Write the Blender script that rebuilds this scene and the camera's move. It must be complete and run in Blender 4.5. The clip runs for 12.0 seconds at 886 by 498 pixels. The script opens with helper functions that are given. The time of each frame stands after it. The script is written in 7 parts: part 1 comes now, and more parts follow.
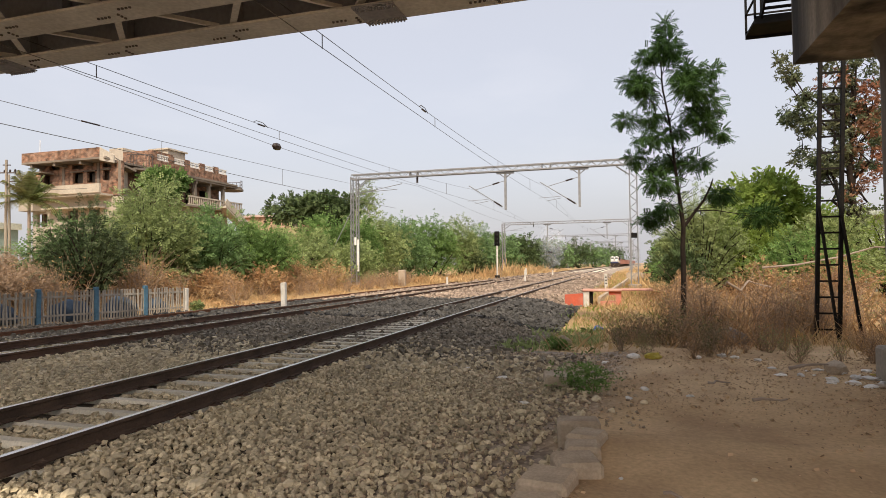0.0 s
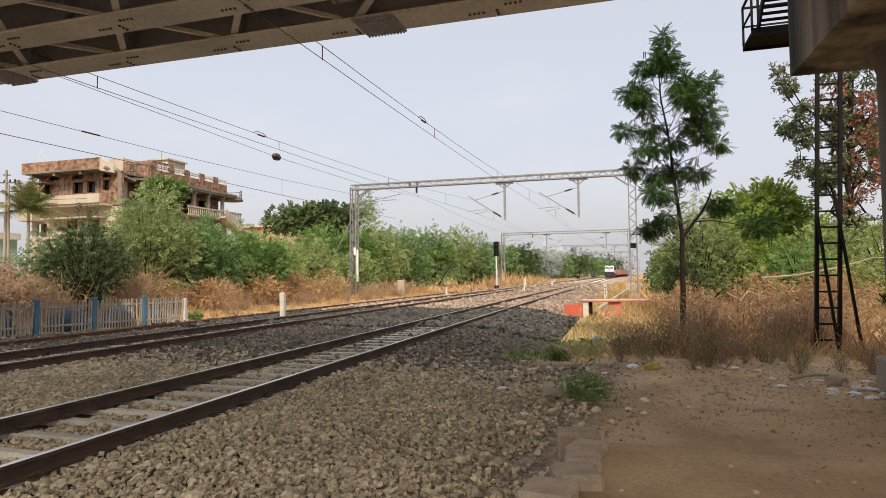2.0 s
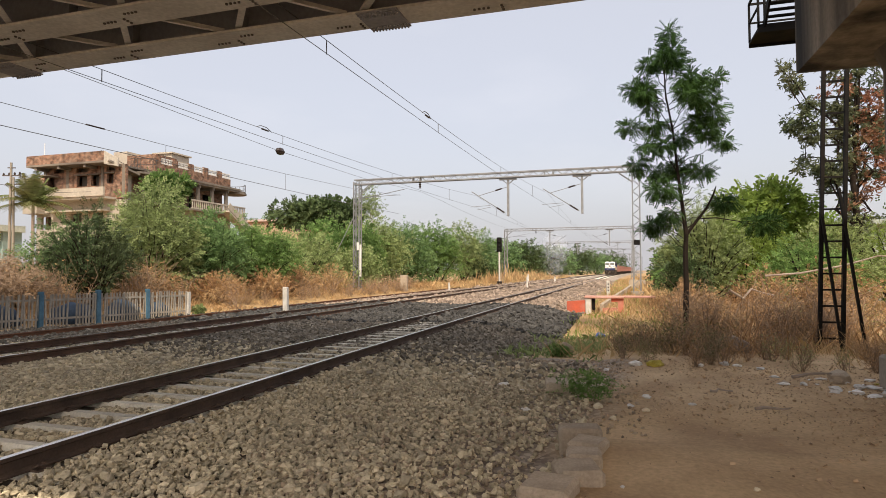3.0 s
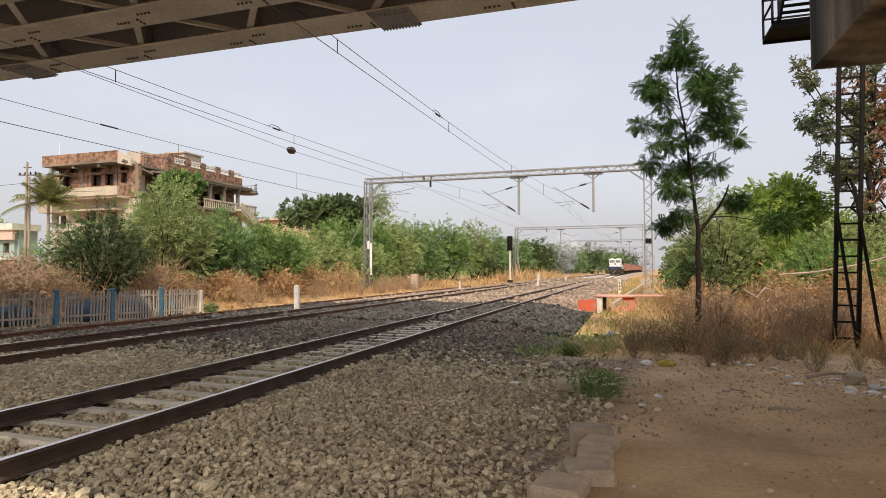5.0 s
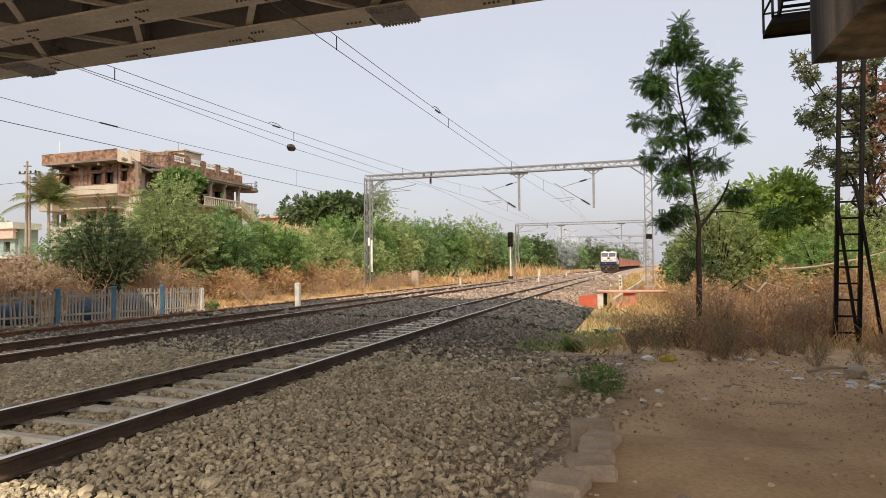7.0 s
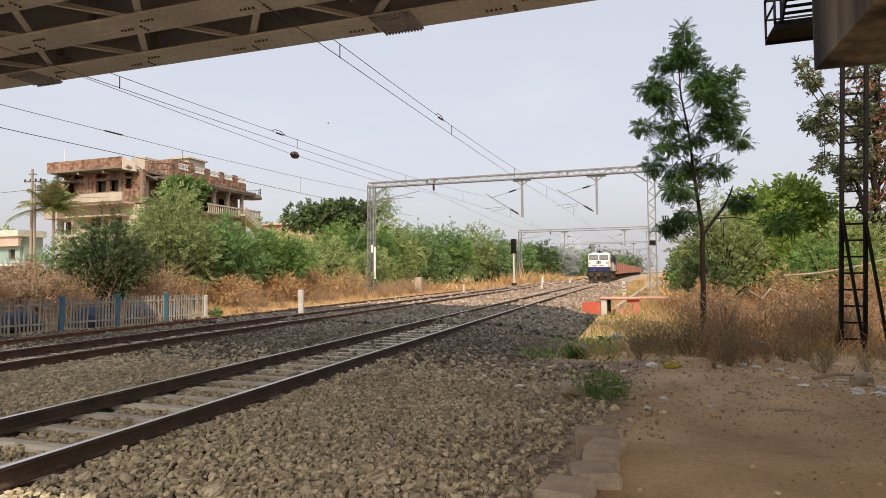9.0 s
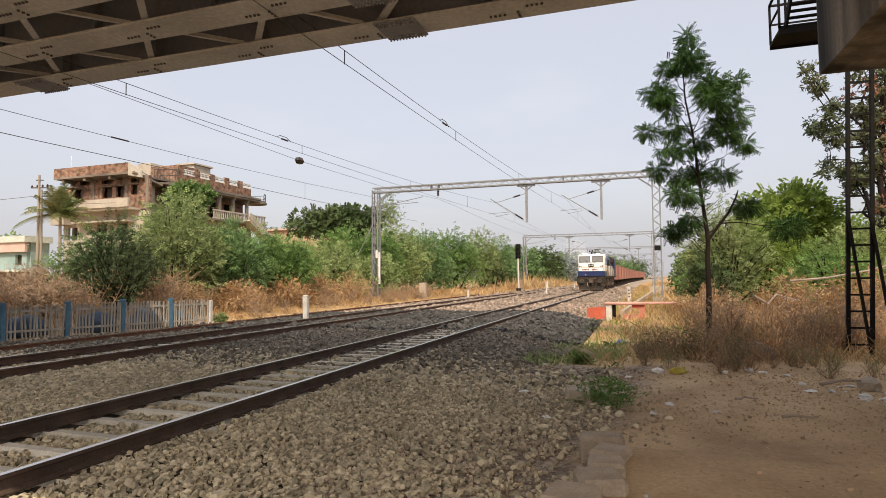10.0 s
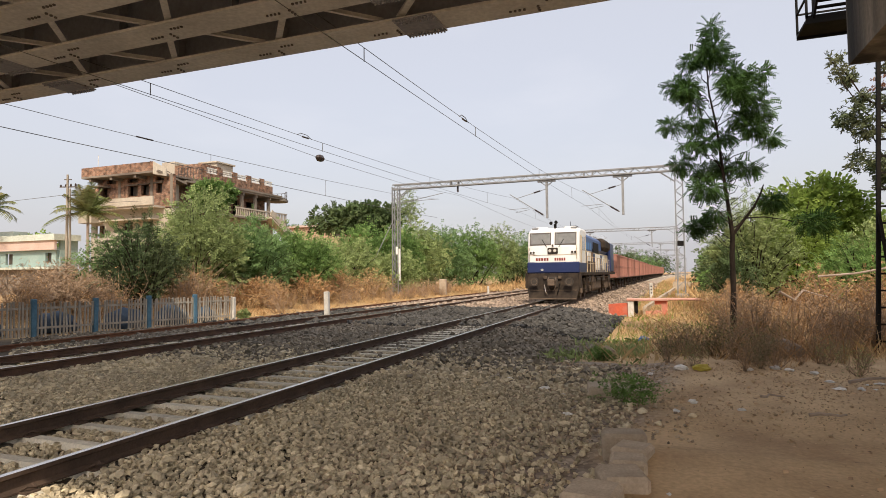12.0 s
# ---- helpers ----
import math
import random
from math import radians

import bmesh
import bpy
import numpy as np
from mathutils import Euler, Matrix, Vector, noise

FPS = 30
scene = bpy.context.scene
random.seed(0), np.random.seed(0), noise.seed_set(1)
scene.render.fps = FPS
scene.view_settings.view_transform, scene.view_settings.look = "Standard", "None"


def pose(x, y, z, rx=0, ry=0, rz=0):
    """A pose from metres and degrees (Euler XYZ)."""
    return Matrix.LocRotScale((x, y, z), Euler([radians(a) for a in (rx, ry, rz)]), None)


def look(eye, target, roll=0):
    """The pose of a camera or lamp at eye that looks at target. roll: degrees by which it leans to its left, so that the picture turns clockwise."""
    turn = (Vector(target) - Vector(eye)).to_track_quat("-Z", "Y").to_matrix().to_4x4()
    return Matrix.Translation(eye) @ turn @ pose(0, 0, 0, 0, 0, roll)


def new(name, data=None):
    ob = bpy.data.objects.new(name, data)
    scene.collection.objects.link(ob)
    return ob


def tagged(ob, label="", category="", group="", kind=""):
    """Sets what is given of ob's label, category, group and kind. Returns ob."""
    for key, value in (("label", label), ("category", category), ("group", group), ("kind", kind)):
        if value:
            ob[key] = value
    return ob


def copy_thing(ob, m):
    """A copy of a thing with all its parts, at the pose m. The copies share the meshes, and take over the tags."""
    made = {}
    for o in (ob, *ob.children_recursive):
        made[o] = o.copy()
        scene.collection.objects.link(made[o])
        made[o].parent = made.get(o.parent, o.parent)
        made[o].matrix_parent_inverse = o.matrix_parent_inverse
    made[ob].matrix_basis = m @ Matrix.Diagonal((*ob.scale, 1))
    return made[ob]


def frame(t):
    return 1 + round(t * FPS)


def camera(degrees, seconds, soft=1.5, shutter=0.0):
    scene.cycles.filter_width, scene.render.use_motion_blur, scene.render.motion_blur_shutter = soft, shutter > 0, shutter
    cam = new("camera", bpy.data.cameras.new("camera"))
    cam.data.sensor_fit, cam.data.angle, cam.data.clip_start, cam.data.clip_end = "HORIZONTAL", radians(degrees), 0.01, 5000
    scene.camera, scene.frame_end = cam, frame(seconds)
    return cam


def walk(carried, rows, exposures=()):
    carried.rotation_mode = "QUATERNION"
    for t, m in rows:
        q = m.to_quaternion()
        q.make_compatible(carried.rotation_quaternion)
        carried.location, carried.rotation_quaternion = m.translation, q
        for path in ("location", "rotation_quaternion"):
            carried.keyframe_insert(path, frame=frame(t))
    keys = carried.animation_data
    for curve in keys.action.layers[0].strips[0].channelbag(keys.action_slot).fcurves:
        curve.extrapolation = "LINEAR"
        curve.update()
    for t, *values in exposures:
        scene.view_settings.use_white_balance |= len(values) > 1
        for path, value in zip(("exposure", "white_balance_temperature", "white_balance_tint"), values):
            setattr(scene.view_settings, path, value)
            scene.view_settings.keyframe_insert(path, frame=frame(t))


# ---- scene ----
cam = camera(74.5, 12.0, soft=0.5)
EYE_Z = 1.6  # above the rail tops, which lie at z = 0; y runs along the tracks


def view(yaw, pitch, roll):
    return pose(0, 0, EYE_Z, 90 + pitch, 0, yaw) @ pose(0, 0, 0, 0, 0, -roll)


walk(cam, [
    (0, view(16.61, 1.57, 0.60)),
    (0.5, view(16.32, 1.94, 0.81)),
    (1, view(16.31, 1.82, 0.64)),
    (1.5, view(16.47, 1.90, 0.61)),
    (2, view(16.53, 2.57, 0.56)),
    (2.5, view(16.45, 2.21, 0.26)),
    (3, view(16.83, 2.13, 0.16)),
    (5, view(17.86, 2.00, 0.11)),
    (5.5, view(17.68, 1.60, 0.18)),
    (6, view(17.36, 1.82, 0.43)),
    (6.5, view(17.07, 1.79, 0.31)),
    (7, view(17.91, 1.66, 0.41)),
    (9, view(18.22, 2.33, 0.51)),
    (9.5, view(18.12, 2.40, 0.45)),
    (10, view(18.65, 2.85, 0.55)),
    (10.5, view(18.64, 2.84, 0.64)),
    (11, view(19.12, 2.46, 0.59)),
    (11.5, view(19.93, 2.25, 0.98)),
    (12, view(20.62, 2.51, 0.67)),
])

# ---- light: low hazy afternoon sun from behind the camera, under a pale sky ----
SUN_ELEV = radians(45.6)
SUN_AZ = Vector((0.35, -1.0, 0)).normalized()
world = bpy.data.worlds.new("sky")
scene.world = world
world.use_nodes = True
wn, wl = world.node_tree.nodes, world.node_tree.links
wn.clear()
sky = wn.new("ShaderNodeTexSky")
sky.sky_type, sky.sun_disc = "NISHITA", False
sky.sun_elevation = SUN_ELEV
sky.sun_rotation = math.atan2(SUN_AZ.x, SUN_AZ.y)
sky.air_density, sky.dust_density, sky.ozone_density = 1.0, 7.0, 1.0
haze = wn.new("ShaderNodeMix")
haze.data_type = "RGBA"
haze.inputs[0].default_value = 0.5
haze.inputs[7].default_value = (6.95, 6.8, 7.1, 1)
cloud_co, cloud_map, cloud = wn.new("ShaderNodeTexCoord"), wn.new("ShaderNodeMapping"), wn.new("ShaderNodeTexNoise")
cloud_map.inputs["Scale"].default_value = (1.0, 1.0, 3.2)
cloud.inputs["Scale"].default_value, cloud.inputs["Detail"].default_value = 3.0, 5
cloud_amount = wn.new("ShaderNodeMapRange")
cloud_amount.inputs[1].default_value, cloud_amount.inputs[2].default_value, cloud_amount.inputs[4].default_value = 0.50, 0.78, 0.10
wisps = wn.new("ShaderNodeMix")
wisps.data_type = "RGBA"
wisps.inputs[7].default_value = (8.0, 7.6, 7.6, 1)
wl.new(cloud_co.outputs["Generated"], cloud_map.inputs[0])
wl.new(cloud_map.outputs[0], cloud.inputs["Vector"])
wl.new(cloud.outputs[0], cloud_amount.inputs[0])
wl.new(cloud_amount.outputs[0], wisps.inputs[0])
sky_bg = wn.new("ShaderNodeBackground")
sky_bg.inputs[1].default_value = 0.108
sky_out = wn.new("ShaderNodeOutputWorld")
wl.new(sky.outputs[0], haze.inputs[6])
wl.new(haze.outputs[2], wisps.inputs[6])
wl.new(wisps.outputs[2], sky_bg.inputs[0])
wl.new(sky_bg.outputs[0], sky_out.inputs[0])
sun = new("sun", bpy.data.lights.new("sun", "SUN"))
sun.data.energy, sun.data.angle, sun.data.color = 2.3, radians(0.6), (1.0, 0.87, 0.69)
to_sun = SUN_AZ * math.cos(SUN_ELEV) + Vector((0, 0, math.sin(SUN_ELEV)))
sun.matrix_world = look(to_sun * 60, (0, 0, 0))
scene.view_settings.exposure = 0.58


# ---- materials ----
def mat(name, c1, c2=None, scale=2.0, fine=30.0, rough=0.85, metal=0.0, bump=0.3, island=0.0, rand=0.0, spec=0.3, thin=0.0, stain=None, streak=1.0, grain=0.3):
    """Two scales of variation, relief from the fine one; island / rand vary pieces; thin lets light through leaves."""
    m = bpy.data.materials.new(name)
    m.use_nodes = True
    n, l = m.node_tree.nodes, m.node_tree.links
    p, out = n["Principled BSDF"], n["Material Output"]
    c2 = c2 or tuple(c * 0.7 for c in c1)
    tc = n.new("ShaderNodeTexCoord")
    mp = n.new("ShaderNodeMapping")
    mp.inputs["Scale"].default_value = (1, 1, streak)
    l.new(tc.outputs["Object"], mp.inputs[0])
    big, small = n.new("ShaderNodeTexNoise"), n.new("ShaderNodeTexNoise")
    big.inputs["Scale"].default_value, small.inputs["Scale"].default_value = scale, fine
    big.inputs["Detail"].default_value, small.inputs["Detail"].default_value = 4, 3
    l.new(mp.outputs[0], big.inputs["Vector"])
    l.new(tc.outputs["Object"], small.inputs["Vector"])
    ramp = n.new("ShaderNodeMapRange")
    ramp.inputs[1].default_value, ramp.inputs[2].default_value = 0.35, 0.65
    l.new(big.outputs[0], ramp.inputs[0])
    mix = n.new("ShaderNodeMix")
    mix.data_type = "RGBA"
    mix.inputs[6].default_value, mix.inputs[7].default_value = (*c1, 1), (*c2, 1)
    l.new(ramp.outputs[0], mix.inputs[0])
    val = n.new("ShaderNodeMapRange")
    val.inputs[3].default_value, val.inputs[4].default_value = 1 - grain, 1 + grain
    l.new(small.outputs[0], val.inputs[0])
    last = val.outputs[0]
    for amount, socket in ((island, "Random Per Island"), (rand, "Random")):
        if amount:
            src = n.new("ShaderNodeNewGeometry" if socket == "Random Per Island" else "ShaderNodeObjectInfo")
            r = n.new("ShaderNodeMapRange")
            r.inputs[3].default_value, r.inputs[4].default_value = 1 - amount, 1 + amount
            l.new(src.outputs[socket], r.inputs[0])
            k = n.new("ShaderNodeMath")
            k.operation = "MULTIPLY"
            l.new(last, k.inputs[0])
            l.new(r.outputs[0], k.inputs[1])
            last = k.outputs[0]
    mul = n.new("ShaderNodeVectorMath")
    mul.operation = "SCALE"
    l.new(mix.outputs[2], mul.inputs[0])
    l.new(last, mul.inputs[3])
    colour = mul.outputs[0]
    if stain:
        st = n.new("ShaderNodeTexNoise")
        st.inputs["Scale"].default_value = scale * 0.45
        st.inputs["Detail"].default_value = 6
        l.new(mp.outputs[0], st.inputs["Vector"])
        sr = n.new("ShaderNodeMapRange")
        sr.inputs[1].default_value, sr.inputs[2].default_value = 0.5, 0.68
        l.new(st.outputs[0], sr.inputs[0])
        sm = n.new("ShaderNodeMix")
        sm.data_type = "RGBA"
        sm.inputs[7].default_value = (*stain, 1)
        l.new(sr.outputs[0], sm.inputs[0])
        l.new(colour, sm.inputs[6])
        colour = sm.outputs[2]
    l.new(colour, p.inputs["Base Color"])
    p.inputs["Roughness"].default_value, p.inputs["Metallic"].default_value = rough, metal
    p.inputs["Specular IOR Level"].default_value = spec
    if bump:
        b = n.new("ShaderNodeBump")
        b.inputs["Strength"].default_value, b.inputs["Distance"].default_value = bump, 0.02
        l.new(small.outputs[0], b.inputs["Height"])
        l.new(b.outputs[0], p.inputs["Normal"])
    if thin:
        tr, ms = n.new("ShaderNodeBsdfTranslucent"), n.new("ShaderNodeMixShader")
        ms.inputs[0].default_value = thin
        l.new(colour, tr.inputs[0])
        l.new(p.outputs[0], ms.inputs[1])
        l.new(tr.outputs[0], ms.inputs[2])
        l.new(ms.outputs[0], out.inputs[0])
    return m


def brick_mat(name, c1, c2, mortar):
    m = mat(name, c1, c2, rough=0.95)
    n, l = m.node_tree.nodes, m.node_tree.links
    p = n["Principled BSDF"]
    tc, sx, sy, cb = n.new("ShaderNodeTexCoord"), n.new("ShaderNodeSeparateXYZ"), n.new("ShaderNodeMath"), n.new("ShaderNodeCombineXYZ")
    sy.operation = "ADD"
    l.new(tc.outputs["Object"], sx.inputs[0])
    l.new(sx.outputs[0], sy.inputs[0])
    l.new(sx.outputs[1], sy.inputs[1])
    l.new(sy.outputs[0], cb.inputs[0])
    l.new(sx.outputs[2], cb.inputs[1])
    b = n.new("ShaderNodeTexBrick")
    b.inputs["Scale"].default_value = 1.0
    b.inputs["Brick Width"].default_value, b.inputs["Row Height"].default_value, b.inputs["Mortar Size"].default_value = 0.23, 0.085, 0.012
    b.inputs["Color1"].default_value, b.inputs["Color2"].default_value, b.inputs["Mortar"].default_value = (*c1, 1), (*c2, 1), (*mortar, 1)
    l.new(cb.outputs[0], b.inputs["Vector"])
    noise_t = n.new("ShaderNodeTexNoise")
    noise_t.inputs["Scale"].default_value = 2.6
    noise_t.inputs["Detail"].default_value = 5
    l.new(tc.outputs["Object"], noise_t.inputs["Vector"])
    r = n.new("ShaderNodeMapRange")
    r.inputs[1].default_value, r.inputs[2].default_value = 0.3, 0.7
    r.inputs[3].default_value, r.inputs[4].default_value = 0.4, 1.9
    l.new(noise_t.outputs[0], r.inputs[0])
    s = n.new("ShaderNodeVectorMath")
    s.operation = "SCALE"
    l.new(b.outputs[0], s.inputs[0])
    l.new(r.outputs[0], s.inputs[3])
    l.new(s.outputs[0], p.inputs["Base Color"])
    return m


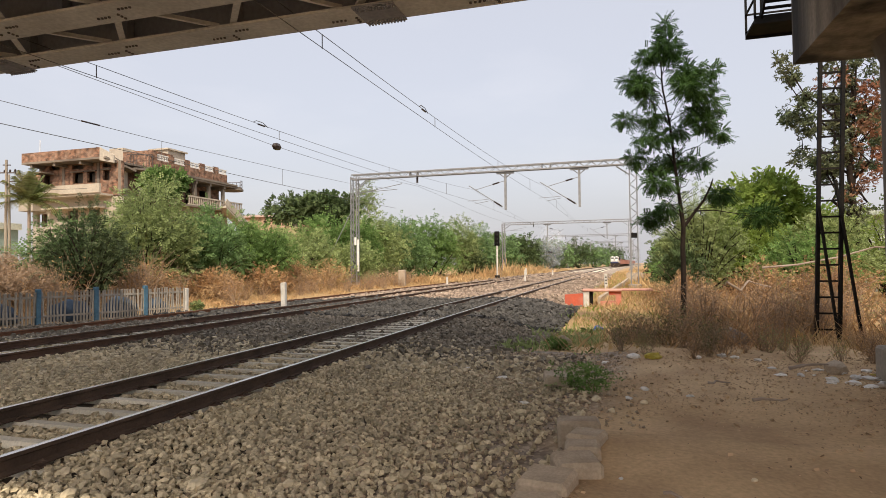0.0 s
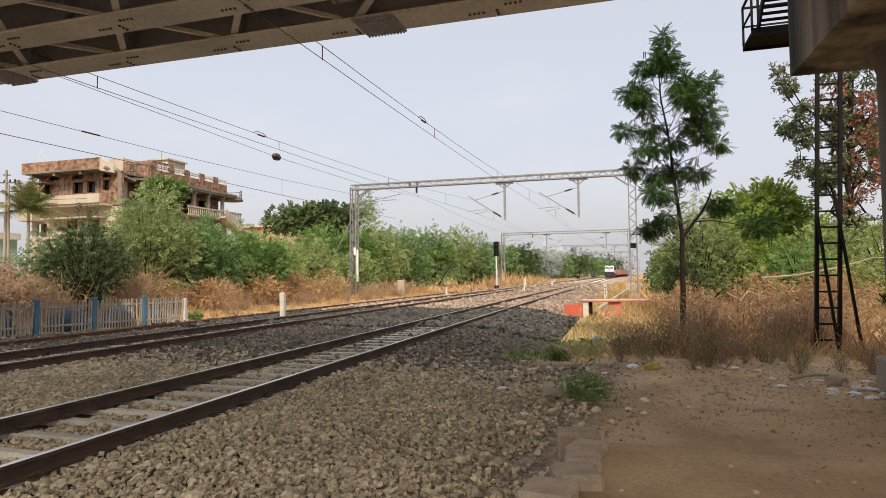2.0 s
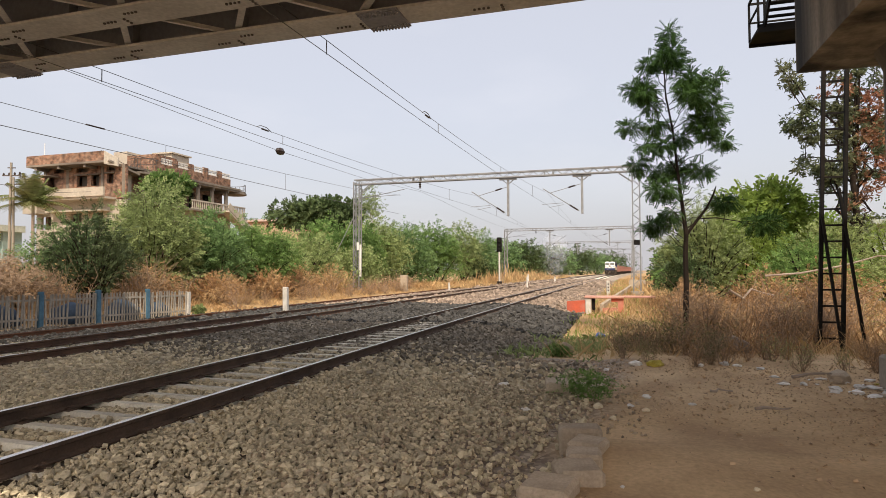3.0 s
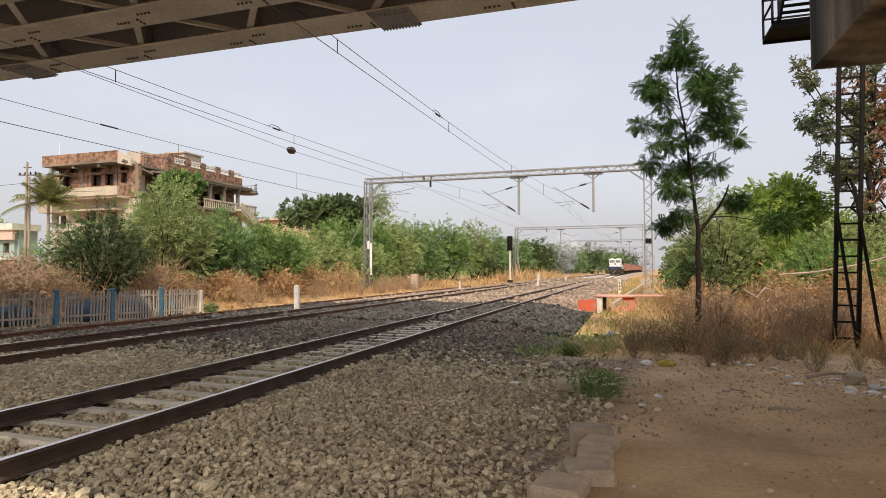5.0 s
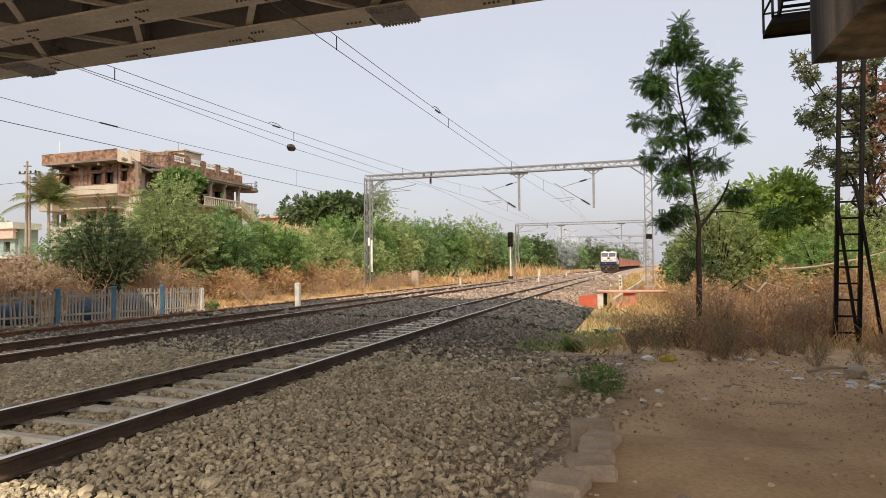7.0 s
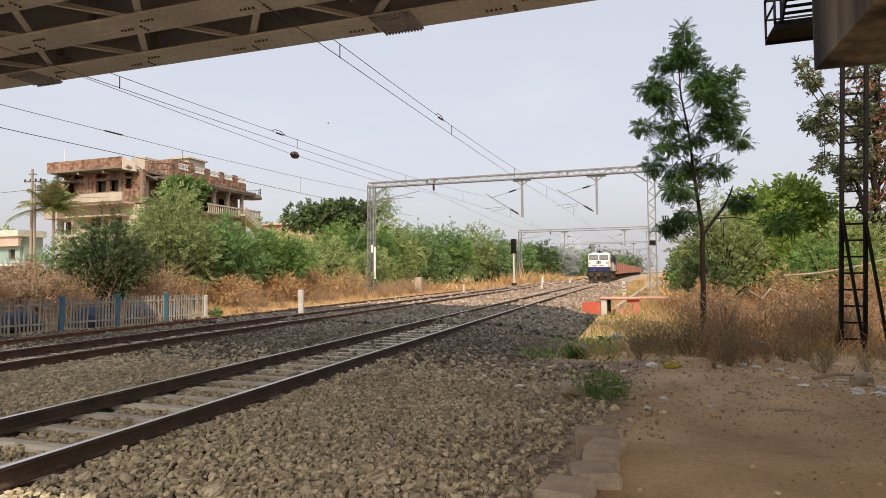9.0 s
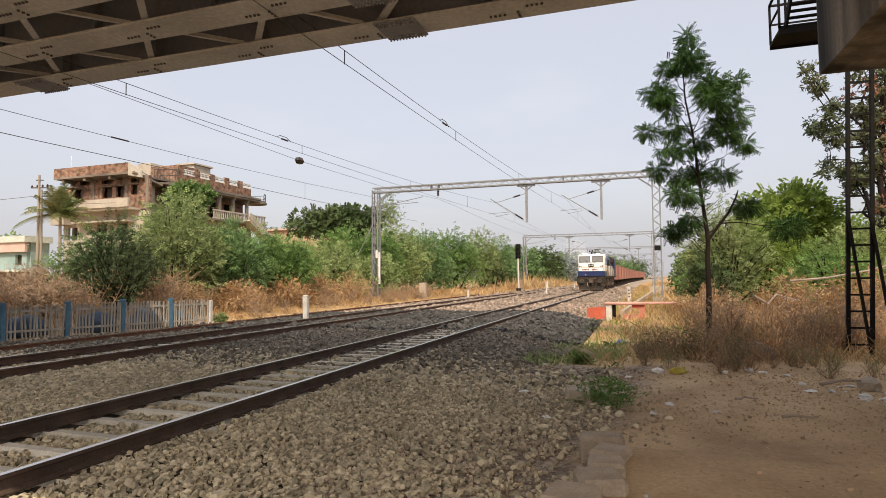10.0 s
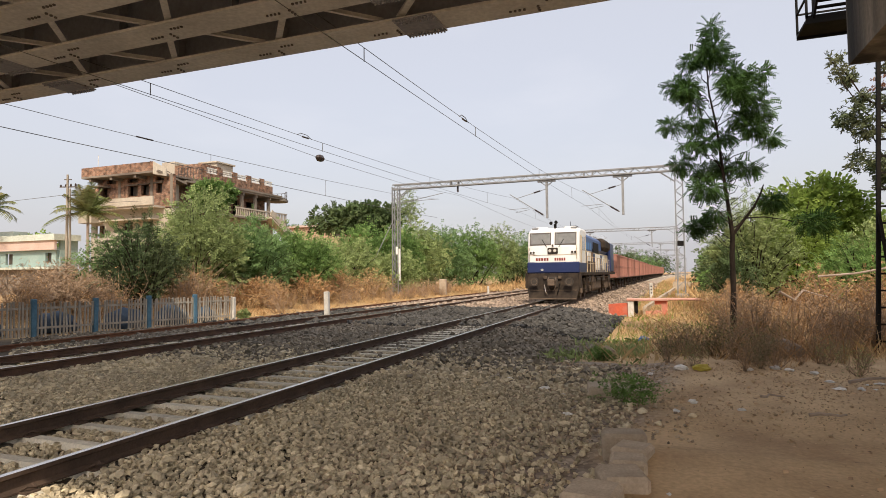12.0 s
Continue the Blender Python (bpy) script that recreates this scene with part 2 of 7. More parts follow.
M = dict(
    stone=mat("ballast_stone", (0.60, 0.515, 0.36), (0.485, 0.415, 0.295), 0.6, 25, 0.9, island=0.33, bump=0.4),
    stone_fine=mat("dusty_gravel", (0.45, 0.36, 0.255), (0.35, 0.275, 0.20), 0.6, 25, 0.95, island=0.4, bump=0.3),
    stone_earth=mat("earthy_gravel", (0.53, 0.39, 0.24), (0.43, 0.315, 0.195), 0.6, 25, 0.95, island=0.35, bump=0.3),
    stone_mid=mat("ballast_stone_grey", (0.25, 0.215, 0.165), (0.19, 0.165, 0.13), 0.6, 25, 0.9, island=0.4, bump=0.4),
    stone_dark=mat("ballast_stone_fresh", (0.088, 0.082, 0.074), (0.063, 0.06, 0.056), 0.6, 25, 0.85, island=0.45, bump=0.4),
    stone_far=mat("ballast_stone_dusty", (0.33, 0.255, 0.195), (0.255, 0.195, 0.15), 0.3, 25, 0.9, island=0.45, bump=0.4),
    rail=mat("rail_rust", (0.115, 0.078, 0.058), (0.075, 0.052, 0.04), 3, 40, 0.85, spec=0.2),
    rail_orange=mat("rail_rust_bright", (0.21, 0.098, 0.055), (0.14, 0.07, 0.042), 3, 40, 0.9),
    rail_dusty=mat("rail_rust_orange", (0.13, 0.075, 0.05), (0.085, 0.052, 0.038), 3, 40, 0.9),
    rail_top=mat("rail_polished", (0.84, 0.80, 0.77), (0.70, 0.65, 0.6), 2, 60, 0.26, 0.95, bump=0),
    sleeper=mat("concrete_sleeper", (0.70, 0.65, 0.55), (0.60, 0.55, 0.45), 3, 40, 0.9, rand=0.15),
    concrete=mat("concrete_weathered", (0.36, 0.31, 0.25), (0.27, 0.235, 0.19), 0.8, 14, 0.9, stain=(0.10, 0.09, 0.08), streak=0.25),
    cap=mat("stained_concrete", (0.34, 0.295, 0.235), (0.16, 0.142, 0.12), 2.8, 14, 0.9, stain=(0.035, 0.033, 0.031), streak=0.06),
    block=mat("concrete_block", (0.50, 0.41, 0.31), (0.40, 0.32, 0.235), 4, 40, 0.92, rand=0.12),
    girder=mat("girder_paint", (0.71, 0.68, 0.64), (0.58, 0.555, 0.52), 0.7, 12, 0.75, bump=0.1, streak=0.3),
    # darker web tone: shade between the girders put into the colour; also splice plates
    girder_dark=mat("web_shade_and_splice_paint", (0.36, 0.36, 0.39), (0.27, 0.27, 0.30), 0.7, 12, 0.75, bump=0.1),
    bolt=mat("bolt_steel", (0.13, 0.11, 0.10), None, 5, 30, 0.7),
    galv=mat("galvanised_steel", (0.27, 0.27, 0.27), (0.21, 0.21, 0.215), 2, 20, 0.6, 0.2, bump=0.05),
    wire=mat("wire_dark", (0.17, 0.165, 0.16), None, 5, 20, 0.6, 0.3, bump=0),
    insulator=mat("insulator_brown", (0.05, 0.035, 0.03), None, 5, 20, 0.35, bump=0),
    blacksteel=mat("black_painted_steel", (0.009, 0.009, 0.009), (0.018, 0.015, 0.013), 3, 30, 0.75, bump=0.1, spec=0.12),
    white=mat("white_paint", (0.78, 0.76, 0.72), (0.68, 0.65, 0.6), 2, 20, 0.6, bump=0.05),
    post=mat("whitewashed_concrete", (0.66, 0.63, 0.58), (0.52, 0.48, 0.42), 3, 30, 0.9),
    red=mat("red_lead_paint", (0.58, 0.12, 0.06), (0.47, 0.115, 0.07), 1.5, 20, 0.75, stain=(0.55, 0.3, 0.22)),
    pinkish=mat("faded_red_slab", (0.62, 0.36, 0.30), (0.52, 0.28, 0.22), 1.5, 20, 0.85),
    loco_white=mat("loco_white", (0.80, 0.79, 0.765), (0.76, 0.745, 0.71), 1.2, 10, 0.4, grain=0.03, bump=0.0, stain=(0.68, 0.65, 0.6), streak=0.3, spec=0.5),
    loco_blue=mat("loco_blue", (0.012, 0.022, 0.085), (0.017, 0.03, 0.105), 1.0, 10, 0.4, grain=0.05, bump=0.0, spec=0.5),
    loco_lightblue=mat("loco_light_blue", (0.022, 0.075, 0.235), (0.018, 0.05, 0.16), 1.0, 10, 0.45, grain=0.06, bump=0.0, spec=0.5),
    loco_cream=mat("loco_cream", (0.66, 0.53, 0.35), (0.5, 0.40, 0.27), 1.0, 10, 0.5, grain=0.1, bump=0.0),
    loco_dark=mat("underframe_grime", (0.028, 0.023, 0.02), (0.06, 0.045, 0.034), 2.5, 25, 0.85, bump=0.2, spec=0.08),
    bogie=mat("bogie_brake_dust", (0.17, 0.125, 0.092), (0.085, 0.064, 0.05), 3, 25, 0.9, bump=0.2, spec=0.1),
    buffer=mat("buffer_steel", (0.075, 0.062, 0.052), (0.05, 0.042, 0.036), 4, 30, 0.7, 0.1, spec=0.15),
    debris=mat("dry_leaf_debris", (0.40, 0.275, 0.17), (0.48, 0.34, 0.21), 1, 6, 0.9, island=0.5, bump=0),
    wheel=mat("wheel_steel", (0.16, 0.11, 0.085), (0.10, 0.07, 0.055), 4, 30, 0.6, 0.4),
    # opaque grey base carries the sky reflection and visible cab interior
    glass=mat("cab_glass_reflection_grey", (0.15, 0.15, 0.14), (0.20, 0.195, 0.18), 1, 5, 0.08, bump=0, spec=0.8),
    lens=mat("lamp_lens", (0.65, 0.62, 0.55), None, 8, 20, 0.15, bump=0, spec=0.8),
    maroon=mat("maroon_paint", (0.26, 0.05, 0.045), (0.2, 0.05, 0.04), 3, 20, 0.7, bump=0),
    loco_paleblue=mat("loco_pale_blue", (0.10, 0.27, 0.52), (0.08, 0.2, 0.42), 1.0, 10, 0.5, grain=0.08, bump=0),
    wagon=mat("wagon_oxide_red", (0.37, 0.18, 0.14), (0.29, 0.14, 0.11), 0.8, 12, 0.85, rand=0.15, bump=0.1, stain=(0.14, 0.07, 0.055), streak=0.3),
    brick=brick_mat("bare_brick", (0.25, 0.115, 0.065), (0.12, 0.06, 0.042), (0.24, 0.19, 0.145)),
    plaster=mat("cream_plaster", (0.54, 0.475, 0.39), (0.44, 0.38, 0.305), 0.5, 8, 0.9, stain=(0.30, 0.25, 0.2), streak=0.3),
    slab=mat("slab_concrete", (0.26, 0.22, 0.18), (0.19, 0.16, 0.13), 0.7, 10, 0.92, stain=(0.14, 0.115, 0.095), streak=0.4),
    # near-black colour that paints the shade of rooms behind openings
    dark_in=mat("unlit_interior_tone", (0.10, 0.085, 0.07), None, 1, 8, 0.95),
    hut_pink=mat("pink_wall", (0.62, 0.47, 0.41), (0.55, 0.41, 0.35), 1, 8, 0.9),
    hut_teal=mat("teal_wall", (0.33, 0.43, 0.40), (0.27, 0.37, 0.35), 1, 8, 0.9),
    hut_roof=mat("pale_roof", (0.58, 0.62, 0.55), (0.48, 0.52, 0.46), 1, 8, 0.9),
    orange=mat("orange_wall", (0.56, 0.37, 0.26), (0.5, 0.32, 0.22), 1, 8, 0.9),
    picket=mat("dusty_picket", (0.40, 0.365, 0.31), (0.28, 0.25, 0.21), 3, 30, 0.9, rand=0.2),
    bluepaint=mat("blue_post_paint", (0.09, 0.19, 0.27), (0.06, 0.13, 0.19), 3, 20, 0.8),
    tarp=mat("blue_tarpaulin", (0.035, 0.06, 0.10), (0.06, 0.09, 0.13), 2, 15, 0.6),
    bark=mat("bark", (0.034, 0.025, 0.02), (0.022, 0.017, 0.014), 4, 30, 0.95, bump=0.6, spec=0.1),
    bark_pale=mat("bark_pale", (0.42, 0.34, 0.28), (0.28, 0.22, 0.17), 2, 20, 0.9, bump=0.4),
    leaf=mat("acacia_leaf", (0.20, 0.31, 0.09), (0.14, 0.235, 0.07), 0.35, 6, 0.7, island=0.35, bump=0, thin=0.35, rand=0.12, spec=0.15),
    leaf_mid=mat("grey_green_acacia_leaf", (0.195, 0.30, 0.115), (0.14, 0.225, 0.085), 0.35, 6, 0.7, island=0.4, bump=0, thin=0.35, rand=0.12, spec=0.15),
    leaf_light=mat("young_acacia_leaf", (0.31, 0.365, 0.15), (0.235, 0.30, 0.115), 0.35, 6, 0.7, island=0.35, bump=0, thin=0.35, rand=0.12, spec=0.15),
    leaf_dark=mat("dense_leaf", (0.075, 0.115, 0.045), (0.095, 0.125, 0.05), 0.4, 6, 0.65, island=0.35, bump=0, thin=0.25, rand=0.1, spec=0.15),
    leaf_deep=mat("shaded_thorn_leaf", (0.06, 0.09, 0.038), (0.08, 0.10, 0.045), 0.4, 6, 0.65, island=0.35, bump=0, thin=0.2, spec=0.15),
    leaf_tree=mat("feathery_leaf", (0.065, 0.125, 0.03), (0.042, 0.09, 0.024), 0.6, 6, 0.6, island=0.4, bump=0, thin=0.3, spec=0.15),
    leaf_yellow=mat("sunny_leaf", (0.27, 0.35, 0.075), (0.185, 0.275, 0.06), 0.4, 6, 0.7, island=0.35, bump=0, thin=0.5, spec=0.15),
    leaf_euc=mat("eucalyptus_leaf", (0.10, 0.135, 0.07), (0.15, 0.15, 0.08), 0.5, 6, 0.6, island=0.45, bump=0, thin=0.3, spec=0.15),
    leaf_red=mat("rusty_leaf", (0.29, 0.125, 0.075), (0.24, 0.14, 0.08), 0.6, 6, 0.7, island=0.4, bump=0, thin=0.3, spec=0.15),
    palm=mat("palm_leaf", (0.13, 0.17, 0.055), (0.22, 0.2, 0.09), 0.6, 6, 0.6, island=0.3, bump=0, thin=0.25, spec=0.15),
    straw=mat("dry_grass", (0.56, 0.41, 0.21), (0.48, 0.30, 0.15), 0.4, 6, 0.9, island=0.4, bump=0, thin=0.25, spec=0.15),
    straw_brown=mat("dry_shrub_leaf", (0.42, 0.24, 0.12), (0.46, 0.32, 0.165), 0.5, 6, 0.9, island=0.4, bump=0, thin=0.2, rand=0.15, spec=0.15),
    twig=mat("dry_twig", (0.36, 0.26, 0.175), (0.25, 0.175, 0.12), 3, 20, 0.95, island=0.3, bump=0),
    litter=mat("pale_litter", (0.82, 0.80, 0.77), (0.66, 0.63, 0.58), 6, 30, 0.7, rand=0.2),
    rag_blue=mat("blue_rag", (0.04, 0.12, 0.38), None, 6, 30, 0.8),
    rag_yellow=mat("yellow_bag", (0.55, 0.45, 0.08), None, 6, 30, 0.7),
)


# ---- geometry helpers ----
class Geo:
    """Collects faces for one mesh."""

    def __init__(self):
        self.v, self.f = [], []

    def add(self, verts, faces):
        k = len(self.v)
        self.v += [tuple(p) for p in verts]
        self.f += [tuple(i + k for i in q) for q in faces]
        return self

    def box(self, c, s, m=None, ch=0.0):
        """A box round c of size s, edges chamfered by ch; m turns it first."""
        h = [a / 2 for a in s]
        pts, faces = [], []
        if ch <= 0:
            pts = [(x * h[0], y * h[1], z * h[2]) for x in (-1, 1) for y in (-1, 1) for z in (-1, 1)]
            faces = [(0, 1, 3, 2), (4, 6, 7, 5), (0, 4, 5, 1), (2, 3, 7, 6), (0, 2, 6, 4), (1, 5, 7, 3)]
        else:
            a, b = [q - ch for q in h], h
            for sx in (-1, 1):
                for sy in (-1, 1):
                    for sz in (-1, 1):
                        pts += [(sx * b[0], sy * a[1], sz * a[2]), (sx * a[0], sy * b[1], sz * a[2]), (sx * a[0], sy * a[1], sz * b[2])]
            idx = lambda x, y, z, k: ((x * 2 + y) * 2 + z) * 3 + k
            for k, (u, w) in enumerate(((1, 2), (0, 2), (0, 1))):
                for s_ in (0, 1):
                    ring = []
                    for (p, q) in ((0, 0), (1, 0), (1, 1), (0, 1)):
                        e = [0, 0, 0]
                        e[k], e[u], e[w] = s_, p, q
                        ring.append(idx(*e, k))
                    faces.append(tuple(ring if (s_ == 1) != (k == 1) else ring[::-1]))
            for k, (u, w) in enumerate(((1, 2), (0, 2), (0, 1))):
                for p in (0, 1):
                    for q in (0, 1):
                        e0, e1 = [0, 0, 0], [0, 0, 0]
                        e0[u], e0[w], e0[k] = p, q, 0
                        e1[u], e1[w], e1[k] = p, q, 1
                        faces.append((idx(*e0, u), idx(*e1, u), idx(*e1, w), idx(*e0, w)))
            for x in (0, 1):
                for y in (0, 1):
                    for z in (0, 1):
                        faces.append((idx(x, y, z, 0), idx(x, y, z, 1), idx(x, y, z, 2)))
        if m is not None:
            pts = [m @ Vector(p) for p in pts]
        return self.add([(p[0] + c[0], p[1] + c[1], p[2] + c[2]) for p in pts], faces)

    def span(self, x0, x1, y0, y1, z0, z1, ch=0.0):
        return self.box(((x0 + x1) / 2, (y0 + y1) / 2, (z0 + z1) / 2), (abs(x1 - x0), abs(y1 - y0), abs(z1 - z0)), None, ch)

    def bar(self, a, b, w, h=None, up=(0, 0, 1)):
        """A rectangular bar from a to b."""
        a, b = Vector(a), Vector(b)
        d = b - a
        t = d.normalized()
        upv = Vector(up)
        if abs(t.dot(upv)) > 0.98:
            upv = Vector((0, 1, 0))
        s = t.cross(upv).normalized()
        u = s.cross(t)
        m = Matrix((s, t, u)).transposed()
        return self.box((a + b) / 2, (w, d.length, h or w), m)

    def tube(self, pts, radii, n=6, caps=True):
        """A tapered tube along pts."""
        pts = [Vector(p) for p in pts]
        if not hasattr(radii, "__len__"):
            radii = [radii] * len(pts)
        rings = []
        for i, p in enumerate(pts):
            t = (pts[min(i + 1, len(pts) - 1)] - pts[max(i - 1, 0)]).normalized()
            s = t.cross(Vector((0.0, 0.0, 1.0)) if abs(t.z) < 0.9 else Vector((0.0, 1.0, 0.0))).normalized()
            u = s.cross(t)
            rings.append([p + (s * math.cos(a) + u * math.sin(a)) * radii[i] for a in (2 * math.pi * k / n for k in range(n))])
        verts = [q for r in rings for q in r]
        faces = [(i * n + k, i * n + (k + 1) % n, (i + 1) * n + (k + 1) % n, (i + 1) * n + k) for i in range(len(pts) - 1) for k in range(n)]
        if caps:
            faces += [tuple(range(n))[::-1], tuple((len(pts) - 1) * n + k for k in range(n))]
        return self.add(verts, faces)

    def disc(self, c, r, t, axis="y", n=16):
        e = {"x": (t / 2, 0, 0), "y": (0, t / 2, 0), "z": (0, 0, t / 2)}[axis]
        c, e = Vector(c), Vector(e)
        return self.tube([c - e, c + e], r, n)

    def wall(self, axis, at, thick, u0, u1, z0, z1, holes=()):
        """A wall in the plane axis = at, with openings (u0, u1, z0, z1) through it."""
        us = sorted({u0, u1, *(h[0] for h in holes), *(h[1] for h in holes)})
        zs = sorted({z0, z1, *(h[2] for h in holes), *(h[3] for h in holes)})
        for a, b in zip(us, us[1:]):
            for c, d in zip(zs, zs[1:]):
                um, zm = (a + b) / 2, (c + d) / 2
                if any(h[0] < um < h[1] and h[2] < zm < h[3] for h in holes):
                    continue
                if axis == "y":
                    self.span(a, b, at - thick / 2, at + thick / 2, c, d)
                else:
                    self.span(at - thick / 2, at + thick / 2, a, b, c, d)
        return self


def mesh_of(name, v, f, materials, smooth=False):
    me = bpy.data.meshes.new(name)
    me.from_pydata(v, [], f)
    for m in materials if isinstance(materials, (list, tuple)) else [materials]:
        me.materials.append(m)
    if smooth:
        me.polygons.foreach_set("use_smooth", [True] * len(me.polygons))
    me.update()
    return me


def array_mesh(name, verts, faces, material):
    """A mesh of equal-sided faces from numpy arrays (n, 3) and (m, k)."""
    me = bpy.data.meshes.new(name)
    m, k = faces.shape
    me.vertices.add(len(verts))
    me.vertices.foreach_set("co", np.asarray(verts, np.float32).ravel())
    me.loops.add(m * k)
    me.loops.foreach_set("vertex_index", faces.astype(np.int32).ravel())
    me.polygons.add(m)
    me.polygons.foreach_set("loop_start", np.arange(0, m * k, k, dtype=np.int32))
    me.update(calc_edges=True)
    me.shade_flat()
    me.materials.append(material)
    return me


def part(name, g, material, parent=None, label="", smooth=False, at=None):
    """Links a Geo (or a mesh) as one object under a thing or part."""
    me = g if isinstance(g, bpy.types.Mesh) else mesh_of(name, g.v, g.f, material, smooth)
    ob = new(name, me)
    if parent is not None:
        ob.parent = parent
    if at is not None:
        ob.matrix_basis = at
    return tagged(ob, label)


def thing(name, label, category, group="", kind="", at=None):
    ob = new(name)
    ob.empty_display_size = 0.2
    if at is not None:
        ob.matrix_basis = at
    return tagged(ob, label, category, group, kind)


def turns(n, rng, tilt=3.2):
    """n random rotation matrices."""
    q = rng.normal(size=(n, 4))
    q /= np.linalg.norm(q, axis=1, keepdims=True)
    w, x, y, z = q.T
    return np.stack([np.stack([1 - 2 * (y * y + z * z), 2 * (x * y - z * w), 2 * (x * z + y * w)], 1),
                     np.stack([2 * (x * y + z * w), 1 - 2 * (x * x + z * z), 2 * (y * z - x * w)], 1),
                     np.stack([2 * (x * z - y * w), 2 * (y * z + x * w), 1 - 2 * (x * x + y * y)], 1)], 1)


def scatter(tv, tf, rot, pos):
    """Copies a small template by rotation (with scale) and place, as arrays."""
    n, k = len(pos), len(tv)
    v = np.einsum("nij,kj->nki", rot, tv) + pos[:, None, :]
    f = tf[None] + (np.arange(n) * k)[:, None, None]
    return v.reshape(-1, 3), f.reshape(-1, tf.shape[1])


def frames_along(d, rng):
    """Rotations whose x axis is d, with the rest turned by chance, roughly face up."""
    d = d / np.linalg.norm(d, axis=1, keepdims=True)
    up = rng.normal(size=d.shape) * 0.6 + [0, 0, 1]
    s = np.cross(up, d)
    s /= np.linalg.norm(s, axis=1, keepdims=True) + 1e-9
    return np.stack([d, s, np.cross(d, s)], 2)


def spray(pairs, length, leaf, width, droop=0.15):
    """A feather: leaflets in pairs along a stalk in x; quads."""
    v, f = [], []
    for i in range(pairs):
        t = (i + 0.6) / pairs
        x, z = t * length, -droop * length * t * t
        for s in (-1, 1):
            a = np.array([x, 0, z])
            b = a + np.array([0.45, s * 0.85, -0.2]) * leaf
            w = np.array([1, -0.3 * s, 0]) * width * 0.78
            k = len(v)
            c = a * 0.45 + b * 0.55
            v += [a, c + w, b, c - w]
            f.append((k, k + 1, k + 2, k + 3) if s > 0 else (k + 3, k + 2, k + 1, k))
    return np.array(v), np.array(f)


FINE_FEATHER = spray(6, 0.34, 0.085, 0.036, 0.3)
BROAD = spray(2, 0.42, 0.24, 0.16)


def crown_mesh(name, blobs, count, template, size, material, seed, shell=0.45, droop=0.25):
    """Leaf sprays spread through ellipsoids (x, y, z, rx, ry, rz), denser outside, with ragged edges."""
    rng = np.random.default_rng(seed)
    blobs = np.array(blobs, float)
    weight = blobs[:, 3] * blobs[:, 4] + blobs[:, 3] * blobs[:, 5]
    pick = rng.choice(len(blobs), count, p=weight / weight.sum())
    u = rng.normal(size=(count, 3))
    u /= np.linalg.norm(u, axis=1, keepdims=True)
    r = shell + (1.12 - shell) * rng.random(count) ** 0.7
    lump = np.array([noise.noise(Vector(a * 2.2) + Vector((i * 3.1, 0, 0))) for a, i in zip(u, pick)])
    r = r * (1 + 0.38 * lump)
    pos = blobs[pick, :3] + u * r[:, None] * blobs[pick, 3:]
    d = u + rng.normal(size=(count, 3)) * 0.55 + [0, 0, -droop + 0.1]
    rot = frames_along(d, rng) * (size * (0.65 + 0.7 * rng.random(count)))[:, None, None]
    return array_mesh(name, *scatter(*template, rot, pos), material)


def limb(g, a, b, r0, r1, rng, bend=0.08, n=6, steps=4):
    a, b = Vector(a), Vector(b)
    d = (b - a).length
    pts = [a.lerp(b, i / steps) + (Vector(rng.normal(size=3)) * bend * d if 0 < i < steps else Vector()) for i in range(steps + 1)]
    g.tube(pts, [r0 + (r1 - r0) * i / steps for i in range(steps + 1)], n)
    return pts


# ---- the ground and the two running lines ----
NEAR_X, FAR_X, SPUR_X = -5.97, -12.1, -17.0
GAUGE = 1.676


def bend(y):
    """The lines swing gently to the right in the distance."""
    swing = 0.45 * math.sin(math.pi * (y - 25) / 150) ** 2 if 25 < y < 175 else 0.0
    return y * y / 12000 + swing if y > 0 else 0.0


def smooth(a, b, t):
    t = min(1, max(0, (t - a) / (b - a)))
    return t * t * (3 - 2 * t)


def dirt_edge(y):
    """Where the trodden earth begins, to the right of the gravel."""
    if y < 6.3:
        return -0.42
    return -0.42 + (y - 6.3) * 0.12 + 0.25 * noise.noise(Vector((y * 0.9, 3, 0)))


def ground_z(x, y):
    x = x - bend(y)
    far = smooth(12.5, 19, y)
    if x >= -4.2:  # shoulder, gravel spread and trodden earth
        spread = -0.25 - 0.08 * smooth(-4.2, -1.0, x)
        if y < 6.3:
            near = spread + smooth(-0.50, -0.44, x) * 0.20
        else:
            near = spread + smooth(-1.2, 0.8, x) * 0.17 * (1 - smooth(7.0, 9.0, y) * 0.4)
        shoulder = -0.25 - 0.40 * smooth(-4.2, -2.2, x) + 0.15 * smooth(-1.4, 1.2, x)
        z = near * (1 - far) + shoulder * far
    elif x > -14.0:  # ballast bed
        z = -0.25 - 0.03 * (1 - min(1, abs(x + 9.0) / 1.2)) * (abs(x + 9.0) < 1.2)
    else:
        z = -0.25 - 0.14 * smooth(-14.0, -15.6, x) + 0.2 * smooth(-18, -24, x) + 0.35 * smooth(-26, -34, x)
    rough = 0.02 if -17.6 < x < -1 and y < 60 else 0.05
    return z + rough * noise.noise(Vector((x * 0.9, y * 0.9, 0.0))) + (0.012 * noise.noise(Vector((x * 4, y * 4, 5.0))) if -6 < x < 8 and y < 25 else 0)


def lines(*runs):
    out = []
    for a, b, s in runs:
        out += list(np.arange(a, b, s))
    return out


gx = [-2500, -900, -400, -200, -120] + lines((-80, -30, 4), (-30, -15, 0.6), (-15, -5, 0.3), (-5, 8, 0.14), (8, 30, 1.2), (30, 90, 6)) + [90, 150, 300, 900, 2500]
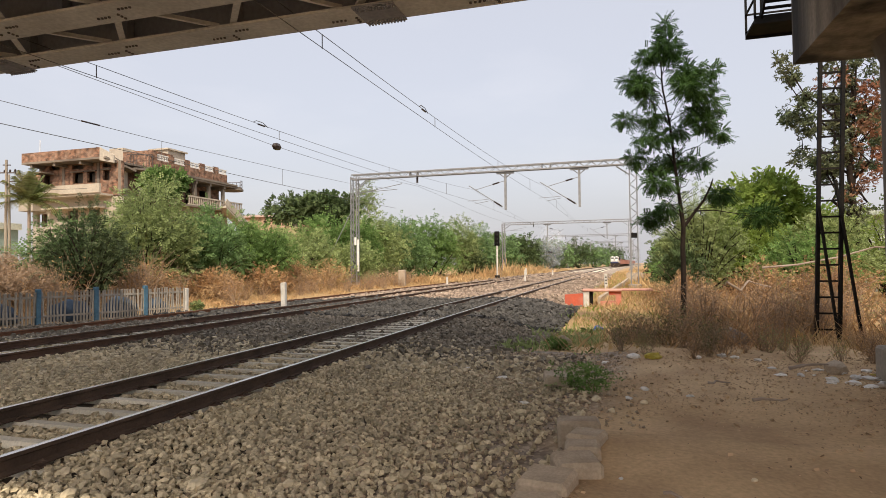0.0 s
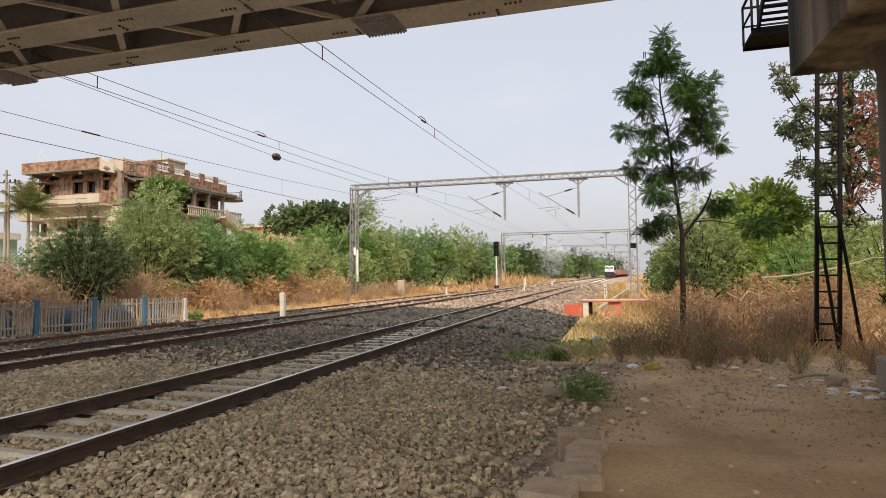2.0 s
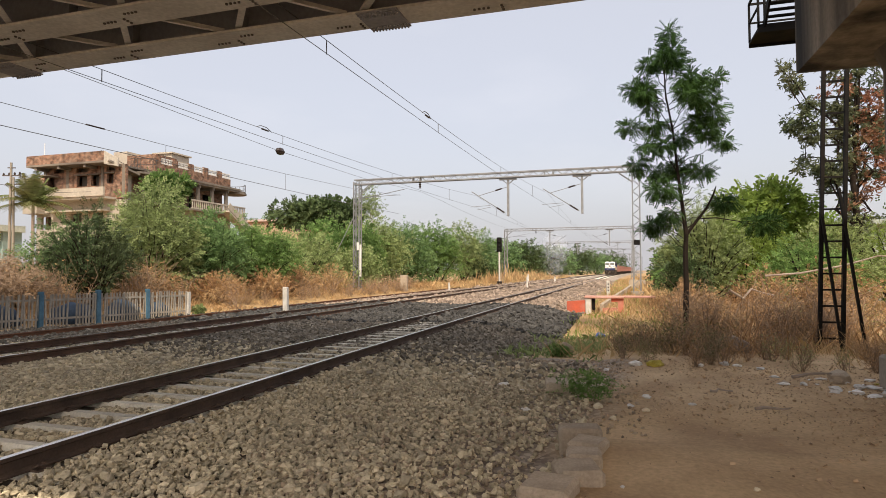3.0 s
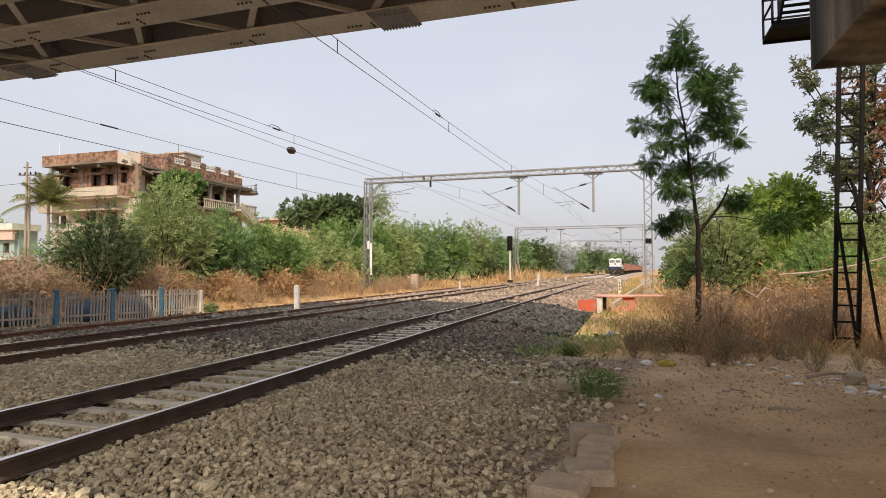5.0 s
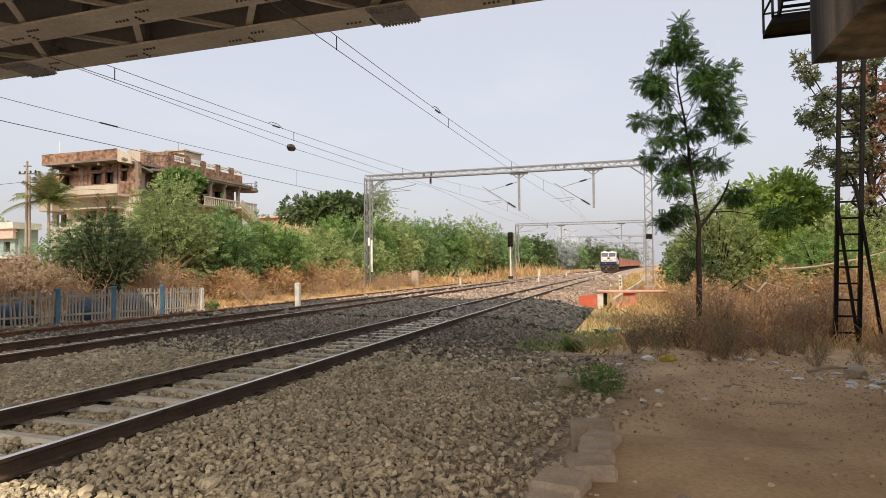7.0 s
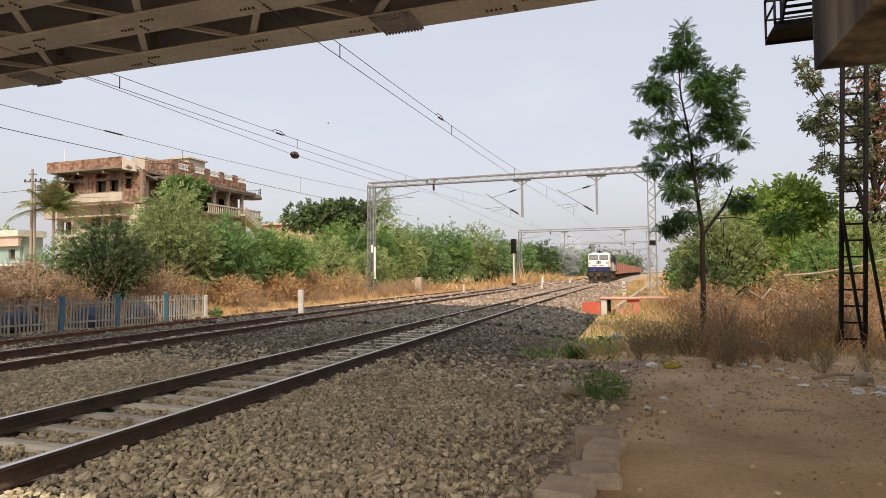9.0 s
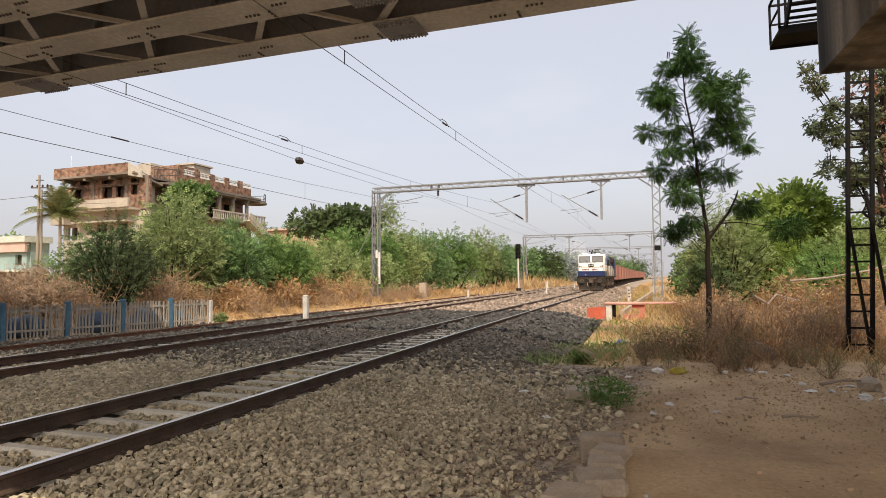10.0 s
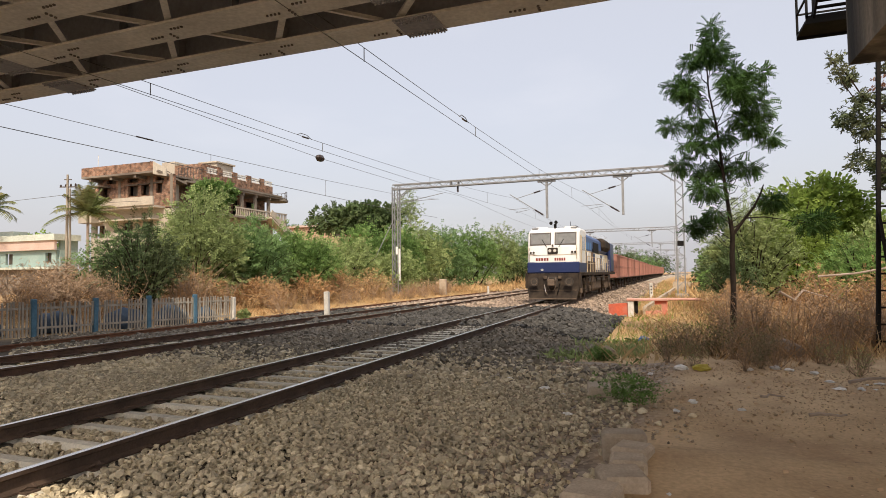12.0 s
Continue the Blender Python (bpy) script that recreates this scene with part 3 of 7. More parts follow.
gy = [-600, -200, -80, -40, -20] + lines((-12, 2, 1.5), (2, 14, 0.14), (14, 34, 0.4), (34, 80, 1.5), (80, 260, 8)) + [260, 320, 420, 600, 1000, 2600]
gv = [(x + (bend(min(y, 600)) if abs(x) < 200 else 0), y, ground_z(x + bend(y), y) if y < 600 else -0.3) for y in gy for x in gx]
gf = [(j * len(gx) + i, j * len(gx) + i + 1, (j + 1) * len(gx) + i + 1, (j + 1) * len(gx) + i) for j in range(len(gy) - 1) for i in range(len(gx) - 1)]


def ground_material():
    m = mat("ground_earth", (0.63, 0.455, 0.265), (0.44, 0.30, 0.17), 0.8, 22, 0.95, bump=0.5)
    n, l = m.node_tree.nodes, m.node_tree.links
    p = n["Principled BSDF"]
    earth = p.inputs["Base Color"].links[0].from_socket
    zone = n.new("ShaderNodeVertexColor")
    zone.layer_name = "zone"
    sep = n.new("ShaderNodeSeparateColor")
    l.new(zone.outputs[0], sep.inputs[0])
    tc = n.new("ShaderNodeTexCoord")
    cells = n.new("ShaderNodeTexVoronoi")
    cells.inputs["Scale"].default_value = 17
    l.new(tc.outputs["Object"], cells.inputs["Vector"])
    gsep = n.new("ShaderNodeSeparateColor")
    l.new(cells.outputs["Color"], gsep.inputs[0])
    gr = n.new("ShaderNodeMix")
    gr.data_type = "RGBA"
    gr.inputs[6].default_value, gr.inputs[7].default_value = (0.19, 0.15, 0.12, 1), (0.50, 0.415, 0.325, 1)
    l.new(gsep.outputs[0], gr.inputs[0])
    straw = n.new("ShaderNodeTexNoise")
    straw.inputs["Scale"].default_value, straw.inputs["Detail"].default_value = 0.8, 6
    l.new(tc.outputs["Object"], straw.inputs["Vector"])
    st = n.new("ShaderNodeMix")
    st.data_type = "RGBA"
    st.inputs[6].default_value, st.inputs[7].default_value = (0.36, 0.205, 0.10, 1), (0.50, 0.36, 0.17, 1)
    l.new(straw.outputs[0], st.inputs[0])
    # shade between the stones, painted into the bed colour by the blue zone
    gap_shade = n.new("ShaderNodeMix")
    gap_shade.data_type = "RGBA"
    gap_shade.inputs[7].default_value = (0.075, 0.062, 0.045, 1)
    l.new(sep.outputs[2], gap_shade.inputs[0])
    l.new(gr.outputs[2], gap_shade.inputs[6])
    a, b = n.new("ShaderNodeMix"), n.new("ShaderNodeMix")
    a.data_type = b.data_type = "RGBA"
    l.new(sep.outputs[0], a.inputs[0])
    l.new(earth, a.inputs[6])
    l.new(gap_shade.outputs[2], a.inputs[7])
    l.new(sep.outputs[1], b.inputs[0])
    l.new(a.outputs[2], b.inputs[6])
    l.new(st.outputs[2], b.inputs[7])
    l.new(b.outputs[2], p.inputs["Base Color"])
    return m


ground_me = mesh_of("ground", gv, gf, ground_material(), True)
zone = ground_me.color_attributes.new("zone", "FLOAT_COLOR", "POINT")
zc = []
for x, y, z in gv:
    x0 = x - bend(min(y, 600))
    e = dirt_edge(y)
    n1 = noise.noise(Vector((x * 0.7, y * 0.7, 8)))
    gravel = smooth(-18.4 - max(0.0, 21.2 - y) * 0.24, -17.4 - max(0.0, 21.2 - y) * 0.24, x0) * (1 - smooth(e - 0.5, e + 0.25, x0 + 0.3 * n1)) if y < 13 else smooth(-17.6, -17.0, x0) * (1 - smooth(-2.5, -1.9, x0 + 0.3 * n1))
    fence_x = -18.4 - max(0.0, 21.2 - y) * 0.24
    dry = 1 - smooth(fence_x - 0.5, fence_x + 0.4, x0 + 0.4 * n1)
    dry = max(dry, smooth(13.5, 17, y + n1) * smooth(-2.4, -1.8, x0), smooth(9, 14, x0))
    # blue: strength of the painted shade between stones, fading out with distance
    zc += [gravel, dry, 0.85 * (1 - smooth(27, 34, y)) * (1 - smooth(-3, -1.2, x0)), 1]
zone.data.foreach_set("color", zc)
ground = tagged(new("ground", ground_me), "trodden earth, gravel and dry grass beside the tracks", "ground", kind="structure")


def rail_mesh(name, x0, ys, materials):
    """A flat-bottomed rail swept along the line; the running surface takes the second material."""
    prof = [(-0.034, 0), (-0.036, -0.035), (-0.009, -0.052), (-0.009, -0.135), (-0.07, -0.155), (-0.07, -0.172),
            (0.07, -0.172), (0.07, -0.155), (0.009, -0.135), (0.009, -0.052), (0.036, -0.035), (0.034, 0)]
    n = len(prof)
    v = [(x0 + bend(y) + px, y, pz) for y in ys for px, pz in prof]
    f = [(i * n + k, i * n + (k + 1) % n, (i + 1) * n + (k + 1) % n, (i + 1) * n + k) for i in range(len(ys) - 1) for k in range(n)]
    me = mesh_of(name, v, f, materials)
    me.polygons.foreach_set("material_index", [1 if i % n == n - 1 else 0 for i in range(len(f))])
    return me


rail_ys = [-60, -20] + lines((0, 100, 5), (100, 400, 20)) + [400, 450, 500, 560, 640]


def track(name, cx, label, rail_mat, near_limit):
    tr = thing(name, label, "railway track", "railway tracks", "structure")
    for s in (-1, 1):
        part("rail", rail_mesh("rail", cx + s * (GAUGE / 2 + 0.034), rail_ys, [rail_mat, M["rail_top"]]), None, tr)
    g = Geo()
    prof = [(-0.12, -0.40), (-0.058, -0.185), (0.058, -0.185), (0.12, -0.40)]
    rows = [(-1.375, -0.30), (-1.05, -0.185), (1.05, -0.185), (1.375, -0.30)]
    v = [(x, py, top if pz > -0.3 else pz) for x, top in rows for py, pz in prof]
    g.add(v, [(0, 1, 2, 3), (15, 14, 13, 12)] + [(i * 4 + k, i * 4 + 4 + k, i * 4 + 5 + k, i * 4 + 1 + k) for i in range(3) for k in range(3)])
    sl = mesh_of("sleeper", g.v, g.f, M["sleeper"])
    c = Geo()
    for s in (-1, 1):
        for q in (-1, 1):
            x = s * (GAUGE / 2 + 0.034) + q * 0.105
            c.tube([(x - q * 0.03, -0.05, -0.165), (x + q * 0.03, -0.04, -0.13), (x + q * 0.035, 0.03, -0.15), (x - q * 0.03, 0.05, -0.135)], 0.011, 4)
            c.box((x + q * 0.01, 0, -0.18), (0.11, 0.12, 0.02))
    clips = mesh_of("rail_clips", c.v, c.f, M["rail"])
    rng = np.random.default_rng(3)
    rest = Geo()
    y = -2.0
    while y < 330:
        m = pose(cx + bend(y), y, 0.012 + rng.normal() * 0.004, 0, 0, rng.normal() * 0.5)
        if y < near_limit:
            o = part("sleeper", sl, None, tr, at=m)
            if y < near_limit * 0.6:
                part("rail_clip", clips, None, o)
        else:
            rest.add([m @ Vector(q) for q in g.v], g.f)
        y += 0.6
    tagged(part("far_sleepers", rest, M["sleeper"], tr), kind="stuff")
    return tr


track("railway_track", NEAR_X, "rusty steel rails on concrete sleepers in grey ballast", M["rail"], 58)
track("railway_track", FAR_X, "rusty brown rails on concrete sleepers beside the nearer line", M["rail_dusty"], 58)
spur = thing("spare_rail", "single orange-rusted rail lying beside a picket fence", "rail")
part("rail", rail_mesh("rail", SPUR_X, rail_ys[:26], [M["rail_orange"], M["rail_orange"]]), None, spur).location.z = -0.2


# ---- ballast stones ----
def stone_template(seed):
    """An angular broken stone: a block with a narrow top, a waist and knocked-about corners."""
    rng = np.random.default_rng(seed)
    ring = lambda r, z, o: [(math.cos(a + o) * r, math.sin(a + o) * r, z) for a in (0.3, 1.5, 2.6, 3.7, 5.1)]
    v = np.array(ring(0.36, -0.4, 0) + ring(0.54, 0.0, 0.25) + ring(0.30, 0.40, 0.1)) + rng.normal(size=(15, 3)) * 0.10
    v *= [1.15, 0.9, 0.78]
    side = [(i * 5 + k, i * 5 + (k + 1) % 5, i * 5 + 5 + (k + 1) % 5, i * 5 + 5 + k) for i in (0, 1) for k in range(5)]
    return v, np.array(side + [(10, 11, 12, 13), (10, 13, 14, 14)])


def chip_template(seed):
    """A coarser broken stone for the distance and for gravel."""
    rng = np.random.default_rng(seed)
    v = np.array([(x, y, z) for x in (-1, 1) for y in (-1, 1) for z in (-1, 1)], float) * 0.42
    v[:, :2] *= np.where(v[:, 2:] > 0, 0.7, 1.0)
    v = (v + rng.normal(size=v.shape) * 0.09) * [1.2, 0.95, 0.76]
    return v, np.array([(0, 1, 3, 2), (4, 6, 7, 5), (0, 4, 5, 1), (2, 3, 7, 6), (0, 2, 6, 4), (1, 5, 7, 3)])


STONES = [stone_template(k) for k in range(8)]
CHIPS = [chip_template(k) for k in range(8)]


def ballast(name, count, box, size, keep, material, seed, label, sink=0.3, shapes=None):
    rng = np.random.default_rng(seed)
    step = math.sqrt((box[1] - box[0]) * (box[3] - box[2]) / count)
    x, y = (q.ravel() for q in np.meshgrid(np.arange(box[0], box[1], step), np.arange(box[2], box[3], step)))
    x = x + step * 0.5 * rng.normal(size=len(x))
    y = y + step * 0.5 * rng.normal(size=len(y))
    ok = np.array([keep(a, b) for a, b in zip(x, y)])
    x, y = x[ok], y[ok]
    z = np.array([ground_z(a + bend(b), b) for a, b in zip(x, y)])
    z = z + np.array([0.035 - 0.035 * smooth(1.1, 2.1, min(abs(a - c) for c in (NEAR_X, FAR_X))) - ((0.038 if b < 19 else 0.0) if abs(a - NEAR_X) < 0.84 or abs(a - FAR_X) < 0.84 else 0) for a, b in zip(x, y)])
    s = size * np.exp(rng.normal(size=len(x)) * 0.24)
    pos = np.stack([x, y, z + s * sink + s * rng.normal(size=len(x)) * 0.12], 1)
    pos[:, 0] += np.array([bend(b) for b in y])
    rot = turns(len(x), rng) * s[:, None, None]
    rot[:, 2] *= 0.85
    vs, fs, k = [], [], 0
    shapes = shapes or CHIPS
    for i, (tv, tf) in enumerate(shapes):
        pick = np.arange(len(x)) % len(shapes) == i
        v, f = scatter(tv, tf, rot[pick], pos[pick])
        vs.append(v), fs.append(f + k)
        k += len(v)
    ob = new(name, array_mesh(name, np.concatenate(vs), np.concatenate(fs), material))
    return tagged(ob, label, "ballast", kind="stuff")


def in_view(x, y):
    return x > -1.5 * y - 0.5


def off_rails(x):
    """Clear of the rail feet and of the middle of sleepers' tops."""
    return all(abs(abs(x - c) - GAUGE / 2 - 0.034) > 0.11 for c in (NEAR_X, FAR_X))


def on_sleeper(x, y):
    return any(abs(x - c) < 0.84 for c in (NEAR_X, FAR_X)) and abs((y + 2.0 + 0.3) % 0.6 - 0.3 + 0.012 * math.sin(x * 9 + y * 5)) < (0.085 if y < 14 else 0.075 if y < 19 else 0.0)


def bed(x, y):
    return in_view(x, y) and off_rails(x) and (not on_sleeper(x, y) or (math.sin(x * 7 + y * 13) > 0.985))


def gravel_side(x, y):
    if not bed(x, y) or x < -17.9 - max(0.0, 21.2 - y) * 0.2:
        return False
    limit = dirt_edge(y) - 0.12 if y < 12 else -1.9
    if y < 14 and x > -2.6:
        return random.random() < smooth(limit + 0.1, -2.6, x) * 0.75 + 0.12 and x < limit
    return x < limit


ballast("ballast_stones", 30000, (-9.5, -0.4, 2.8, 9.5), 0.052, gravel_side, M["stone"], 11, "angular grey-tan ballast stones spread beside the rails", 0.42, STONES)
ballast("ballast_stones", 11000, (-16, -9.5, 6.2, 9.5), 0.060, gravel_side, M["stone"], 17, "angular grey-tan ballast stones between the two lines", 0.4)
ballast("ballast_stones", 16500, (-19.5, -0.4, 9.5, 14.0), 0.070, lambda x, y: random.random() > smooth(9.0, 14.0, y) and gravel_side(x, y), M["stone"], 12, "angular grey-tan ballast stones round the rails", 0.4)
ballast("ballast_stones", 23000, (-19.5, -0.4, 9.5, 19.3), 0.078, lambda x, y: random.random() < smooth(9.0, 14.0, y) and gravel_side(x, y), M["stone_mid"], 20, "dark grey-brown ballast stones round the rails", 0.4)
ballast("ballast_stones", 15000, (-18.4, -1.5, 19.1, 30), 0.11, gravel_side, M["stone_dark"], 13, "dark grey fresh ballast stones on a raised shoulder", 0.4)
ballast("ballast_stones", 11000, (-17, -1.5, 30, 62), 0.13, gravel_side, M["stone_far"], 14, "dusty brown ballast stones between the lines")
ballast("ballast_stones", 5000, (-16.5, -2.0, 60, 115), 0.2, gravel_side, M["stone_far"], 18, "dusty brown ballast stones along the far lines")
ballast("fine_gravel", 13000, (-3.4, 1.6, 3.0, 12.6), 0.038, lambda x, y: random.random() < 0.9 * smooth(0.6 if y > 6.6 else -0.4, -2.2, x), M["stone_fine"], 19, "fine brown gravel trodden into the earth beside the ballast")
ballast("fine_gravel", 11000, (-0.8, 5.2, 6.5, 12.6), 0.015, lambda x, y: random.random() < smooth(6.4, 8.2, y) * (0.45 + 0.9 * noise.noise(Vector((x * 0.6, y * 0.9, 21)))), M["stone_earth"], 22, "fine earthy gravel trodden into the earth")
ballast("loose_pebbles", 1500, (-2.2, 5.0, 3.0, 13), 0.011, lambda x, y: x > -1.8 and random.random() < 0.5, M["stone_earth"], 15, "small loose pebbles pressed into the earth")
ballast("loose_rubble", 500, (-1.2, 5.2, 7.4, 13), 0.034, lambda x, y: random.random() < 0.10 + 0.13 * (y - 7.4), M["stone_earth"], 16, "scattered rubble on trodden earth")


# ---- the road bridge overhead ----
SOFFIT, FACE_Y = 6.31, 10.3
bridge = thing("road_bridge", "steel plate girder road bridge with bolted cross bracing", "bridge", kind="structure")
gird = Geo()
gird.span(-45, 45, -0.345, 0.345, SOFFIT, SOFFIT + 0.05)
gird.span(-45, 45, -0.30, 0.30, SOFFIT + 1.65, SOFFIT + 1.70)
girder_y = [FACE_Y - 0.345 - 1.5 * k for k in range(9)]
flange = mesh_of("girder_flange", gird.v, gird.f, M["girder"])
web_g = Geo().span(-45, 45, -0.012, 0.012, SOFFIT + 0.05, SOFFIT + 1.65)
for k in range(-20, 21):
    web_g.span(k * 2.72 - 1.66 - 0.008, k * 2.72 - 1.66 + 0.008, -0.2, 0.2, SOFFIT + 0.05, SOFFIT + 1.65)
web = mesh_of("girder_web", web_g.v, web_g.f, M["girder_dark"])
gus = Geo()
gus.span(-0.22, 0.22, -0.28, 0.28, SOFFIT + 0.052, SOFFIT + 0.066)
bolts = Geo()
for i in range(4):
    bolts.disc((0.22 + i * 0.085, -0.12, SOFFIT - 0.012), 0.026, 0.028, "z", 6)
    bolts.disc((-0.22 - i * 0.085, 0.10, SOFFIT - 0.012), 0.026, 0.028, "z", 6)
for i in range(3):
    bolts.disc((0.03, 0.06 + i * 0.085, SOFFIT - 0.012), 0.026, 0.028, "z", 6)
gus_me, bolt_me = (mesh_of(a, q.v, q.f, M[b]) for a, q, b in (("gusset", gus, "girder"), ("bolt_row", bolts, "bolt")))
# lateral bracing: a zigzag of angles in plan between neighbouring girders
BAY, NODES = 2.72, (-7.40, -6.08)


def brace_mesh(name, dx, w):
    g = Geo().bar((0.1 * dx, -0.12, SOFFIT + 0.10), (0.94 * dx, -1.42, SOFFIT + 0.10), w, 0.014)
    g.bar((0.1 * dx - 0.04, -0.12, SOFFIT + 0.15), (0.94 * dx - 0.04, -1.42, SOFFIT + 0.15), 0.014, 0.09)
    return mesh_of(name, g.v, g.f, M["girder"])


brace_out, brace_back = brace_mesh("cross_brace", 1.32, 0.125), brace_mesh("diagonal_brace", -1.40, 0.07)
for gi, y in enumerate(girder_y):
    gd = part("girder", flange, None, bridge, at=pose(0, y, 0))
    part("web", web, None, gd)
    if gi < 7:
        for k in range(-8, 4):
            x = NODES[gi % 2] + k * BAY
            if gi < 6:
                part("cross_brace", brace_out, None, bridge, at=pose(x + (0 if gi % 2 == 0 else 0.04), y, 0))
                part("diagonal_brace", brace_back, None, bridge, at=pose(x, y, 0))
            part("gusset", gus_me, None, bridge, at=pose(x, y, 0))
            part("bolt_row", bolt_me, None, bridge, at=pose(x, y, 0))
splice = Geo().span(-0.40, 0.40, -0.40, 0.40, SOFFIT - 0.03, SOFFIT - 0.002)
for i in range(12):
    for j in (-0.36, -0.24, 0.24, 0.36):
        splice.disc((-0.36 + i * 0.065, j, SOFFIT - 0.045), 0.02, 0.04, "z", 6)
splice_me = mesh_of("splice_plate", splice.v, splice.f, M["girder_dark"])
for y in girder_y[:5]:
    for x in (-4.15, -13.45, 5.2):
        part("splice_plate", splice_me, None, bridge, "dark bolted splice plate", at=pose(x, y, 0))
part("deck", Geo().span(-45, 45, girder_y[-1] - 1.1, FACE_Y + 0.75, SOFFIT + 1.70, SOFFIT + 1.95), M["slab"], bridge, "concrete deck slab")
for y in (girder_y[-1] - 1.0, FACE_Y + 0.65):
    part("parapet", Geo().span(-45, 45, y - 0.1, y + 0.1, SOFFIT + 1.95, SOFFIT + 2.45, 0.03), M["concrete"], bridge)

pier = thing("bridge_pier", "weathered concrete bridge pier with stained cap beam", "bridge pier", kind="structure")
cap = Geo()
x0, x1, yf, yb, zb, zt = 2.79, 6.6, 10.6, -2.6, 4.78, SOFFIT - 0.12
cap.add([(x0, yf, zb), (x1, yf, zb), (x1, yf, zt), (x0, yf, zt), (x0, yb, zb), (x1, yb, zb), (x1, yb, zt), (x0, yb, zt)],
        [(0, 3, 2, 1), (4, 5, 6, 7), (0, 1, 5, 4), (3, 7, 6, 2), (0, 4, 7, 3), (1, 2, 6, 5)])
part("cap_beam", cap, M["cap"], pier)
for y in (9.7, -1.5):
    part("column", Geo().tube([(4.55, y, -0.6), (4.55, y, zb - 0.25), (4.55, y, zb)], [0.85, 0.85, 0.95], 28), M["concrete"], pier, smooth=False)
for y in girder_y[:4]:
    part("bearing", Geo().span(3.5, 4.0, y - 0.25, y + 0.25, zt, SOFFIT, 0.01), M["bolt"], pier)
part("plinth", Geo().span(3.85, 5.7, 8.7, 10.75, -0.6, 0.28, 0.04), M["concrete"], pier)

# steel stair landing and access ladder beyond the pier
stair = thing("steel_staircase", "black steel bridge access stair with open treads", "staircase")
part("landing", Geo().span(3.30, 5.0, 15.6, 16.6, 7.42, 7.48).bar((3.30, 15.6, 7.46), (5.0, 15.6, 7.46), 0.05, 0.2).bar((3.30, 16.6, 7.46), (5.0, 16.6, 7.46), 0.05, 0.2), M["blacksteel"], stair)
for i in range(16):
    part("tread", Geo().span(3.50, 4.5, 15.40 - i * 0.13, 15.53 - i * 0.13, 7.66 + i * 0.105, 7.69 + i * 0.105), M["blacksteel"], stair)
for x in (3.46, 4.54):
    part("stringer", Geo().bar((x, 15.7, 7.5), (x, 12.9, 9.8), 0.05, 0.2), M["blacksteel"], stair)
    part("handrail", Geo().bar((x, 15.6, 7.5), (x, 15.6, 8.5), 0.05).bar((x, 15.6, 8.5), (x, 12.9, 10.75), 0.05).bar((x, 14.3, 8.6), (x, 14.3, 9.55), 0.05), M["blacksteel"], stair)
part("landing_rail", Geo().bar((3.32, 15.6, 7.5), (3.32, 15.6, 8.5), 0.05).bar((3.32, 16.6, 7.5), (3.32, 16.6, 8.5), 0.05).bar((3.32, 15.6, 8.5), (3.32, 16.6, 8.5), 0.05).bar((3.32, 15.6, 8.0), (3.32, 16.6, 8.0), 0.04).bar((3.32, 16.6, 8.5), (5.0, 16.6, 8.5), 0.05).bar((3.32, 16.6, 8.0), (5.0, 16.6, 8.0), 0.04), M["blacksteel"], stair)
ladder = thing("steel_ladder", "tall black steel ladder tower standing in dry scrub", "ladder")
LY = 16.6
for x, dx in ((4.72, 0.28), (5.22, 0.28)):
    part("stile", Geo().bar((x, LY, -0.5), (x + dx, LY, 7.3), 0.08, 0.10), M["blacksteel"], ladder)
for i in range(18):
    z = -0.1 + i * 0.40
    part("rung", Geo().bar((4.72 + 0.28 * (z + 0.5) / 7.8, LY, z), (5.22 + 0.28 * (z + 0.5) / 7.8, LY, z), 0.045), M["blacksteel"], ladder)
part("brace_leg", Geo().bar((5.18, LY - 0.15, -0.5), (4.80, LY - 0.15, 3.0), 0.055, 0.08), M["blacksteel"], ladder)
part("brace_leg", Geo().bar((5.70, LY - 0.1, -0.5), (5.20, LY - 0.1, 3.6), 0.055, 0.08), M["blacksteel"], ladder)


# ---- overhead line portals ----
def lattice(g, a, b, w, d, bays, chord=0.085, lace=0.035):
    """Four chords with zig-zag lacing from a to b; w across x or z, d along y."""
    a, b = Vector(a), Vector(b)
    t = (b - a).normalized()
    side = Vector((1, 0, 0)) if abs(t.z) > 0.5 else Vector((0, 0, 1))
    dep = Vector((0, 1, 0))
    cs = [(i * side * w + j * dep * d) / 2 for i in (-1, 1) for j in (-1, 1)]
    for c in cs:
        g.bar(a + c, b + c, chord)
    for k in range(bays):
        p, q = a.lerp(b, k / bays), a.lerp(b, (k + 1) / bays)
        if k % 2:
            p, q = q, p
        for c0, c1 in ((cs[0], cs[2]), (cs[1], cs[3]), (cs[0], cs[1]), (cs[2], cs[3])):
            g.bar(p + c0, q + c1, lace, lace)


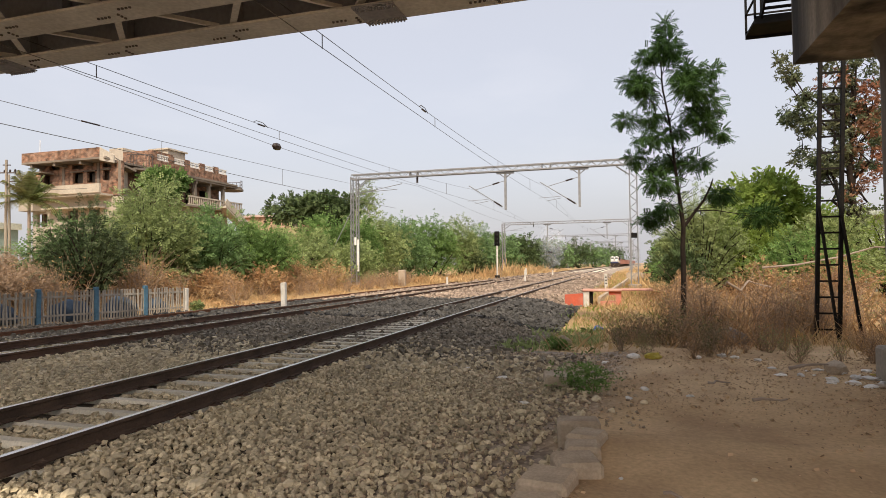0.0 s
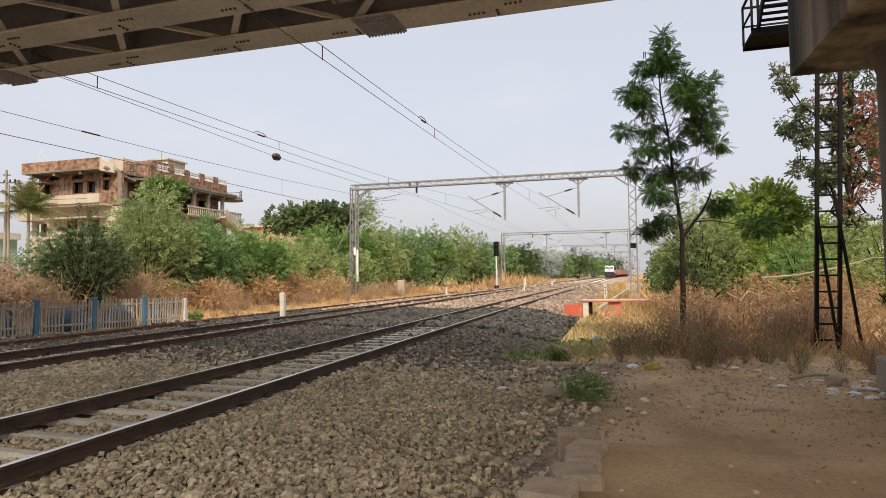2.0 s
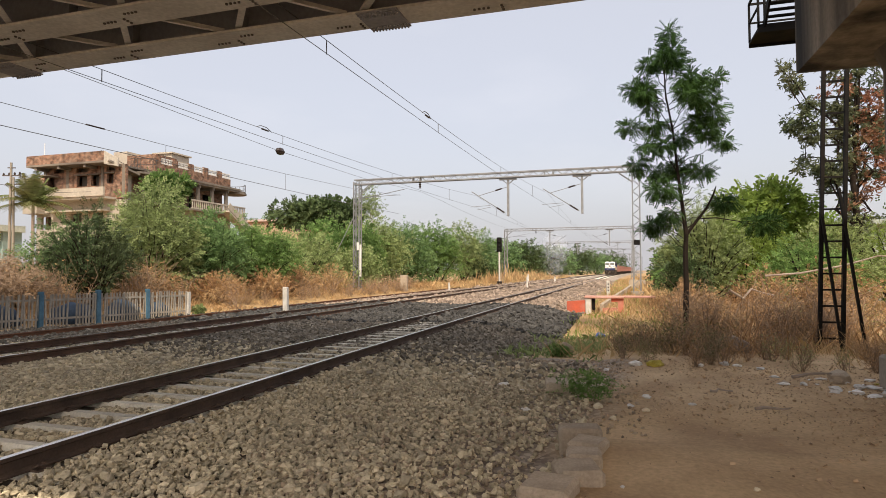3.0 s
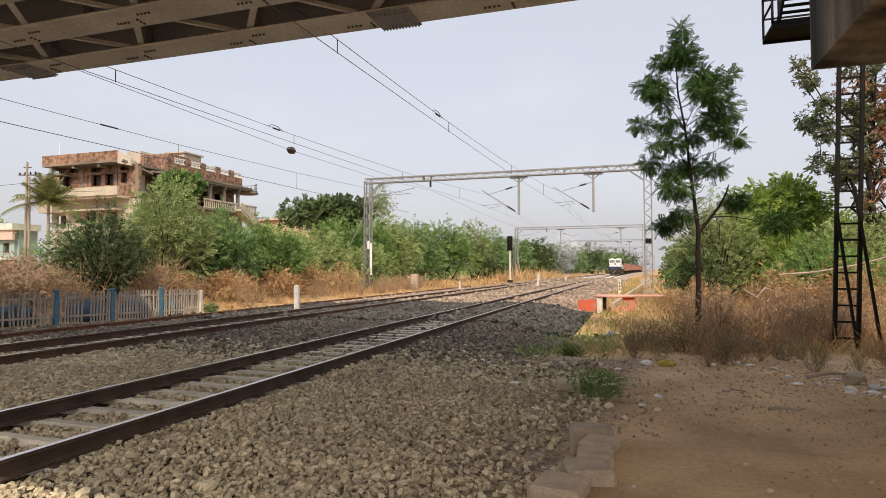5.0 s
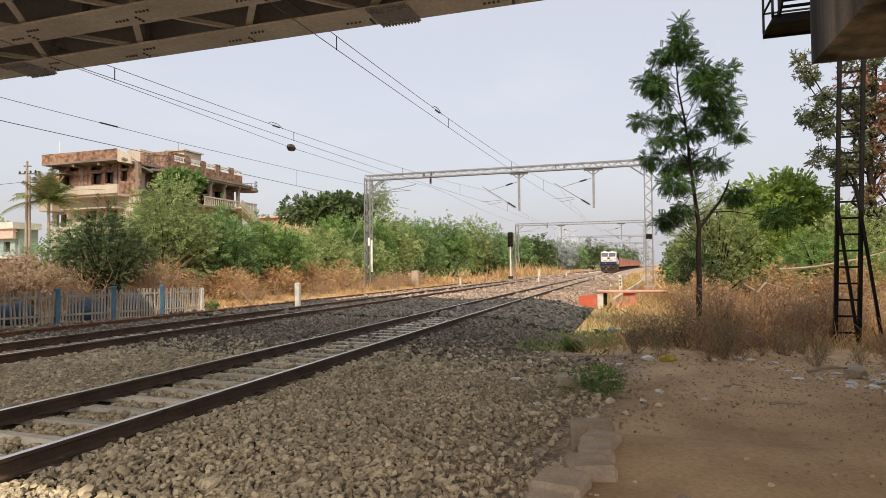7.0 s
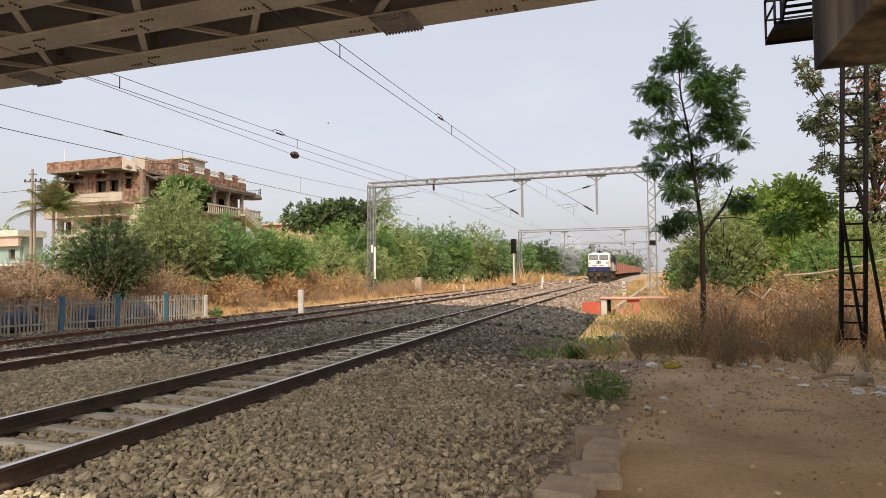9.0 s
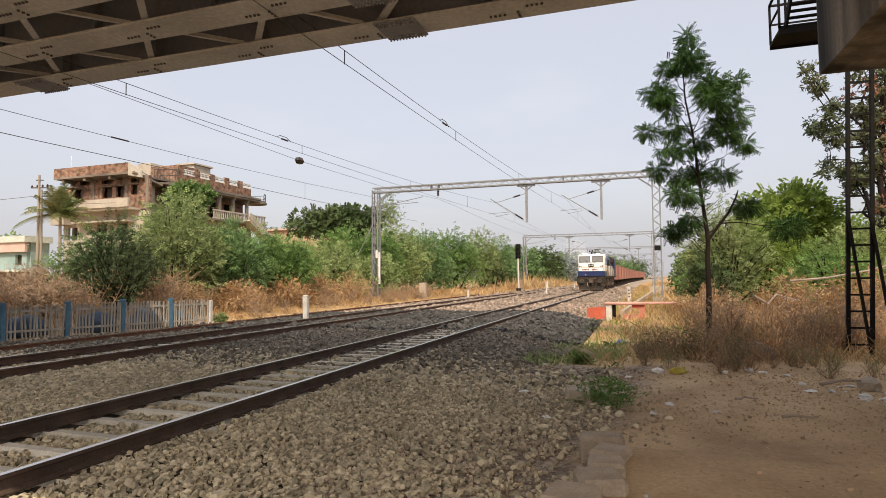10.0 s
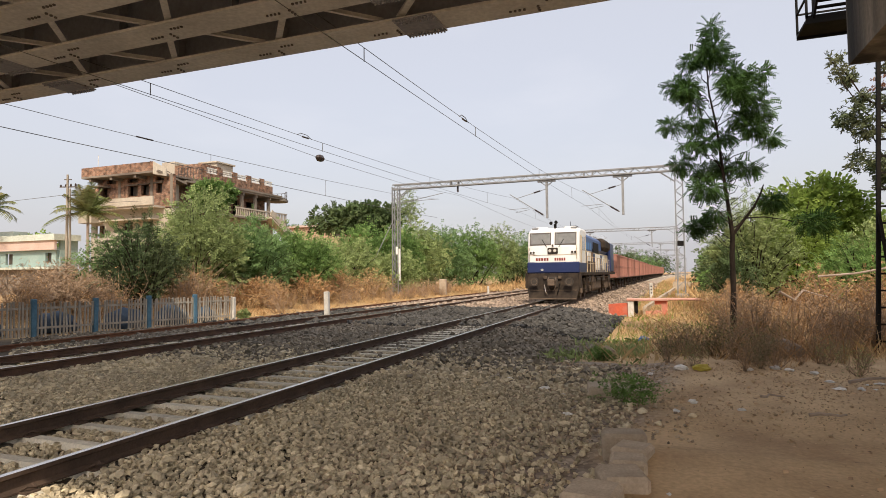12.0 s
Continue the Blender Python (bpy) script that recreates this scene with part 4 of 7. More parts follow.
def cantilever(parent, x, turn=0):
    """A hung drop arm with an insulated bracket that reaches over the line to its left, or to its right when turned."""
    arm = part("drop_arm", Geo().span(-0.09, 0.09, -0.09, 0.09, 6.25, 9.5), M["galv"], parent, at=pose(x, 0, 0, 0, 0, turn))
    x = 0.0
    part("drop_plate", Geo().span(x - 0.75, x + 0.75, -0.15, 0.15, 9.33, 9.5).bar((x - 0.45, 0, 9.3), (x, 0, 8.95), 0.07).bar((x + 0.45, 0, 9.3), (x, 0, 8.95), 0.07), M["galv"], arm)
    part("bracket_tube", Geo().tube([(x - 0.25, 0, 6.5), (x - 3.2, 0, 8.45)], 0.035, 8), M["galv"], arm)
    part("stay_tube", Geo().tube([(x - 0.1, 0, 8.72), (x - 2.65, 0, 8.05)], 0.025, 8), M["galv"], arm)
    part("steady_arm", Geo().tube([(x - 1.55, 0, 7.2), (x - 3.3, 0, 7.12)], 0.02, 6).tube([(x - 1.5, 0, 7.05), (x - 2.7, 0, 6.85)], 0.02, 6), M["galv"], arm)
    for a, b in (((x - 0.35, 0, 6.56), (x - 1.0, 0, 6.99)), ((x - 0.55, 0, 8.61), (x - 1.1, 0, 8.46))):
        a, b = Vector(a), Vector(b)
        n = 12
        part("insulator", Geo().tube([a.lerp(b, i / n) for i in range(n + 1)], [0.05 if i % 2 else 0.085 for i in range(n + 1)], 8), M["insulator"], arm)


def portal(at, label, stay, far_arm=(-9.0, 0)):
    po = thing("overhead_line_portal", label, "catenary portal", "catenary portals over the lines", at=at)
    for x in (-23.05, 1.35):
        g = Geo()
        lattice(g, (x, 0, -0.5), (x, 0, 9.8), 0.55, 0.5, 22)
        s = 1 if x < 0 else -1
        g.bar((x + s * 0.28, 0.2, 8.7), (x + s * 1.3, 0.2, 9.45), 0.06).bar((x + s * 0.28, -0.2, 8.7), (x + s * 1.3, -0.2, 9.45), 0.06)
        part("mast", g, M["galv"], po)
        part("footing", Geo().span(x - 0.5, x + 0.5, -0.5, 0.5, -0.9, -0.1, 0.05), M["concrete"], po)
    g = Geo()
    lattice(g, (-23.3, 0, 9.75), (1.6, 0, 9.75), 0.42, 0.45, 50, 0.10)
    for x in (-17.6, -16.9, -5.9, -5.2):
        g.span(x - 0.04, x + 0.04, -0.26, 0.26, 9.5, 10.0)
    part("beam", g, M["galv"], po)
    cantilever(po, *far_arm)
    cantilever(po, -2.85)
    n = 6
    part("hanging_insulator", Geo().tube([(-16.95, 0, 9.5 - 0.09 * i) for i in range(n + 1)], [0.05 if i % 2 else 0.13 for i in range(n + 1)], 10), M["insulator"], po)
    part("siding_bracket", Geo().tube([(-22.8, 0, 8.2), (-18.4, 0, 8.95)], 0.03, 6).tube([(-22.8, 0, 8.35), (-18.9, 0, 8.45)], 0.025, 6), M["galv"], po)
    if stay:
        part("stay_strut", Geo().bar((-23.2, -0.4, 6.6), (-25.4, -3.2, -0.2), 0.045), M["galv"], po)
        part("mast_plate", Geo().span(-22.68, -22.5, -0.35, -0.30, 1.1, 4.0).span(-22.95, -22.75, -0.36, -0.33, 3.5, 4.2), M["white"], po, "narrow white plate")
    return po


PORTAL_Y = [49, 116, 174, 232, 305, 385]
p0 = portal(pose(0, PORTAL_Y[0], 0), "galvanised lattice portal spanning the railway lines", True)
part("sign_board", Geo().span(1.12, 1.58, -0.36, -0.32, 3.6, 4.0, 0.01), M["blacksteel"], p0, "small black sign board")
lean_at = lambda y: pose(y * y / 12000, y, 0, 0, 0, -math.degrees(2 * y / 12000))
p1 = portal(lean_at(PORTAL_Y[1]), "galvanised lattice portal over the far lines", False, (-14.2, 180))
for y in PORTAL_Y[2:]:
    copy_thing(p1, lean_at(y))


def cable(name, pts, r, label, group="", material="wire"):
    return tagged(new(name, mesh_of(name, *(lambda g: (g.v, g.f))(Geo().tube(pts, r, 6)), M[material])), label, "overhead wire", group or "overhead wires")


def sagged(x, a, b, sag, n=14):
    """Points from (y, z) a to b, hanging by sag."""
    out = []
    for i in range(n + 1):
        t = i / n
        y = a[0] + (b[0] - a[0]) * t
        out.append((x + bend(y), y, a[1] + (b[1] - a[1]) * t - sag * 4 * t * (1 - t)))
    return out


for x in (NEAR_X, FAR_X):
    con, cat = (10.3, 6.26), (10.5, 6.55)
    contact = [(x, -40, 6.2), (x, 5, 6.2)] + sagged(x, con, (49, 7.05), 0.08)
    bearer = [(x, -40, 6.4), (x, 5, 6.45)] + sagged(x, cat, (49, 8.1), 0.30)
    for a, b in zip(PORTAL_Y, PORTAL_Y[1:]):
        contact += sagged(x, (a, 7.05), (b, 7.05), 0.05)[1:]
        bearer += sagged(x, (a, 8.1), (b, 8.1), 0.9)[1:]
    cable("contact_wire", contact, 0.008, "taut dark contact wire above the rails")
    cable("catenary_wire", bearer, 0.008, "dark catenary wire with droppers above the rails")
    dy = [(11.1, 6.27, 6.56), (19.1, 6.38, 6.68), (30.0, 6.58, 7.04), (41, 6.83, 7.58)] + [(57, 7.02, 7.7), (68, 7.0, 7.3), (90, 7.0, 7.25), (101, 7.02, 7.6)]
    for y, z0, z1 in dy:
        cable("dropper", [(x + bend(y), y, z0 - 0.02), (x + bend(y), y, z1)], 0.012, "short dropper between the two wires", "droppers")
    cable("splice_loop", [(x, 17.5, 6.66), (x, 17.7, 6.76), (x, 18.1, 6.77), (x, 18.4, 6.67)], 0.012, "curved jumper on a dark wire", "wire joints")
    cable("splice_sleeve", [(x, 17.8, 6.66), (x, 18.2, 6.67)], 0.03, "dark wire joint sleeve", "wire joints", "insulator")
cable("feeder_wire", [(-16.9, -20, 8.1), (-16.9, 14.3, 8.05), (-16.9, 26.5, 7.86), (-16.9, 37, 8.02), (-16.9, 49, 8.65)] + sagged(-16.9, (49, 8.65), (112, 8.65), 0.8)[1:], 0.010, "dark feeder wire with a round weight")
cable("feeder_weight", [(-16.9, 26.18, 7.86), (-16.9, 26.24, 7.86), (-16.9, 26.36, 7.86), (-16.9, 26.64, 7.86), (-16.9, 26.76, 7.86), (-16.9, 26.82, 7.86)], [0.05, 0.13, 0.19, 0.19, 0.13, 0.05], "dark rounded weight on a feeder wire", "wire joints", "insulator")
cable("catenary_wire", [(-19, -20, 7.0), (-19, 13.8, 7.06), (-19, 20.8, 7.14), (-19, 30.4, 7.40), (-19, 39.6, 7.76), (-18.8, 49, 8.4)], 0.010, "dark catenary wire above the disused siding")
cable("contact_wire", [(-19, -20, 6.3), (-19, 13.8, 6.32), (-19, 26, 6.42), (-19, 35, 6.5), (-19, 49, 6.75)], 0.013, "dark contact wire above the disused siding")
cable("splice_sleeve", [(-19, 16.8, 7.1), (-19, 17.6, 7.11)], 0.03, "dark wire joint sleeve", "wire joints", "insulator")
for y, z0, z1 in ((20.8, 6.37, 7.14), (30.4, 6.45, 7.4)):
    cable("dropper", [(-19, y, z0), (-19, y, z1)], 0.01, "short dropper between the two wires", "droppers")


# ---- buildings ----
def house():
    h = thing("unfinished_house", "unfinished three-storey brick and concrete house behind bushes", "house")
    F, W = 39.7, 41.2  # balcony front and wall plane
    part("roof_slab", Geo().span(-51.85, -42.85, F, 58, 11.13, 11.30).span(-43.3, -42.2, 44.6, 58, 10.95, 11.15), M["slab"], h)
    part("front_parapet", Geo().span(-51.85, -42.85, F, F + 0.22, 11.30, 12.14), M["brick"], h, "bare red brick parapet")
    part("parapet_end", Geo().add([(-42.85, F, 11.0), (-42.25, F + 0.9, 10.9), (-42.25, F + 0.9, 11.6), (-42.85, F, 12.14), (-42.85, F + 0.14, 11.0), (-42.25, F + 1.04, 10.9), (-42.25, F + 1.04, 11.6), (-42.85, F + 0.14, 12.14)],
                                [(0, 1, 2, 3), (7, 6, 5, 4), (0, 4, 5, 1), (1, 5, 6, 2), (2, 6, 7, 3), (3, 7, 4, 0)]), M["plaster"], h, "cream plastered end of the parapet")
    part("parapet_return", Geo().span(-51.85, -51.63, F + 0.22, 46, 11.30, 12.1), M["brick"], h)
    wins = [(-47.4, -46.2, 9.35, 10.35), (-45.75, -44.8, 9.35, 10.35), (-43.95, -43.2, 9.5, 10.4), (-50.9, -50.1, 9.0, 10.3), (-47.5, -46.2, 10.65, 11.05), (-44.0, -43.0, 10.65, 11.05), (-50.2, -49.0, 10.7, 11.1)]
    upper = part("upper_wall", Geo().wall("y", W, 0.23, -51.3, -41.8, 8.1, 11.15, wins), M["brick"], h, "bare red brick wall with open windows")
    part("end_wall", Geo().wall("x", -51.2, 0.23, W + 0.12, 58, 0.2, 11.15), M["brick"], h)
    for x in (-51.25, -48.5, -44.45, -42.05):
        part("column", Geo().span(x - 0.15, x + 0.15, W - 0.16, W - 0.118, 8.1, 11.15), M["slab"], h)
    # dark panels behind the openings stand for the shaded rooms
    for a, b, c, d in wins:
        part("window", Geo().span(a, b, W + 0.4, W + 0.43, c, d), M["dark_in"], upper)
        if d - c > 0.9:
            part("lintel", Geo().span(a - 0.15, b + 0.15, W - 0.28, W - 0.118, d, d + 0.1), M["slab"], upper)
    for x in (-50.9, -48.2, -45.2):
        part("slab_beam", Geo().span(x - 0.14, x + 0.14, F + 0.15, W - 0.12, 10.85, 11.15), M["slab"], h)
    part("balcony_parapet", Geo().span(-51.75, -49.7, F, F + 0.15, 9.0, 10.1), M["brick"], h, "bare brick balcony front")
    part("balcony_band", Geo().span(-51.75, -42.85, F, F + 0.16, 8.22, 9.0).span(-51.75, -42.85, F + 0.16, W, 8.02, 8.2), M["plaster"], h, "cream plastered band below the balcony")
    part("door_lintel", Geo().span(-51.2, -49.6, F + 0.1, W - 0.118, 10.3, 10.4), M["slab"], h)
    low = [(-51.6, -50.4, 5.5, 6.7), (-48, -46.8, 5.5, 6.9), (-45.5, -44.3, 5.5, 6.9)]
    lower = part("lower_wall", Geo().wall("y", W, 0.23, -52.2, -41.8, 0.2, 8.02, low), M["plaster"], h)
    part("sunshade", Geo().span(-50, -43.5, F + 0.4, W - 0.12, 6.98, 7.1).span(-52.3, -50.6, F + 0.1, W - 0.12, 6.9, 7.9), M["plaster"], h)
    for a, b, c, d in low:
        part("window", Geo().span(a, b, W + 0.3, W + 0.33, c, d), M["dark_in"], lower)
    # long side that faces the lines: veranda under a slab with brick and lattice parapet
    X = -42.3
    part("side_slab", Geo().span(X - 3.2, X, 44.6, 59.0, 10.75, 10.98), M["slab"], h)
    for k in range(5):
        y0 = 45 + k * 2.25
        part("parapet_brick", Geo().span(X - 0.2, X, y0, y0 + 2.25, 10.98, 12.02), M["brick"], h)
        part("parapet_pier", Geo().span(X - 0.2, X, y0, y0 + 0.75, 12.02, 12.7), M["brick"], h)
        lat = Geo().span(X - 0.14, X - 0.03, y0 + 0.75, y0 + 2.25, 12.02, 12.12).span(X - 0.14, X - 0.03, y0 + 0.75, y0 + 2.25, 12.5, 12.6)
        for j in range(7):
            lat.span(X - 0.12, X - 0.05, y0 + 0.8 + j * 0.21, y0 + 0.88 + j * 0.21, 12.12, 12.5)
        part("lattice_panel", lat, M["white"], h, "white precast lattice panel")
    part("stair_head", Geo().span(-46.7, -43.2, 46.0, 48.8, 11.3, 13.1), M["brick"], h, "bare brick stair head")
    part("roof_room", Geo().span(-48.4, -46.7, 46.0, 48.8, 11.3, 13.55), M["plaster"], h, "cream plastered roof room")
    part("water_tank_room", Geo().span(-46.1, -44.0, 49.0, 51.5, 11.3, 13.75).span(-46.3, -43.8, 48.8, 51.7, 13.75, 13.9), M["plaster"], h, "cream plastered roof room")
    part("lightning_rod", Geo().tube([(-50.4, F + 0.6, 11.3), (-50.4, F + 0.6, 13.4)], 0.03, 5), M["white"], h)
    side = [(46.5, 47.5, 8.1, 10.2), (49.3, 50.6, 9.0, 10.2), (52.0, 53.0, 8.1, 10.2), (54.2, 55.4, 8.1, 10.2)]
    side_w = part("side_wall", Geo().wall("x", X - 2.2, 0.23, 42.0, 57.5, 8.1, 10.75, side), M["brick"], h)
    for a, b, c, d in side:
        part("side_opening", Geo().span(X - 2.75, X - 2.7, a, b, c, d), M["dark_in"], side_w)
    for y in (45.2, 48.2, 51.4, 53.6, 56.0):
        part("veranda_column", Geo().span(X - 0.55, X - 0.25, y - 0.15, y + 0.15, 8.1, 10.75), M["slab"], h)
        part("bracket_beam", Geo().span(X - 2.2, X - 0.1, y - 0.12, y + 0.12, 10.45, 10.75), M["slab"], h)
    part("side_floor", Geo().span(X - 3.0, X + 0.1, 42.0, 59.0, 7.95, 8.12), M["slab"], h)
    bal = Geo().span(X - 0.1, X + 0.05, 50, 59, 8.12, 8.25).span(X - 0.1, X + 0.05, 50, 59, 8.95, 9.1)
    for k in range(30):
        bal.span(X - 0.07, X + 0.02, 50.1 + k * 0.3, 50.2 + k * 0.3, 8.25, 8.95)
    part("balustrade", bal, M["plaster"], h)
    part("side_lower_wall", Geo().wall("x", X - 1.4, 0.23, 42.0, 58, 0.2, 7.95, [(47, 48.2, 5.3, 6.8), (51, 52.2, 5.3, 6.8), (54.5, 55.7, 5.3, 6.8)]), M["plaster"], h)
    part("corner_column", Geo().span(-43.6, -43.1, 42.5, 43.0, 8.1, 11.0).span(-42.9, -42.5, 44.0, 44.4, 8.1, 11.0), M["plaster"], h)
    rail_g = Geo()
    for a, b in (((-43.3, F + 0.1, 12.2), (-42.4, 42.2, 11.0)), ((-43.3, F + 0.1, 11.5), (-42.4, 42.2, 10.4)), ((-42.4, 42.2, 11.9), (-42.2, 45, 12.4)), ((-42.4, 42.2, 11.3), (-42.2, 45, 11.8))):
        rail_g.bar(a, b, 0.05)
    for k in range(9):
        y = 42.2 + k * 0.35
        rail_g.bar((-42.4 + k * 0.025, y, 10.9 + k * 0.05), (-42.4 + k * 0.025, y, 11.9 + k * 0.06), 0.035)
    part("stair_rail", rail_g, M["bolt"], h)
    part("stair_slab", Geo().bar((-43.0, F + 0.3, 11.3), (-42.6, 43.0, 10.5), 1.1, 0.18).bar((-42.8, 43.0, 10.75), (-42.8, 45.5, 10.9), 1.4, 0.18), M["slab"], h)
    end = Geo()
    for k in range(9):
        a0, a1 = math.pi * k / 8, math.pi * (k + 1) / 8
        p = lambda a, z, r=1.4: (X - 1.3 + r * math.cos(a), 58.6 + r * math.sin(a) * 0.8, z)
        if k < 8:
            for z in (11.3, 11.75):
                end.bar(p(a0, z), p(a1, z), 0.05)
        end.bar(p(a0, 10.8), p(a0, 11.75), 0.035)
    part("end_railing", end, M["bolt"], h)
    part("end_balcony", Geo().tube([(X - 1.3, 58.6, 10.6), (X - 1.3, 58.6, 10.8)], 1.45, 20), M["slab"], h)
    part("outer_stair", Geo().bar((X + 0.3, 55, 8.3), (X + 0.3, 61.5, 4.5), 1.0, 0.2).bar((X + 0.75, 55, 8.9), (X + 0.75, 61.5, 5.1), 0.1, 0.7), M["plaster"], h)
    # solid dark block, added so the rooms read as shaded
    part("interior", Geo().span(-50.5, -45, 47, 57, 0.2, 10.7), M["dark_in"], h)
    for o in h.children:
        if "wall" in o.name:  # join the courses of each wall into one piece
            bm = bmesh.new()
            bm.from_mesh(o.data)
            bmesh.ops.remove_doubles(bm, verts=bm.verts[:], dist=0.0005)
            bm.to_mesh(o.data)
            bm.free()
    return h


house()

hut = thing("low_house", "low pink and teal house with a pale flat roof", "house")
part("wall", Geo().wall("y", 37.0, 0.23, -72, -51.2, 2.7, 4.25, [(-52.6, -51.8, 3.1, 4.0), (-58, -57, 3.0, 4.0)]), M["hut_teal"], hut, "teal wall")
part("base_wall", Geo().wall("y", 37.0, 0.25, -72, -51.2, 0.0, 2.5), M["slab"], hut, "grimy brown base wall")
part("ledge", Geo().span(-72, -50.9, 36.2, 37.2, 2.5, 2.7, 0.02), M["hut_roof"], hut)
part("upper_wall", Geo().wall("y", 36.6, 0.23, -72, -50.9, 4.25, 5.1), M["hut_pink"], hut, "pink parapet wall")
part("roof", Geo().span(-72.5, -50.7, 36.3, 38.9, 5.1, 5.65).span(-72.5, -58.0, 37.5, 38.9, 5.65, 6.2), M["hut_roof"], hut)
part("end_wall", Geo().wall("x", -51.1, 0.23, 37.12, 38.8, 0, 5.1), M["hut_teal"], hut)
part("window", Geo().span(-52.6, -51.8, 37.2, 37.24, 3.1, 4.0), M["dark_in"], hut)
part("window", Geo().span(-58, -57, 37.2, 37.24, 3.0, 4.0), M["dark_in"], hut)

far_house = thing("orange_house", "low orange-walled house with a tiled roof among trees", "house")
part("wall", Geo().wall("y", 74, 0.3, -53, -40.5, 0, 8.9, [(-45, -43.4, 7.2, 8.3)]), M["orange"], far_house)
part("side_wall", Geo().wall("x", -40.5, 0.3, 74.15, 84, 0, 8.7), M["orange"], far_house)
part("roof", Geo().bar((-46, 73.4, 9.0), (-46, 84, 9.5), 13.5, 0.3), M["hut_pink"], far_house)
part("veranda_roof", Geo().span(-42.5, -38.6, 72, 84, 8.0, 8.2), M["wagon"], far_house)
part("window", Geo().span(-45, -43.4, 74.2, 74.25, 7.2, 8.3), M["dark_in"], far_house)

wall_house = thing("green_wall_house", "pale green plastered house wall behind scrub", "house")
part("wall", Geo().wall("y", 46, 0.25, 14.5, 40, -0.5, 4.6, [(17, 18, 1.5, 2.8)]), M["hut_roof"], wall_house)
part("roof", Geo().span(14, 40, 45, 56, 4.6, 4.9), M["hut_roof"], wall_house)
part("boundary_wall", Geo().wall("y", 33, 0.25, 12.5, 40, -0.6, 0.9), M["slab"], wall_house, "grey boundary wall")

# ---- picket fence along the disused siding ----
fence = thing("picket_fence", "dusty concrete picket fence with blue posts", "fence")


def fence_at(s, z=0.0):
    x, y = -18.2 - 1.6 * s, 21.2 - 6.7 * s
    return (x, y, ground_z(x, y) + z)


picket = Geo().box((0, 0, 0.6), (0.06, 0.05, 1.2), None, 0.012)
picket_me = mesh_of("picket", picket.v, picket.f, M["picket"])
rng = np.random.default_rng(5)
fence_turn = math.degrees(math.atan2(-6.7, -1.6))
for k in range(113):
    s = k * 0.0165
    if k in (41, 42, 64):
        continue
    part("picket", picket_me, None, fence, at=pose(*fence_at(s, -0.05 + rng.normal() * 0.02), rng.normal() * 1.5, rng.normal() * 1.5, fence_turn) )
for k in range(6):
    s = 0.256 + 0.29 * k
    part("fence_post", Geo().box((0, 0, 0.62), (0.16, 0.16, 1.32), None, 0.02), M["bluepaint"], fence, "blue-painted post", at=pose(*fence_at(s), 0, 0, fence_turn))
for z in (0.28, 0.95):
    part("fence_rail", Geo().bar(fence_at(0, z), fence_at(1.86, z), 0.05, 0.07), M["picket"], fence)
part("end_post", Geo().box((0, 0, 0.55), (0.17, 0.17, 1.1), None, 0.02), M["post"], fence, "white end post", at=pose(*fence_at(-0.02)))
for s, w, hgt in ((0.33, 1.4, 0.85), (0.62, 1.6, 0.8), (0.10, 0.8, 0.7), (0.98, 1.6, 0.75), (1.3, 1.3, 0.7)):
    x, y, z = fence_at(s)
    bm = bmesh.new()
    bmesh.ops.create_icosphere(bm, subdivisions=3, radius=1)
    for q in bm.verts:
        q.co *= 1 + 0.25 * noise.noise(q.co * 2 + Vector((s * 9, 0, 0)))
        q.co = Vector((q.co.x * w * 0.5, q.co.y * 0.5, max(q.co.z, -0.3) * hgt * 0.75))
    me = bpy.data.meshes.new("tarpaulin")
    bm.to_mesh(me)
    bm.free()
    me.materials.append(M["tarp"])
    me.polygons.foreach_set("use_smooth", [True] * len(me.polygons))
    tagged(new("tarpaulin", me), "dark blue tarpaulin heaped behind a picket fence", "tarpaulin", "tarpaulin heaps").matrix_basis = pose(x - 0.75, y + 0.1, z + 0.2, 0, 0, fence_turn)


# ---- lineside posts, signal and culvert ----
def marker(x, y, w, hgt, label, group="", mat_name="post"):
    o = new("marker_post", mesh_of("marker_post", *(lambda g: (g.v, g.f))(Geo().box((0, 0, hgt / 2 - 0.1), (w, w, hgt + 0.2), None, min(0.03, w / 5))), M[mat_name]))
    o.matrix_basis = pose(x, y, ground_z(x, y), 0.8, -0.8, 8)
    return tagged(o, label, "marker post", group)


marker(-14.25, 22.9, 0.22, 1.15, "whitewashed concrete marker post beside the rails")
marker(-19.2, 51.0, 0.62, 1.55, "weathered square concrete pillar in dry grass", mat_name="block")
marker(-14.4, 49.5, 0.16, 0.85, "small white lineside peg", "lineside pegs")
marker(-9.1, 60, 0.16, 1.2, "small grey lineside peg between the lines", "lineside pegs")
marker(-13.8, 92, 0.25, 1.3, "small white lineside peg", "lineside pegs")
marker(-9.0, 86, 0.18, 0.9, "small white lineside peg", "lineside pegs")
num = marker(-0.95, 52.5, 0.26, 1.35, "white marker post with dark illegible bars")
for k in range(3):
    part("mark", Geo().span(-0.055, 0.055, -0.145, -0.132, 0.45 + k * 0.27, 0.57 + k * 0.27), M["blacksteel"], num)

sig = thing("railway_signal", "black signal head on a tall white pole", "signal", at=pose(-14.9, 74.5, -0.3))
part("pole", Geo().tube([(0, 0, -0.2), (0, 0, 4.6)], 0.11, 12), M["post"], sig)
head_box = part("signal_head", Geo().span(-0.33, 0.33, -0.12, 0.14, 4.3, 6.2, 0.06), M["blacksteel"], sig)
